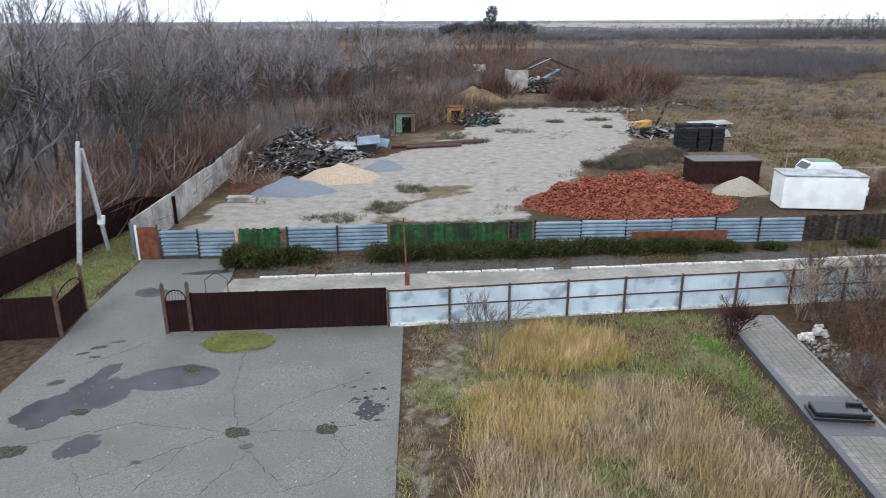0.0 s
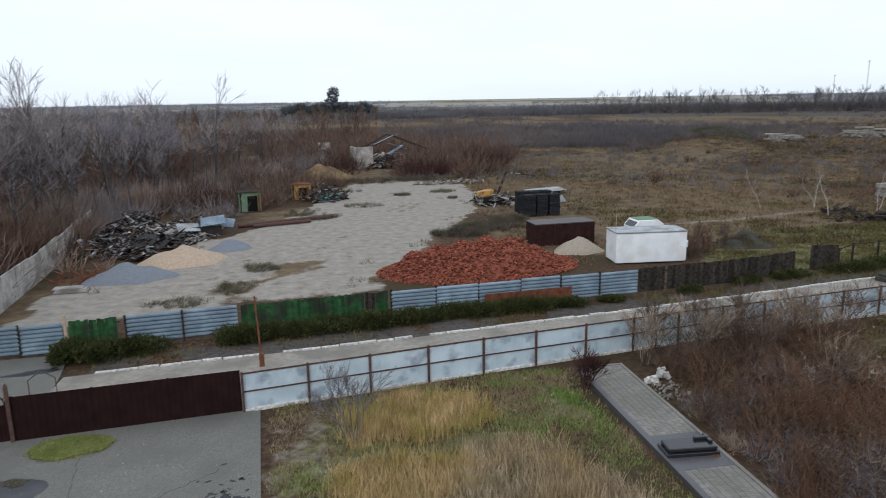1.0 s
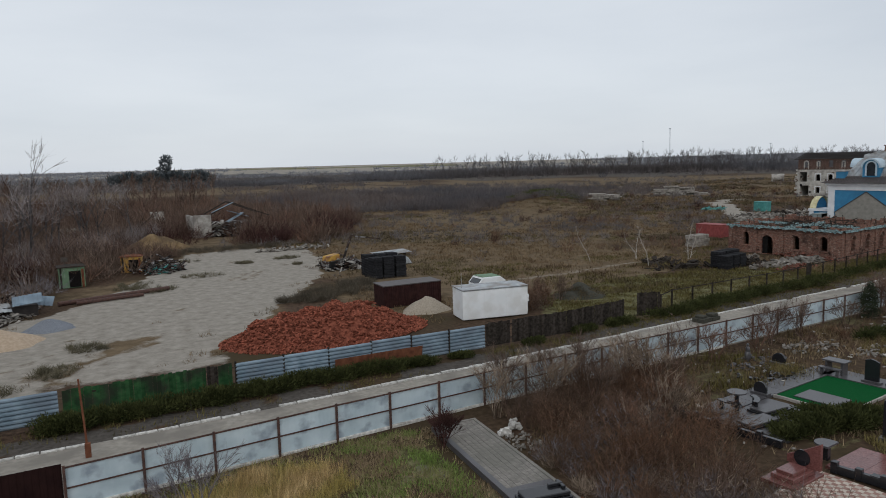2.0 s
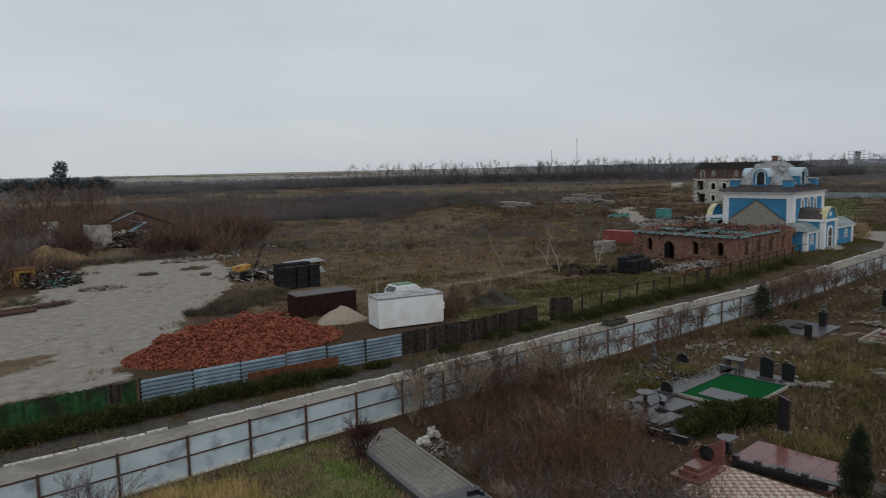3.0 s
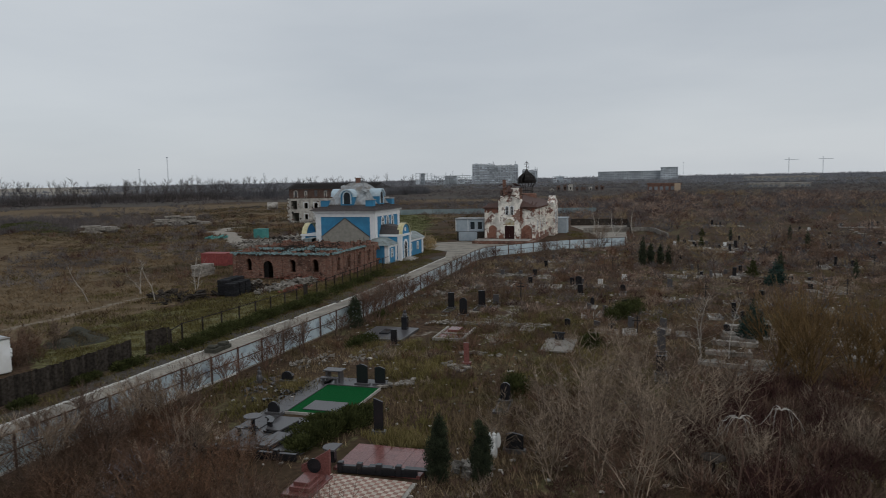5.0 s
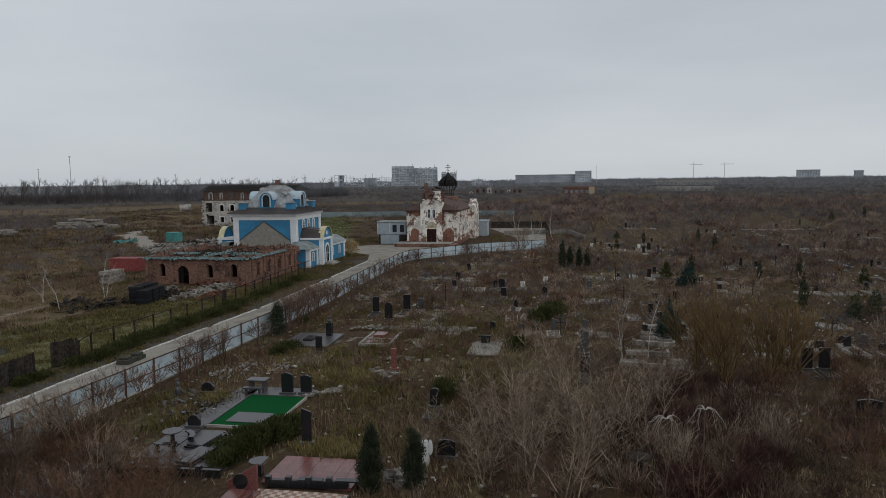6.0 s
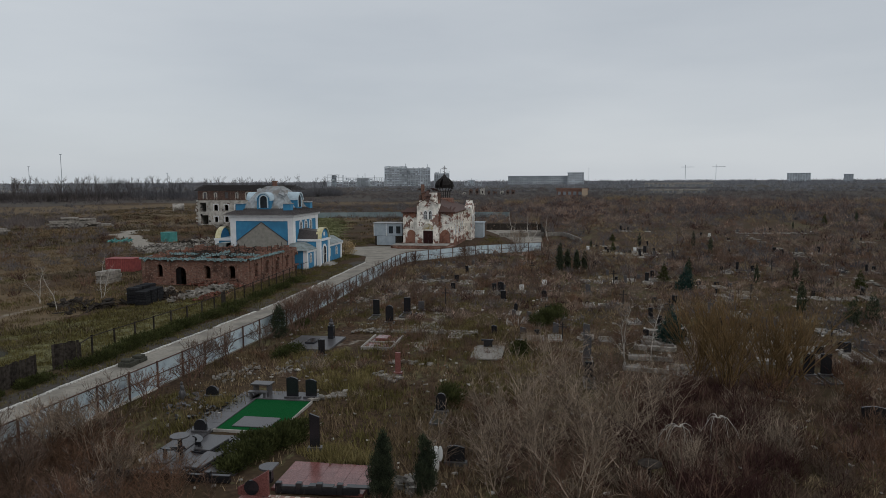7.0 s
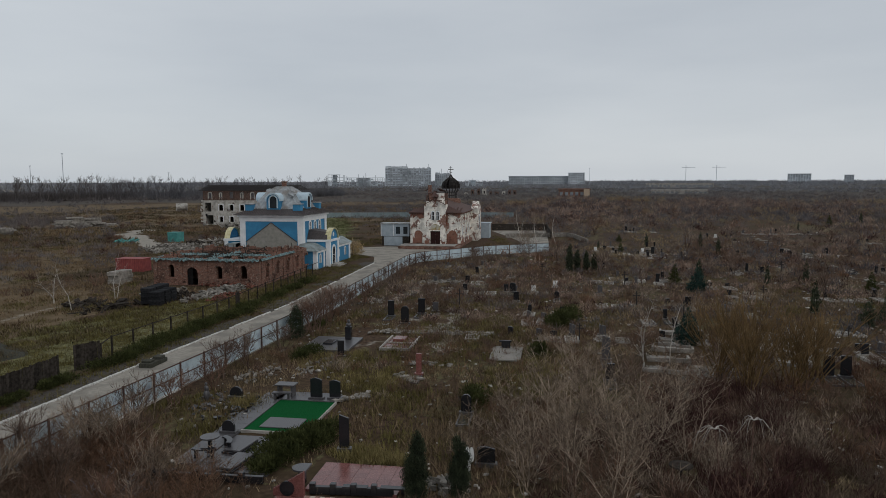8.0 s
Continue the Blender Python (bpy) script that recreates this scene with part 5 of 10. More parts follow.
    part("bell_stack", Form().box(2.2, 2.9, 6.6, 7.2, 9.0, 12.7).box(1.2, 2.4, 5.6, 7.0, 9.4, 10.9), "ruin_brick", t, "last standing brick pier of the bell stage")
    for a0, b0, z0, z1 in ((3.0, 5.3, 8.7, 9.9), (5.3, 7.6, 9.9, 8.7)):
        part("gable_eaves", Form().bar((-0.9, a0, z0), (-0.9, b0, z1), 0.5, 0.12), "rust_steel", t, "rusty gable edging")
    for i in range(22):
        a, z = r.uniform(0, 6.28), r.uniform(9.2, 12.2)
        part("roof_shred", Form().bar((2.6 + 1.2 * math.cos(a), 5.4 + 1.2 * math.sin(a), z), (2.6 + r.uniform(1.8, 3.0) * math.cos(a), 5.4 + r.uniform(1.8, 3.0) * math.sin(a), z - r.uniform(0.3, 1.2)), r.uniform(0.3, 0.9), 0.05), "rust_steel", t)
    # iron dome
    cx, cy, o = 19.5, 5.2, Form()
    part("drum_base", Form().lathe([(2.3, 8.0), (2.3, 9.3), (2.0, 9.5)], 12, Matrix.Translation((cx, cy, 0))), "ruin_brick", t)
    prof = [(1.35, 9.3), (1.35, 10.9), (1.6, 11.1), (2.08, 11.8), (2.15, 12.5), (1.85, 13.2), (1.2, 13.8), (0.5, 14.3), (0.08, 15.0)]
    for i in range(16):
        a = 2 * math.pi * i / 16
        for (r0, za), (r1, zb) in zip(prof, prof[1:]):
            o.bar((cx + r0 * math.cos(a), cy + r0 * math.sin(a), za), (cx + r1 * math.cos(a), cy + r1 * math.sin(a), zb), 0.1)
    for rr, z in ((1.35, 9.4), (1.35, 10.1), (1.4, 10.9), (2.08, 11.8), (2.15, 12.5), (1.85, 13.2), (1.2, 13.8)):
        for i in range(16):
            a, b = 2 * math.pi * i / 16, 2 * math.pi * (i + 1) / 16
            o.bar((cx + rr * math.cos(a), cy + rr * math.sin(a), z), (cx + rr * math.cos(b), cy + rr * math.sin(b), z), 0.09)
    dome = part("dome_frame", o, "soot_iron", t, "burnt iron ribs of the onion dome")
    shell = Form()
    for i in range(16):
        if i % 5 == 2:
            continue
        a, b = 2 * math.pi * i / 16, 2 * math.pi * (i + 1) / 16
        for (r0, za), (r1, zb) in zip(prof[3:7], prof[4:8]):
            q = [(cx + 0.96 * rr * math.cos(g), cy + 0.96 * rr * math.sin(g), z) for rr, z, g in ((r0, za, a), (r0, za, b), (r1, zb, b), (r1, zb, a))]
            shell.add(q, ((0, 1, 2, 3), (3, 2, 1, 0)))
    part("dome_sheet", shell, "soot_iron", dome)
    part("cross", Form().box(cx - 0.05, cx + 0.05, cy - 0.06, cy + 0.06, 14.8, 16.9).box(cx - 0.04, cx + 0.04, cy - 0.65, cy + 0.65, 16.1, 16.25).box(cx - 0.04, cx + 0.04, cy - 0.35, cy + 0.35, 16.5, 16.6)
         .bar((cx, cy - 0.35, 15.35), (cx, cy + 0.35, 15.6), 0.09), "soot_iron", dome, "thin iron cross")


white_church()


def shelled_house():
    t = thing("shelled_house", "three-storey pale house, shelled and burnt out, with bare rafters", "house", pose(177.0, 149.5, 0, 0, 0, CAMP - 90))
    L, H, D = 30.0, 7.7, 12.0  # x runs along the front, y away from it
    holes = []
    for i in range(8):
        x = 2.6 + i * 3.5
        holes += [(x, 1.0, 1.3, 1.7), (x, 4.5, 1.4, 1.9)]
    holes[0], holes[1] = (2.2, 0.3, 2.6, 2.8), (1.8, 4.2, 2.2, 2.8)
    part("front_wall", holed_wall(0, L, H, 0.6, holes), "house_wall", t)
    part("side_wall", Form().box(0, 0.6, 0.6, D, 0, H).box(L - 0.6, L, 0.6, D, 0, H).box(0.6, L - 0.6, D - 0.6, D, 0, H), "house_wall", t)
    part("floor_slab", Form().box(0.6, L - 0.6, 0.6, D - 0.6, 3.5, 3.8).box(0.6, L - 0.6, 0.6, D - 0.6, 7.2, 7.5).box(0.6, L - 0.6, 5.5, 5.9, 0, 7.2), "void", t)
    for hx, hz, hw, hh in holes[2:]:
        part("window", Form().box(hx - hw / 2 - 0.2, hx + hw / 2 + 0.2, -0.06, 0, hz + hh, hz + hh + 0.22).box(hx - hw / 2 - 0.2, hx - hw / 2, -0.06, 0, hz, hz + hh)
             .box(hx + hw / 2, hx + hw / 2 + 0.2, -0.06, 0, hz, hz + hh), "white", t)
    q = random.Random(17)
    for hx, hz, hw, hh in holes[2:]:  # arched heads of the openings
        r2, hd = hw / 2, Form()
        for sx in (-1, 1):
            arc = [(sx * r2 * math.cos(math.pi / 2 * i / 5), r2 * math.sin(math.pi / 2 * i / 5)) for i in range(6)]
            hd.slab([(hx + a, hz + hh - r2 + b) for a, b in (arc + [(sx * r2, r2)])], -0.5, 0.02, UPRIGHT)
        part("arch_head", hd, "house_wall", t)
    for i in range(16):
        x, z, s = q.uniform(1, L - 1), q.uniform(0.6, H - 0.4), q.uniform(0.2, 0.75)
        ring = [(x + s * q.uniform(0.5, 1.1) * math.cos(k * math.pi / 7), z + s * q.uniform(0.4, 0.9) * math.sin(k * math.pi / 7)) for k in range(14)]
        # every third scar is a flat black patch for the shade of a hole
        part("shell_scar", Form().slab(ring, 0.0, 0.03, UPRIGHT), "burnt_brick" if i % 3 else "void", t, "ragged shell scar, bare brick and painted black hole by turns")
    att = [(2.6 + i * 3.5, H + 0.6, 1.3, 2.0) for i in range(8)]
    w = holed_wall(0.2, L - 0.2, H + 3.1, 0.5, [(0.5, 0.0, 0.01, 0.01)] + att)
    o = Form()
    for a in range(0, len(w.v), 8):
        zs = [w.v[a + k][2] for k in range(8)]
        if max(zs) > H:
            o.add([(p[0], p[1], max(p[2], H)) for p in w.v[a:a + 8]], ((0, 3, 2, 1), (4, 5, 6, 7), (0, 1, 5, 4), (1, 2, 6, 5), (2, 3, 7, 6), (3, 0, 4, 7)))
    part("attic_wall", o, "burnt_brick", t, "burnt brick attic storey")
    for k, (x, *_) in enumerate(att):
        if k % 4 == 2:
            continue
        hw = 0.75 if k % 2 == 0 else 0.5
        o = Form().box(x - hw, x - hw + 0.24, -0.05, 0.2, H + 0.3, H + 1.9).box(x + hw - 0.24, x + hw, -0.05, 0.2, H + 0.3, H + 1.9)
        ring = arch(2 * hw, hw, 8)[2:]
        for p, q2 in zip(ring, ring[1:]):
            o.bar((x + p[0] * 0.84, 0.05, H + 1.9 + p[1] * 0.84), (x + q2[0] * 0.84, 0.05, H + 1.9 + q2[1] * 0.84), 0.25)
        part("window", o, "house_wall", t)
    for k in range(22):  # the blasted corner
        z = q.uniform(0.4, H)
        part("broken_edge", Form().block(pose(q.uniform(-0.5, 0.1), q.uniform(-0.05, 0.9), z, q.uniform(-20, 20), q.uniform(-20, 20), q.uniform(-20, 20)), q.uniform(0.4, 1.3), 0.5, q.uniform(0.2, 0.6)), "house_wall" if k % 3 else "burnt_brick", t)
    o = Form()
    for i in range(41):
        x = -0.4 + i * 0.765
        o.bar((x, -0.8, H + 3.0), (x, 4.6, H + 4.6), 0.16)
        o.bar((x, 4.6, H + 4.6), (x, D + 0.8, H + 3.0), 0.16)
    for k in range(6):
        o.bar((-0.6, -0.8 + k * 1.08, H + 3.05 + k * 0.32), (L + 0.6, -0.8 + k * 1.08, H + 3.05 + k * 0.32), 0.14)
    part("rafters", o, "soot_iron", t, "charred rafters and battens")
    part("roof_sheet", Form().add([(0, 0.4, H + 3.2), (L, 0.4, H + 3.2), (L, 4.6, H + 4.4), (0, 4.6, H + 4.4)], ((0, 1, 2, 3), (3, 2, 1, 0))), "soot_iron", t)


shelled_house()


def cabin_stack():
    t = thing("site_cabin", "blue-grey portable cabin stacked over a dark garage", "cabin", pose(133.6, 60.6, 0, 0, 0, CAMP - 90))
    part("lower_box", Form().box(-5.8, 0, 0, 2.6, 0, 2.0), "dark_wood", t)
    part("shutter", ribbed(4.0, 1.9, 0.25, 0.03), "cabin", t).matrix_basis = pose(-5.4, -0.03, 0.03)
    part("upper_box", Form().box(-6.0, 0, 0, 3.0, 2.0, 4.6), "cabin", t)
    part("roof", Form().box(-6.2, 0.2, -0.2, 3.2, 4.6, 4.75), "grey_roof", t)
    for x in (-2.8, -1.2):
        part("window", Form().box(x, x + 0.9, -0.03, 0.0, 2.5, 4.0), "glass", t)
    part("corner_strip", Form().box(-3.4, -3.3, -0.05, 0, 2.0, 4.6).box(-6.05, -5.95, -0.05, 0, 2.0, 4.6), "white_paint", t)


cabin_stack()

# ---- plants ----
class Twigs:
    """Three-sided tapering pieces of wood, kept as arrays for scattering."""

    def __init__(self, seed):
        self.r, self.v, self.tip, self.thin = random.Random(seed), [], [], 0.006

    def piece(self, a, b, r0, r1, tip=False):
        self.tip.append(tip)
        d = (b - a).normalized()
        s = d.cross(Vector((0.31, 0.92, 0.23))).normalized()
        t = d.cross(s)
        for base, rad in ((a, r0), (b, r1)):
            for k in range(3):
                w = 2.0944 * k
                self.v.append(base + (s * math.cos(w) + t * math.sin(w)) * rad)

    def grow(self, p, d, length, rad, level, fork, spread, droop=0.0, lift=0.25):
        """One limb of two bent pieces and its forks."""
        r = self.r
        mid = p + d * length * 0.5 + Vector((r.uniform(-1, 1), r.uniform(-1, 1), 0)) * length * 0.06
        d2 = (d + Vector((r.uniform(-1, 1), r.uniform(-1, 1), r.uniform(-0.6, 1) * lift - droop)) * 0.22).normalized()
        end = mid + d2 * length * 0.5
        if level > 0 or length > 0.8:
            self.piece(p, mid, rad, rad * 0.82)
            self.piece(mid, end, rad * 0.82, rad * 0.6)
        else:
            self.piece(p, end, rad * 1.15, 0.0, True)
        if level > 0:
            for k in range(fork):
                q = mid.lerp(end, r.uniform(0.1, 1.0)) if k else end
                e = (d2 + Vector((r.gauss(0, 1), r.gauss(0, 1), r.gauss(0, 0.6) + lift - droop)) * spread).normalized()
                self.grow(q, e, length * r.uniform(0.5, 0.82), max(rad * 0.55, self.thin), level - 1, fork, spread, droop, lift)

    def arrays(self):
        v = np.array(self.v, np.float32)
        n = len(v) // 6
        base, tip = np.arange(n)[:, None, None] * 6, np.array(self.tip)
        whole = (base[~tip] + np.array([[0, 1, 4, 3], [1, 2, 5, 4], [2, 0, 3, 5]])).reshape(-1, 4)
        point = (base[tip] + np.array([[0, 1, 3, 3], [1, 2, 3, 3], [2, 0, 3, 3]])).reshape(-1, 4)
        return v, np.concatenate([whole, point])


def tris(f):
    """Quads and pointed ends alike as triangles."""
    point = f[:, 2] == f[:, 3]
    return np.concatenate([f[~point][:, [0, 1, 2]], f[~point][:, [0, 2, 3]], f[point][:, :3]])


def bare_tree(seed, h, level=4, fork=3, spread=0.42, rad=0.0, stems=1, droop=0.0, thin=0.006):
    t = Twigs(seed)
    t.thin = thin
    for k in range(stems):
        lean = Vector((t.r.gauss(0, 0.1 if stems == 1 else 0.22), t.r.gauss(0, 0.1 if stems == 1 else 0.22), 1)).normalized()
        t.grow(Vector((t.r.gauss(0, 0.1) * (stems > 1), t.r.gauss(0, 0.1) * (stems > 1), -0.1)), lean, h * t.r.uniform(0.36, 0.44), rad or h * 0.012, level, fork, spread, droop)
    return t.arrays()


def sapling(seed, h, stems=6, sides=3, subs=2, steps=7, rad=0.026, lean=0.28, foot=0.16):
    """A many-stemmed young tree: drawn-out stems with long side shoots, each with a few twigs."""
    t = Twigs(seed)
    r = t.r
    for k in range(stems):
        d = Vector((r.gauss(0, lean), r.gauss(0, lean), 1)).normalized()
        p, tall = Vector((r.gauss(0, foot), r.gauss(0, foot), -0.05)), h * r.uniform(0.65, 1.05)
        for i in range(steps):
            u = i / steps
            d = (d + Vector((r.gauss(0, 0.13), r.gauss(0, 0.13), 0.05))).normalized()
            e = p + d * tall / steps
            r0, r1 = rad * (1 - u) ** 0.8 + 0.005, rad * (1 - (i + 1) / steps) ** 0.8 + 0.004
            t.piece(p, e, r0, r1)
            if i > 0:
                for j in range(r.randint(sides - 1, sides + 1)):
                    a = r.uniform(0, 6.283)
                    b = (d * r.uniform(0.25, 0.95) + Vector((math.cos(a), math.sin(a), 0.1))).normalized()
                    q, ln = p.lerp(e, r.random()), h * (0.1 + 0.26 * (1 - u)) * r.uniform(0.5, 1.15)
                    mid = q + b * ln * 0.5
                    b2 = (b + Vector((r.gauss(0, 0.16), r.gauss(0, 0.16), 0.22))).normalized()
                    t.piece(q, mid, 0.0105, 0.008)
                    t.piece(mid, mid + b2 * ln * 0.55, 0.008, 0.0, True)
                    for m in range(subs):
                        c = (b2 + Vector((r.gauss(0, 0.55), r.gauss(0, 0.55), r.gauss(0.15, 0.4)))).normalized()
                        w = q.lerp(mid + b2 * ln * 0.4, r.uniform(0.25, 1))
                        t.piece(w, w + c * ln * r.uniform(0.2, 0.5), 0.0065, 0.0, True)
            p = e
        t.piece(p, p + d * tall / steps, 0.006, 0.0, True)
    return t.arrays()


def brush(seed, h, stems=10, level=2, fork=3, spread=0.4, rad=0.012, lean=0.4):
    """A many-stemmed leafless shrub."""
    t = Twigs(seed)
    for k in range(stems):
        d = Vector((t.r.gauss(0, lean), t.r.gauss(0, lean), 1)).normalized()
        t.grow(Vector((t.r.gauss(0, 0.12 * h / 2), t.r.gauss(0, 0.12 * h / 2), -0.05)), d, h * t.r.uniform(0.35, 0.55), rad, level, fork, spread)
    return t.arrays()


def tuft(seed, h, blades, spread=0.3, width=0.012, area=0.4, bent=True):
    """A clump of grass blades bent outward; unbent ones are single slivers for lawns and far turf."""
    r, v = np.random.default_rng(seed), []
    for k in range(blades):
        a, ln = r.uniform(0, 6.283), h * r.uniform(0.4, 1.0)
        out = np.array([math.cos(a), math.sin(a), 0.0])
        b = r.uniform(0, 6.283)
        foot = np.array([math.cos(b), math.sin(b), 0.0]) * math.sqrt(r.random()) * area * spread
        side = np.array([-out[1], out[0], 0]) * width * r.uniform(0.6, 1.5)
        tip = foot + out * spread * r.uniform(0.1, 0.9) + np.array([0, 0, ln])
        if bent:
            mid = foot * 0.6 + tip * 0.4 + np.array([0, 0, 0.12 * ln])
            v += [foot - side, foot + side, mid + side * 0.7, mid - side * 0.7, tip]
        else:
            v += [foot - side, foot + side, tip]
    v = np.array(v, np.float32)
    base = np.arange(blades)[:, None, None] * (5 if bent else 3)
    return v, (base + (np.array([[0, 1, 2, 3], [3, 2, 4, 4]]) if bent else np.array([[0, 1, 2, 2]]))).reshape(-1, 4)


def scatter(name, models, places, scales, material, label, category, tall=None):
    """One object of kind stuff: models set at places (n x 3), turned at random."""
    g, verts, faces, k = np.random.default_rng(len(places)), [], [], 0
    pick, turn = g.integers(0, len(models), len(places)), g.uniform(0, 6.283, len(places))
    tall = np.ones(len(places)) if tall is None else tall
    places = places + np.stack([places[:, 0] * 0, places[:, 0] * 0, mounds(places[:, 0], places[:, 1])], -1)
    for j, (mv, mf) in enumerate(models):
        sel = np.nonzero(pick == j)[0]
        if not len(sel):
            continue
        c, s = np.cos(turn[sel])[:, None], np.sin(turn[sel])[:, None]
        x = (mv[None, :, 0] * c - mv[None, :, 1] * s) * scales[sel][:, None] + places[sel, 0][:, None]
        y = (mv[None, :, 0] * s + mv[None, :, 1] * c) * scales[sel][:, None] + places[sel, 1][:, None]
        z = mv[None, :, 2] * (scales[sel] * tall[sel])[:, None] + places[sel, 2][:, None]
        verts.append(np.stack([x, y, z], -1).reshape(-1, 3))
        faces.append((mf[None] + (np.arange(len(sel)) * len(mv))[:, None, None] + k).reshape(-1, 4))
        k += len(sel) * len(mv)
    v, f = np.concatenate(verts), np.concatenate(faces)
    f = tris(f)
    ob = new(name, big_mesh(name, v, f, MAT[material]))
    return tagged(ob, label, category, kind="stuff")


def sow(n, box, keep, seed, z=-0.03):
    """About n random places in a box (x0, x1, y0, y1) where keep(x, y) is true or gives a likelihood."""
    g = np.random.default_rng(seed)
    x, y = g.uniform(box[0], box[1], n), g.uniform(box[2], box[3], n)
    ok = g.random(n) < np.asarray(keep(x, y), float)
    return np.stack([x[ok], y[ok], np.full(ok.sum(), z)], -1), g


PATH_BOX = [(11.9, 10), (14.7, 10), (14.7, 30), (11.9, 30)]
PRECINCT = [(60, 52), (73, 53), (110, 58), (107, 47.5), (121, 39), (134, 38), (165, 50), (160, 75), (128, 76), (108, 78), (90, 80), (70, 74)]
PLOTS = [[(26, 27.5), (31, 27), (36.5, 27.5), (38, 23), (30.6, 21.4), (26, 22.5)], [(22, 20.5), (29, 20), (29.2, 14.5), (22, 13.5)], [(47, 26), (55, 27), (54, 34), (47, 33)]]


def open_ground(x, y):
    """Where plants may stand: off lanes, yard, lot, plots and buildings."""
    bad = inside(LOT, x, y) | inside(PATH_BOX, x, y) | inside(PRECINCT, x, y) | (near_line(FENCE, x, y) < 0.7) | (near_line(LOT_FENCE, x, y) < 0.5)
    bad |= (np.interp(x, [p[0] for p in FENCE], [p[1] for p in FENCE]) - 0.3 < y) & (np.interp(x, [p[0] for p in KERB], [p[1] for p in KERB]) + 0.3 > y) & (x > -13) & (x < 106)
    bad |= (x < -2.2) & (x > -19) & (y < 38)
    bad |= (near_line(TRACK, x, y) < 0.8) | (near_line(DIRT, x, y) < 2.6)
    for p in PLOTS:
        bad |= inside(p, x, y)
    bad |= inside([(19, 60), (28, 60), (28, 64.5), (19, 64.5)], x, y) | inside([(22, 49), (32, 49), (32, 56), (22, 56)], x, y) | (np.hypot((x - 12.5) / 8.3, (y - 51.5) / 5) < 1)
    return ~bad


def wood_edge(x, y):
    return inside([(-25.5, 20), (-90, 10), (-240, 120), (-240, 420), (40, 420), (16, 215), (9, 160), (-1, 132), (-8, 110), (-15, 92), (-24, 78), (-24.5, 46)], x, y)


def fringe(model, seed, per=4, length=0.6, width=0.012, spread=0.5, droop=0.0):
    """Fine single twigs growing from the ends of a model's limbs."""
    v, f = model
    g = np.random.default_rng(seed)
    ends = f[f[:, 2] == f[:, 3]]
    _, first = np.unique(ends[:, 3], return_index=True)
    ends = ends[first]
    tip, foot = v[ends[:, 3]], v[ends[:, 0]]
    n = len(tip) * per
    tip, foot = np.repeat(tip, per, 0), np.repeat(foot, per, 0)
    run = tip - foot
    run /= np.maximum(np.linalg.norm(run, axis=1), 1e-6)[:, None]
    a = foot + (tip - foot) * g.uniform(0.25, 1.0, n)[:, None]
    d = run + g.normal(0, spread, (n, 3)) + np.array([0, 0, 0.2 - droop])
    d /= np.linalg.norm(d, axis=1)[:, None]
    side = np.cross(d, g.normal(size=(n, 3)))
    side /= np.linalg.norm(side, axis=1)[:, None]
    side *= width * 0.5
    b = a + d * (length * g.uniform(0.45, 1.2, n))[:, None]
    w = np.stack([a - side, a + side, b], 1).reshape(-1, 3)
    k = len(v) + np.arange(n)[:, None] * 3
    return np.concatenate([v, w]).astype(np.float32), np.concatenate([f, np.concatenate([k, k + 1, k + 2, k + 2], 1)])


def spray(seed, h, n, width, wide=0.5, up=0.7, reach=0.45):
    """A dense shrub of fine single twigs fanning out of a low dome."""
    g = np.random.default_rng(seed)
    d = g.normal(size=(n, 3))
    d[:, 2] = np.abs(d[:, 2])
    d /= np.linalg.norm(d, axis=1)[:, None]
    lump = 0.75 + 0.35 * np.sin(5 * d[:, 0] + seed) * np.sin(4 * d[:, 1] + 2 * seed)
    a = d * np.array([wide, wide, 0.62]) * h * (g.random(n) ** 0.6 * lump)[:, None]
    run = d * np.array([1, 1, 0.4]) * (1 - up) + np.array([0, 0, up]) + g.normal(0, 0.3, (n, 3))
    run /= np.linalg.norm(run, axis=1)[:, None]
    side = np.cross(run, g.normal(size=(n, 3)))
    side /= np.linalg.norm(side, axis=1)[:, None]
    side *= (width * 0.5 * g.uniform(0.6, 1.4, n))[:, None]
    b = a + run * (h * reach * g.uniform(0.5, 1.2, n))[:, None]
    k = np.arange(n)[:, None] * 3
    return np.stack([a - side, a + side, b], 1).reshape(-1, 3).astype(np.float32), np.concatenate([k, k + 1, k + 2, k + 2], 1)


def toned(name, models, p, h, tone, bands, category):
    """Scatter by colour: bands of (upper end of tone, material, label)."""
    low = -9.0
    for hi, material, label in bands:
        sel = (tone > low) & (tone <= hi)
        if sel.any():
            scatter(name, models, p[sel], h[sel], material, label, category)
        low = hi


# the wood to the west and north of the lot
trees = [fringe(bare_tree(s, 11.5, 4, 3, 0.32 + 0.03 * (s % 3), 0.15, thin=0.02), s, 5, 1.4, 0.028, 0.42) for s in range(6)]
far_trees = [fringe(bare_tree(20 + s, 11.0, 3, 3, 0.34, 0.2, thin=0.06), s, 4, 2.6, 0.1, 0.45) for s in range(5)]
p, g = sow(1100, (-75, 15, 22, 130), lambda x, y: wood_edge(x, y) * (0.75 - 0.25 * (y > 90)) * (0.4 + 0.9 * soft_noise(x, y, 14)), 11)
h = g.uniform(0.72, 1.08, len(p)) * (1 + 0.14 * (p[:, 0] < -22)) + 0.36 * (g.random(len(p)) < 0.16)
pale = (g.random(len(p)) < 0.72) & (p[:, 1] < 96)
stout = [(v, f[np.linalg.norm(v[f[:, 0]] - v[f[:, 1]], axis=1) > 0.06]) for v, f in trees]
fine = [(v, f[np.linalg.norm(v[f[:, 0]] - v[f[:, 1]], axis=1) <= 0.06]) for v, f in trees]
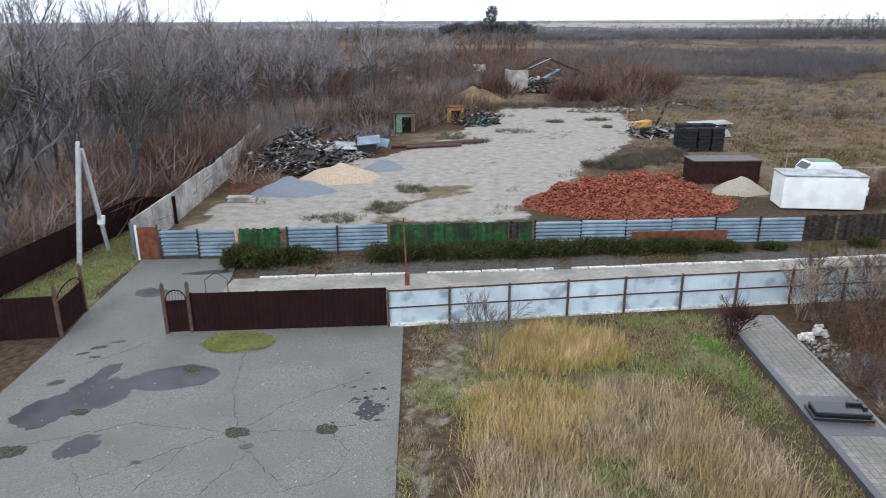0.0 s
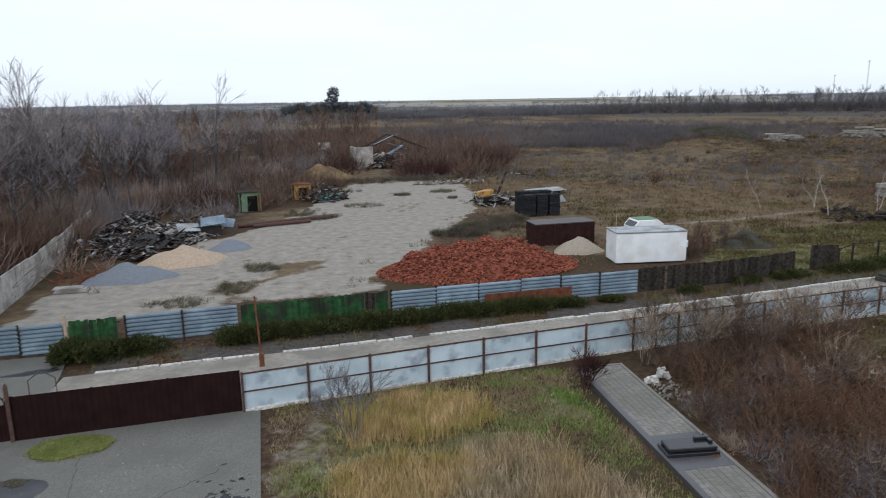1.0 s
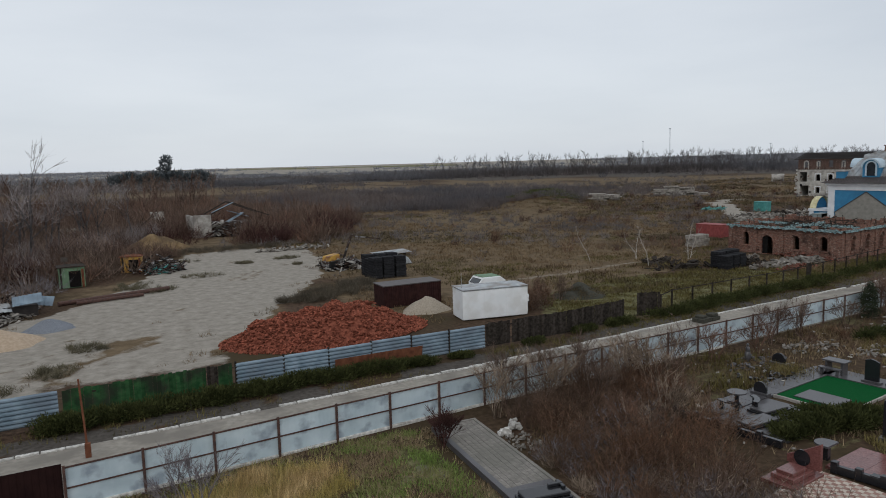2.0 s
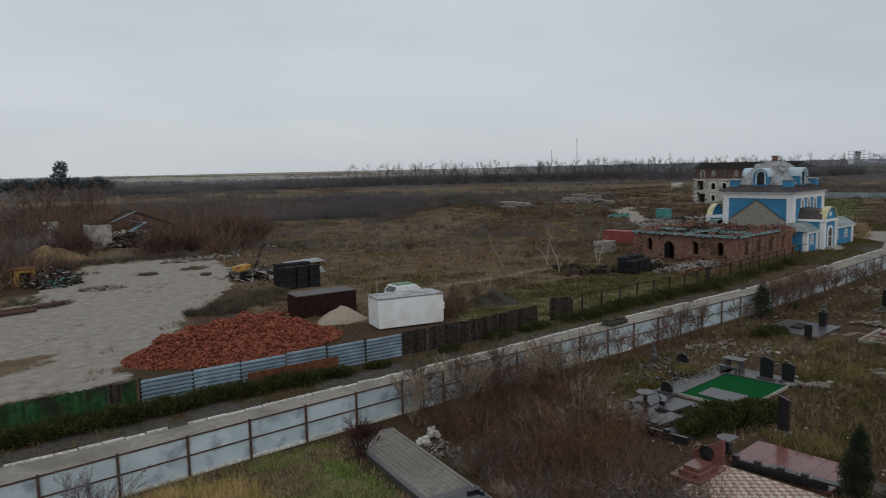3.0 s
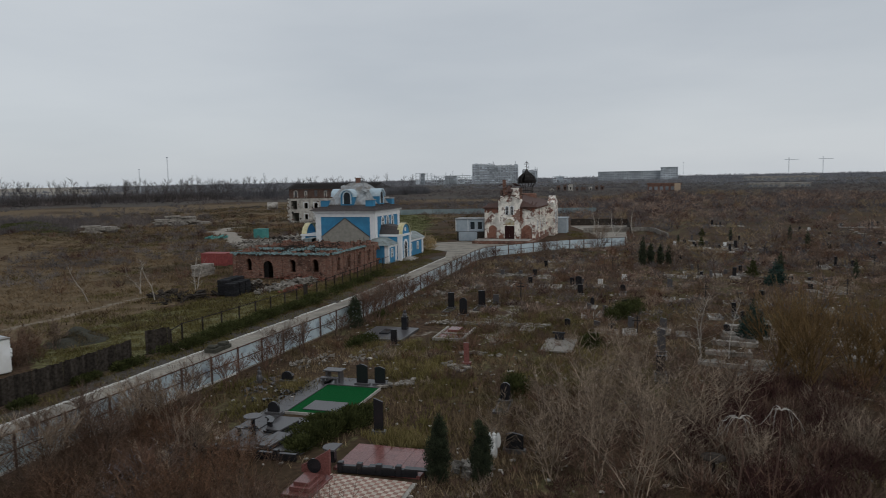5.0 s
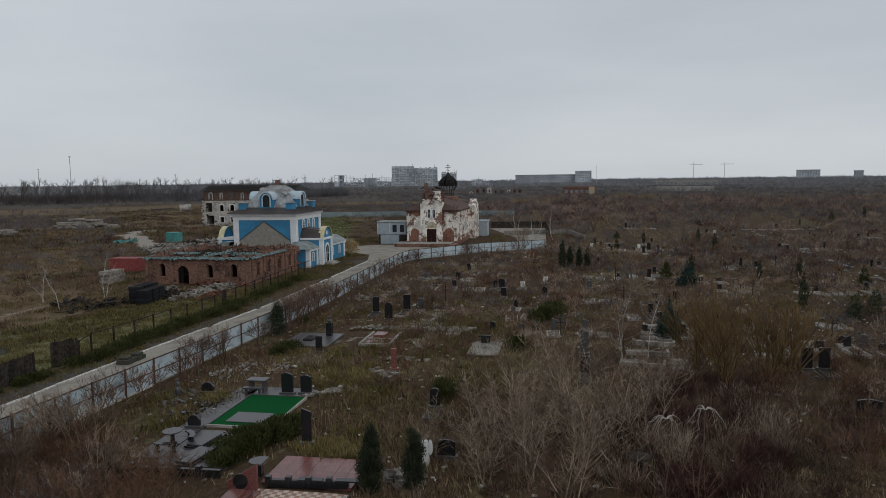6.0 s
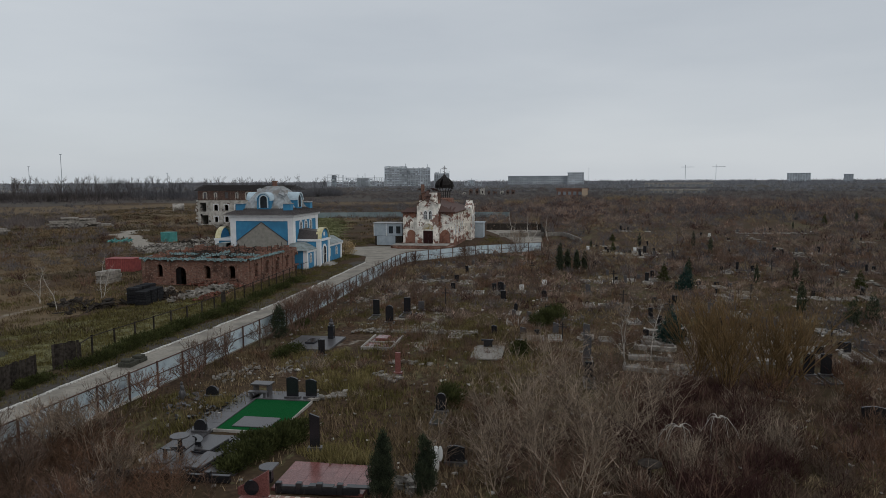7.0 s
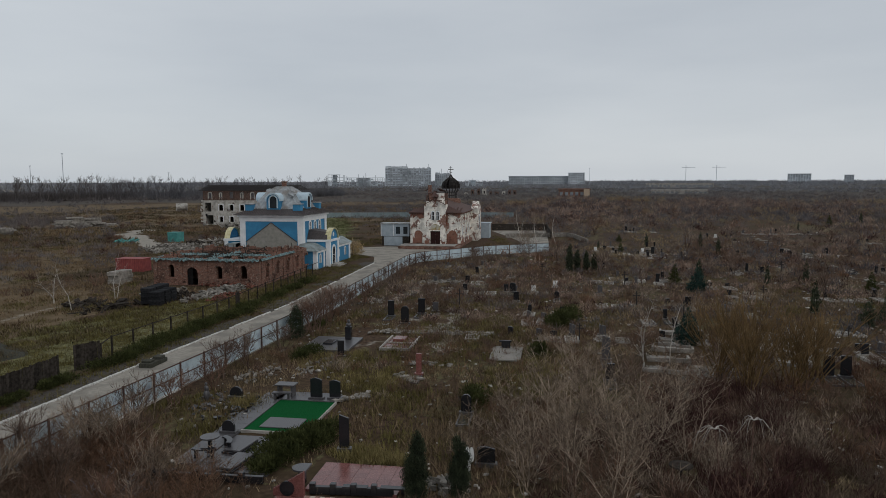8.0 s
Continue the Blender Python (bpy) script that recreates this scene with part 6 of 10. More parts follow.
for sel, mt, lb in ((pale, "grey_twig", "grey"), (~pale, "edge_twig", "brown")):
    scatter("near_wood_trunks", stout, p[sel], h[sel], "grey_bark", f"dark {lb} trunks and limbs of the wood beside the lot", "wood")
    scatter("near_wood", fine, p[sel], h[sel], mt, f"fine {lb} leafless twigs of the wood beside the lot", "wood")
p, g = sow(560, (-200, 60, 120, 420), lambda x, y: wood_edge(x, y) * (0.4 + 0.9 * soft_noise(x, y, 25)), 12)
scatter("far_wood", far_trees, p, g.uniform(0.7, 1.2, len(p)), "twig", "leafless trees of the wood behind the lot", "wood")
under = [spray(40 + s, 3.4, 120, 0.044, 0.55, 0.62, 0.42) for s in range(6)]
RIM = [(-22, 57), (-15.5, 58), (-13, 70), (-6, 82), (0, 96), (4, 113), (12, 118), (26, 112), (30, 118), (44, 150), (20, 190), (-20, 240), (-110, 240), (-80, 20), (-24.8, 20), (-24.5, 45), (-22.5, 46)]
SLABS = [(-20.1, 38.2), (-20.6, 46), (-21.5, 57.5)]


def tip_free(x, y):
    """Clear of the scrap tip and of the ground before the two huts."""
    return ~((np.hypot((x + 16.0) / 5.0, (y - 71) / 13) < 1) | (near_line([(-8.3, 87), (-6.8, 74)], x, y) < 2.2) | (near_line([(-2.4, 96), (-2.0, 84)], x, y) < 2.2) | (near_line([(10, 134), (8, 116)], x, y) < 5.0) | (np.hypot((x - 0.9) / 7.0, (y - 118.5) / 8.0) < 1))


p, g = sow(6600, (-110, 44, 20, 240), lambda x, y: inside(RIM, x, y) * (0.35 + 0.65 * (x > -60) * (y < 150)) * (near_line(SLABS, x, y) > 1.3) * np.maximum(tip_free(x, y), 0.13 * (y > 62)), 13)
h = g.uniform(0.6, 1.5, len(p)) * (1 + 0.15 * (p[:, 1] > 110)) * (1 + 0.45 * (p[:, 0] < -23) * (p[:, 0] > -48))
back = p[:, 1] > 88
toned("undergrowth", under, p[back], h[back] * 1.2, rough_noise(p[back, 0], p[back, 1], 13) + g.normal(0, 0.08, back.sum()),
      ((0.54, "twig", "tangled grey-brown undergrowth behind the lot"), (0.66, "red_twig", "tangled brown undergrowth behind the lot"), (9, "maroon_twig", "tangled maroon undergrowth behind the lot")), "undergrowth")
p, h = p[~back], h[~back]
toned("undergrowth", under, p, h, rough_noise(p[:, 0], p[:, 1], 13) + g.normal(0, 0.05, len(p)),
      ((0.4, "grey_twig", "tangled grey undergrowth of the wood"), (0.52, "edge_twig", "tangled grey-brown undergrowth of the wood"), (0.63, "edge_rust", "tangled dull brown undergrowth of the wood"), (9, "red_twig", "tangled reddish undergrowth of the wood")), "undergrowth")
back_brush = [spray(620 + s, 6.0, 110, 0.08, 0.4, 0.72, 0.45) for s in range(5)]
p, g = sow(1500, (-70, 46, 140, 260), lambda x, y: (wood_edge(x, y) | inside([(9, 158), (44, 150), (40, 200), (16, 220)], x, y)) * tip_free(x, y), 615)
toned("back_brush", back_brush, p, g.uniform(0.5, 1.15, len(p)), rough_noise(p[:, 0], p[:, 1], 16) + g.normal(0, 0.08, len(p)),
      ((0.62, "twig", "tall dense brown brush behind the wrecked shed"), (9, "red_twig", "tall dense reddish brush behind the wrecked shed")), "brush")
EDGE = [(-28.5, 24), (-28.0, 38), (-24.8, 48), (-23.4, 58), (-24.4, 70), (-23.5, 84), (-19, 96), (-12, 106), (-4, 118), (0, 132)]
thick_edge = [spray(600 + s, 5.2, 260, 0.034, 0.4, 0.74, 0.42) for s in range(6)]
p, g = sow(5200, (-48, 6, 24, 140), lambda x, y: (near_line(EDGE, x, y) < 10) * (wood_edge(x, y) | ((near_line(EDGE, x, y) < 1.8) & (y > 50))) * (x < -25.5 + 2.0 * (y > 46) + 30 * (y > 56)) * tip_free(x, y) * (near_line(SLABS, x, y) > 1.5) * np.clip(1.05 - near_line(EDGE, x, y) / 11, 0, 1) * (rough_noise(x, y, 6) > 0.36), 613)
h = g.uniform(0.45, 1.05, len(p)) * (0.75 + 0.5 * rough_noise(p[:, 0], p[:, 1], 9))
toned("wood_edge", thick_edge, p, h, rough_noise(p[:, 0], p[:, 1], 12) + g.normal(0, 0.06, len(p)),
      ((0.52, "edge_twig", "dense warm grey brush at the edge of the wood"), (0.62, "edge_rust", "dense rusty brush at the edge of the wood"), (9, "twig", "dense brown brush at the edge of the wood")), "brush")
p, g = sow(190, (-18, 30, 84, 132), lambda x, y: (near_line([(-14, 90), (-8, 96), (-1, 107), (5, 117), (14, 122), (26, 121)], x, y) < 4.5) * tip_free(x, y), 33)
dim = p[:, 0] > 4
scatter("maroon_bush", under[::-1], p[~dim], g.uniform(0.5, 0.9, (~dim).sum()), "red_twig", "dull brown bushes behind the huts of the lot", "bush")
scatter("brown_bush", under, p[dim], g.uniform(0.5, 1.0, dim.sum()), "twig", "grey-brown bushes before the wrecked shed", "bush")

# scrub over the fields, thicker in belts
clump = [spray(60 + s, 2.0, 34, 0.09, 0.7, 0.6, 0.45) for s in range(6)]
FALLOW = [(112, 66), (135, 75), (215, 118), (232, 140), (190, 130), (118, 84)]


def scrub_belt(x, y):
    d = np.hypot(x, y)
    b = rough_noise(x * 0.6 + 11, y * 0.6, 30)
    belt = np.clip((b - 0.5) * 7, 0.03, 1.0)
    belt = np.where((d > 185) & (d < 290) & (y > 1.05 * x), np.maximum(belt, 0.9), belt)
    belt = np.where((d > 185) & (y < 2.0 * x) & (y > 0.75 * x), 0.3 * belt, belt)
    return open_ground(x, y) * (y > 50 + 0.12 * x) * ~wood_edge(x, y) * belt * (d > 78) * ~inside(FALLOW, x, y)


p, g = sow(8500, (10, 330, 55, 330), scrub_belt, 14)
big = np.where((np.hypot(p[:, 0], p[:, 1]) > 185) & (p[:, 1] > 1.05 * p[:, 0]), 1.5, 1.0)
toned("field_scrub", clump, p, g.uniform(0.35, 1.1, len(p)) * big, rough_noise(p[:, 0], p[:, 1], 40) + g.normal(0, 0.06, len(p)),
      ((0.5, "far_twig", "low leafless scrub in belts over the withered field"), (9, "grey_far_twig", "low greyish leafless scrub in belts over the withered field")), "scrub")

# two dense belts: thorn scrub at the end of the field, and a tall thicket behind it
g = np.random.default_rng(401)
az, d = radians(1) * g.uniform(9, 44, 4600), np.sqrt(g.uniform(172 ** 2, 292 ** 2, 4600))
bx, by = d * np.sin(az), d * np.cos(az)
rim = 174 + 26 * (rough_noise(bx, by, 18) - 0.3) + 55 * np.clip((az - radians(27)) / radians(10), 0, 1)
ok = (d > rim) & (g.random(4600) < np.clip(0.95 - (az - radians(27)) * 3.6, 0.12, 0.95) * np.clip((rough_noise(bx + 40, by, 24) - 0.25) * 5, 0.25, 1)) & ~wood_edge(bx, by)
thorn = [spray(500 + k, 3.9, 52, 0.085, 0.5, 0.72, 0.5) for k in range(6)]
p = np.stack([bx, by, np.zeros(4600)], -1)[ok]
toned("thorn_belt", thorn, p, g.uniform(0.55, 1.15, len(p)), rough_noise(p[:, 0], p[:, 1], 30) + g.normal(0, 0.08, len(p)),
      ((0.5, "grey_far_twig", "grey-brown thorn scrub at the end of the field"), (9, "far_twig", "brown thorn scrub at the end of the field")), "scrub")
p, g = sow(420, (40, 200, 75, 215), lambda x, y: open_ground(x, y) * (y > 0.75 * x) * (y < 2.4 * x) * np.clip((rough_noise(x + 15, y, 16) - 0.42) * 5, 0.05, 1), 437)
toned("field_bush", [spray(560 + k, 2.3, 70, 0.05, 0.55, 0.65, 0.5) for k in range(5)], p, g.uniform(0.5, 1.3, len(p)), g.uniform(0, 1, len(p)), ((0.45, "maroon_twig", "dark maroon bush standing in the field"), (0.75, "red_twig", "brown bush standing in the field"), (9, "rust_twig", "rust-brown bush standing in the field")), "bush")
BELT = [(20, 470), (90, 482), (200, 490), (280, 462), (357, 434), (410, 385), (470, 330), (540, 300)]
s = g.uniform(0, 1, 3600)
seg = np.clip((s * 7).astype(int), 0, 6)
f = s * 7 - seg
line = np.array(BELT, float)
q = line[seg] * (1 - f)[:, None] + line[seg + 1] * f[:, None]
q = q * (1 + (g.random(3600) ** 1.6 * 0.16 + 0.012 * np.sin(s * 40)))[:, None]
tall_belt = [spray(520 + k, 9.5, 46, 0.2, 0.4, 0.75, 0.5) for k in range(6)]
p = np.concatenate([q, np.zeros((3600, 1))], 1)
scatter("thicket_belt", tall_belt, p, g.uniform(0.5, 1.1, 3600) * np.where(q[:, 0] < 150, 0.62, 1.0), "belt_twig", "dense thicket across the plain, greyed by haze tint", "thicket")

# scrub of the eastern plain
g = np.random.default_rng(431)
az, d = g.uniform(0.95, 2.05, 9000), 250 * np.exp(g.uniform(0, 1.5, 9000))
p = np.stack([d * np.sin(az), d * np.cos(az), np.zeros(9000)], -1)
ok = (rough_noise(p[:, 0] * 0.5, p[:, 1] * 0.5, 22) > 0.36) & (np.hypot(p[:, 0] - 177, p[:, 1] - 150) > 40) & ~inside(FALLOW, p[:, 0], p[:, 1])
p, d = p[ok], d[ok]
plain_bush = [spray(540 + k, 2.9, 28, 0.18, 0.75, 0.5, 0.3) for k in range(6)]
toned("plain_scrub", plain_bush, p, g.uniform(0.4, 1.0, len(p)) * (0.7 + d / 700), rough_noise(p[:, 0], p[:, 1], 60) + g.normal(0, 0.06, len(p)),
      ((0.45, "far_twig", "dull brown scrub of the eastern plain"), (0.58, "grey_far_twig", "grey scrub of the eastern plain"), (9, "belt_twig", "scrub of the eastern plain, greyed by haze tint")), "scrub")

# thickets out to the horizon: scattered patches, and hedgerows across the plain
belt = [spray(80 + s, 6.6, 20, 0.62, 0.95, 0.55, 0.34) for s in range(6)]
g = np.random.default_rng(15)
ang, dist = g.uniform(-0.75, 2.25, 12000), 300 * np.exp(g.uniform(0, 2.2, 12000))
bx, by = dist * np.sin(ang), dist * np.cos(ang)
likely = np.where(ang < 0.03, 0.95, np.clip((rough_noise(bx * 0.35, by * 0.35, 42) - 0.4) * 6, 0.08, 0.9))
likely = np.where((ang > 0.95) & (dist < 900), likely * 0.5, likely)
likely = np.where((ang < 0.95) & (dist > 430) & (dist < 640), 1.0, likely)  # the dark belt across the field
likely = np.where((ang < 0.62) & (ang > 0.03) & (dist > 1150), likely * 0.12, np.where((ang < 0.62) & (dist > 640), 0.7, likely))  # open fields under the horizon
likely = np.where((ang > 0.3) & (ang < 1.0) & (dist < 480), 0.05, likely)
ok = (g.random(12000) < likely) & ~wood_edge(bx, by) & (np.hypot(bx - 177, by - 150) > 45)
places = [np.stack([bx, by], -1)[ok]]
for d0, a0, a1 in ((540, -0.6, 0.95), (600, -0.6, 0.95), (680, 0.0, 0.7), (780, 0.0, 0.7), (640, 0.55, 2.25), (560, -0.75, 0.06), (700, -0.75, 0.06), (900, -0.75, 0.06), (1200, -0.75, 0.1), (1600, -0.75, 0.08), (2100, -0.75, 0.12), (800, 0.6, 2.25), (1000, 0.5, 2.25), (1250, 0.62, 2.25), (1600, 0.3, 2.25), (2000, 0.65, 2.25), (2350, 0.62, 2.25), (2800, 0.6, 2.25), (3300, 0.6, 2.25), (2800, -0.75, 0.0)):
    n = int((a1 - a0) * 300 * (d0 / 500) ** 0.45)
    aa = g.uniform(a0, a1, n)
    dd = d0 * (1 + 0.09 * np.sin(aa * 3.1 + d0) + g.normal(0, 0.018, n))
    q = np.stack([dd * np.sin(aa), dd * np.cos(aa)], -1)
    gap = rough_noise(q[:, 0] * 0.3 + d0, q[:, 1] * 0.3, 30) > 0.34
    places.append(q[gap & ~wood_edge(q[:, 0], q[:, 1]) & (np.hypot(q[:, 0] - 177, q[:, 1] - 150) > 45)])
p = np.concatenate(places)
p = np.concatenate([p, np.full((len(p), 1), -0.1)], 1)
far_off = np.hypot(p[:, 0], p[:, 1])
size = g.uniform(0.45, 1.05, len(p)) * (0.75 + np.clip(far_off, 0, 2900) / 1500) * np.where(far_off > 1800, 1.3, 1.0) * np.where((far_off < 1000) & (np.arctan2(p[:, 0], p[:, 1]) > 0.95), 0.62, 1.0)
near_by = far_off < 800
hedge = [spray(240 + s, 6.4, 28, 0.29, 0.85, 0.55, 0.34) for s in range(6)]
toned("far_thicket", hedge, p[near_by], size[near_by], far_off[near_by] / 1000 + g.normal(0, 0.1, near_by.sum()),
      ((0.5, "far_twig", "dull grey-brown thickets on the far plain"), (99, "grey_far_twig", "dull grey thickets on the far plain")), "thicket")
# from 800 m on, haze is painted into the thicket colour
scatter("far_thicket", belt, p[~near_by], size[~near_by], "haze_twig", "thickets far off towards the horizon, slate grey with haze tint", "thicket")
tall = [fringe(bare_tree(100 + s, 22, 3, 3, 0.36, 0.34, thin=0.1), s, 5, 4.5, 0.13, 0.45) for s in range(5)]
g = np.random.default_rng(16)
s = g.uniform(0, 1, 420) ** 0.75
p = np.stack([205 + 320 * s + g.normal(0, 14, 420), 520 - 185 * s + g.normal(0, 14, 420), np.zeros(420)], -1)
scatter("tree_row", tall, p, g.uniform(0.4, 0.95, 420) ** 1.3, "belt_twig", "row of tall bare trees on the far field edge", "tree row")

# brush among the graves
low = [spray(120 + s, 0.95, 40, 0.03, 0.6, 0.6, 0.55) for s in range(7)]
mid = [sapling(140 + s, 2.4, 9, 3, 2, 4, 0.013, 0.5, 0.3) for s in range(6)]
dome = [spray(160 + s, 1.9, 130, 0.03, 0.6, 0.55, 0.45) for s in range(6)]
THICK = [(14.7, 13), (14.7, 29.0), (19.5, 31.0), (27, 32.5), (27.0, 28.0), (23.6, 26.2), (24.6, 20.5), (21.0, 20.2), (20.4, 14)]
BRUSH_TONES = ((0.4, "pale_twig", "pale grey leafless brush beside the graves"), (0.5, "twig", "grey-brown leafless brush beside the graves"), (0.58, "red_twig", "dull brown leafless brush beside the graves"), (9, "rust_twig", "rust-brown leafless brush beside the graves"))


FAR_TONES = ((0.33, "tan_grass", "tan withered weeds among the far graves"), (0.44, "grey_far_twig", "pale grey brush among the far graves"), (0.51, "red_twig", "brown brush among the far graves"), (0.6, "far_twig", "dull brush among the far graves"), (0.66, "maroon_twig", "dark maroon brush among the far graves"), (9, "edge_rust", "rust-grey brush among the far graves"))


def rag(x, y):
    return x + (rough_noise(x, y, 1.6) - 0.5) * 1.8, y + (rough_noise(y, x, 1.6) - 0.5) * 1.8


TRAIL = [(94, -21), (99.4, -19.6), (117, -17.3), (144, -13), (172, -9), (200, -6)]
AISLES = [[(49, 2.4), (69, 2.6), (69, 5.2), (49, 6.2)], [(53, -3.2), (70, -5.2), (72, -9.8), (55, -7.2)]]


def graves(x, y):
    clear = (near_line(TRAIL, x, y) > 1.6) * ~inside(AISLES[0], x, y) * ~inside(AISLES[1], x, y)
    return open_ground(x, y) * np.where(clear, 1.0, 0.12) * (y < np.interp(x, [p[0] for p in FENCE] + [400], [p[1] for p in FENCE] + [60]))


p, g = sow(640, (14, 30, 12, 33), lambda x, y: inside(THICK, x, y) * (0.5 + 0.5 * (x > 15.6)) * ~inside([(14.4, 24.8), (14.4, 28.8), (16.4, 28.8), (16.0, 24.8)], x, y), 17)
toned("bramble_thicket", mid, p, g.uniform(0.45, 1.05, len(p)), rough_noise(p[:, 0], p[:, 1], 4) + g.normal(0.04, 0.12, len(p)), ((0.33, "grey_twig", "grey leafless brush between path and graves"),) + BRUSH_TONES, "brush")
p, g = sow(62, (15, 26, 24, 31.5), lambda x, y: inside(THICK, x, y) * (near_line([(16.5, 29.5), (19.5, 29.8), (23.5, 30.3)], x, y) < 2.2), 171)
toned("tall_bramble", mid, p, g.uniform(0.8, 1.3, len(p)), g.uniform(0.4, 0.95, len(p)), ((0.45, "twig", "tall grey-brown leafless bushes below the fence"), (0.65, "red_twig", "tall brown leafless bushes below the fence"), (9, "rust_twig", "tall rust-brown leafless bushes below the fence")), "brush")
p, g = sow(150, (14.5, 18.5, 9, 25), lambda x, y: x > 14.9, 52)
toned("path_brush", dome, p, g.uniform(0.35, 0.8, len(p)), g.uniform(0.3, 0.56, len(p)), ((0.4, "grey_twig", "grey leafless brush along the paved path"), (0.48, "pale_twig", "pale leafless brush along the paved path"), (9, "red_twig", "brown leafless brush along the paved path")), "brush")
p, g = sow(210, (20, 60, -14, 14), lambda x, y: graves(x, y) * ~((x < 29) & (y > 10)) * ((y < 8) * 0.9 + 0.1) * (0.3 + 0.7 * (y > 2.2 - 0.22 * (x - 27))), 18)
toned("grave_brush", mid, p, g.uniform(0.4, 1.1, len(p)), rough_noise(p[:, 0], p[:, 1], 6), BRUSH_TONES, "brush")
MAROON = [(28.5, 4.2), (45, 4.5), (49, 0), (40, -4.2), (28.5, -2.6)]
p, g = sow(560, (28, 50, -5, 5), lambda x, y: inside(MAROON, *rag(x, y)) * (0.55 + 0.45 * (rough_noise(x, y, 5) > 0.42)), 28)
q, g2 = sow(900, (21, 41, -3, 14), lambda x, y: graves(x, y) * ~inside(PLOTS[1], x, y) * ~inside([(24, 11.5), (31, 11), (31, 16), (24, 16)], x, y), 281)
toned("low_brush", low, q, g2.uniform(0.35, 0.9, len(q)), g2.uniform(0, 1, len(q)), ((0.3, "pale_twig", "pale dry stalks under the bare trees"), (0.6, "red_twig", "brown low brush under the bare trees"), (9, "maroon_twig", "dark maroon low brush under the bare trees")), "brush")
toned("maroon_brush", dome, p, g.uniform(0.45, 1.15, len(p)), rough_noise(p[:, 0], p[:, 1], 4) + g.normal(0, 0.14, len(p)), ((0.3, "pale_twig", "pale stalks in the maroon brush"), (0.42, "red_twig", "brown leafless brush amid the maroon brush"), (9, "maroon_twig", "dense dark maroon leafless brush")), "brush")
p, g = sow(260, (28, 60, -22, -2), lambda x, y: ~inside(MAROON, x, y) * (y < -1) * 0.9, 36)
toned("grave_shrub", dome, p, g.uniform(0.4, 1.0, len(p)), g.uniform(0, 1, len(p)), ((0.25, "red_twig", "brown leafless brush beside the graves"), (0.5, "rust_twig", "rust-brown leafless brush beside the graves"), (9, "maroon_twig", "dark maroon leafless brush beside the graves")), "brush")
p, g = sow(2600, (18, 170, -80, 46), lambda x, y: graves(x, y) * np.clip((rough_noise(x + 60, y, 13) - 0.42) * 6, 0.05, 1) * ((x > 36) | (y < 13)), 34)
toned("grave_shrub", dome, p, g.uniform(0.35, 1.15, len(p)), rough_noise(p[:, 0], p[:, 1], 9) + g.normal(0, 0.1, len(p)), BRUSH_TONES, "brush")
p, g = sow(11500, (18, 150, -70, 45), lambda x, y: graves(x, y) * np.clip((rough_noise(x, y, 8) - 0.34) * 5, 0.2, 1) * ((x > 38) | (y < 14)), 19)
h, tone = g.uniform(0.4, 1.3, len(p)), rough_noise(p[:, 0] + 50, p[:, 1], 10) + g.normal(0, 0.1, len(p))
off = p[:, 0] > 62
toned("low_brush", low, p[~off], h[~off], tone[~off], BRUSH_TONES + ((99, "maroon_twig", "dark maroon brush beside the graves"),), "brush")
coarse = [spray(260 + s, 1.2, 30, 0.06, 0.7, 0.45, 0.34) for s in range(6)]
toned("low_brush", coarse, p[off], h[off] * 1.1, tone[off], FAR_TONES, "brush")
p, g = sow(20000, (110, 480, -260, 110), lambda x, y: np.maximum(graves(x, y), (x > 168) & (y < 0.36 * x) & (near_line(TRAIL, x, y) > 2)) * (np.hypot(x - 150, y - 55) > 26) * np.clip((rough_noise(x, y, 22) - 0.36) * 5, 0.2, 1), 20)
bushy = [spray(280 + s, 2.6, 40, 0.095, 0.65, 0.45, 0.28) for s in range(6)]
toned("far_brush", bushy, p, g.uniform(0.3, 1.0, len(p)) ** 1.5 * (1.0 + p[:, 0] / 300), rough_noise(p[:, 0], p[:, 1], 26) + g.normal(0, 0.1, len(p)), FAR_TONES, "scrub")

# grasses
dry = [tuft(s, 0.85, 26, 0.75, 0.009, 0.9) for s in range(7)]
plume = [tuft(90 + s, 1.0, 12, 0.5, 0.02, 0.5) for s in range(5)]
UPPER = [(0.9, 24.0), (0.6, 27.4), (6.4, 28.3), (7.0, 25.6), (4.6, 24.2)]
OCHRE = [(0.3, 18.5), (0.4, 22.6), (4.0, 23.0), (5.6, 21.6), (3.6, 19.2)]
PALE = [(0.2, 10), (0.6, 18.8), (3.6, 19.6), (5.2, 22.6), (8.0, 22.6), (10.0, 19.6), (10.6, 16), (9.6, 10)]


p, g = sow(5200, (-1, 11.5, 11, 29), lambda x, y: (inside(UPPER, *rag(x, y)) | inside(OCHRE, *rag(x, y))) * 0.9, 21)
scatter("ochre_grass", dry, p, g.uniform(0.45, 0.8, len(p)) * (0.6 + 0.8 * rough_noise(p[:, 0], p[:, 1], 1.4)), "ochre_grass", "tall ochre dry grass in the yard", "grass")
p, g = sow(4200, (-1, 11.8, 11, 29), lambda x, y: inside(PALE, *rag(x, y)) * 0.9, 29)
lump = rough_noise(p[:, 0] + 3, p[:, 1], 1.7)
scatter("pale_grass", dry[::-1], p[lump > 0.34], (g.uniform(0.5, 1.0, len(p)) * (0.45 + 1.1 * lump))[lump > 0.34], "straw", "tall feathery pale straw-coloured grass in the yard", "grass")
p, g = sow(900, (-1, 11.8, 11, 29), lambda x, y: inside(PALE, *rag(x, y)) * (rough_noise(x + 3, y, 1.7) > 0.42), 129)
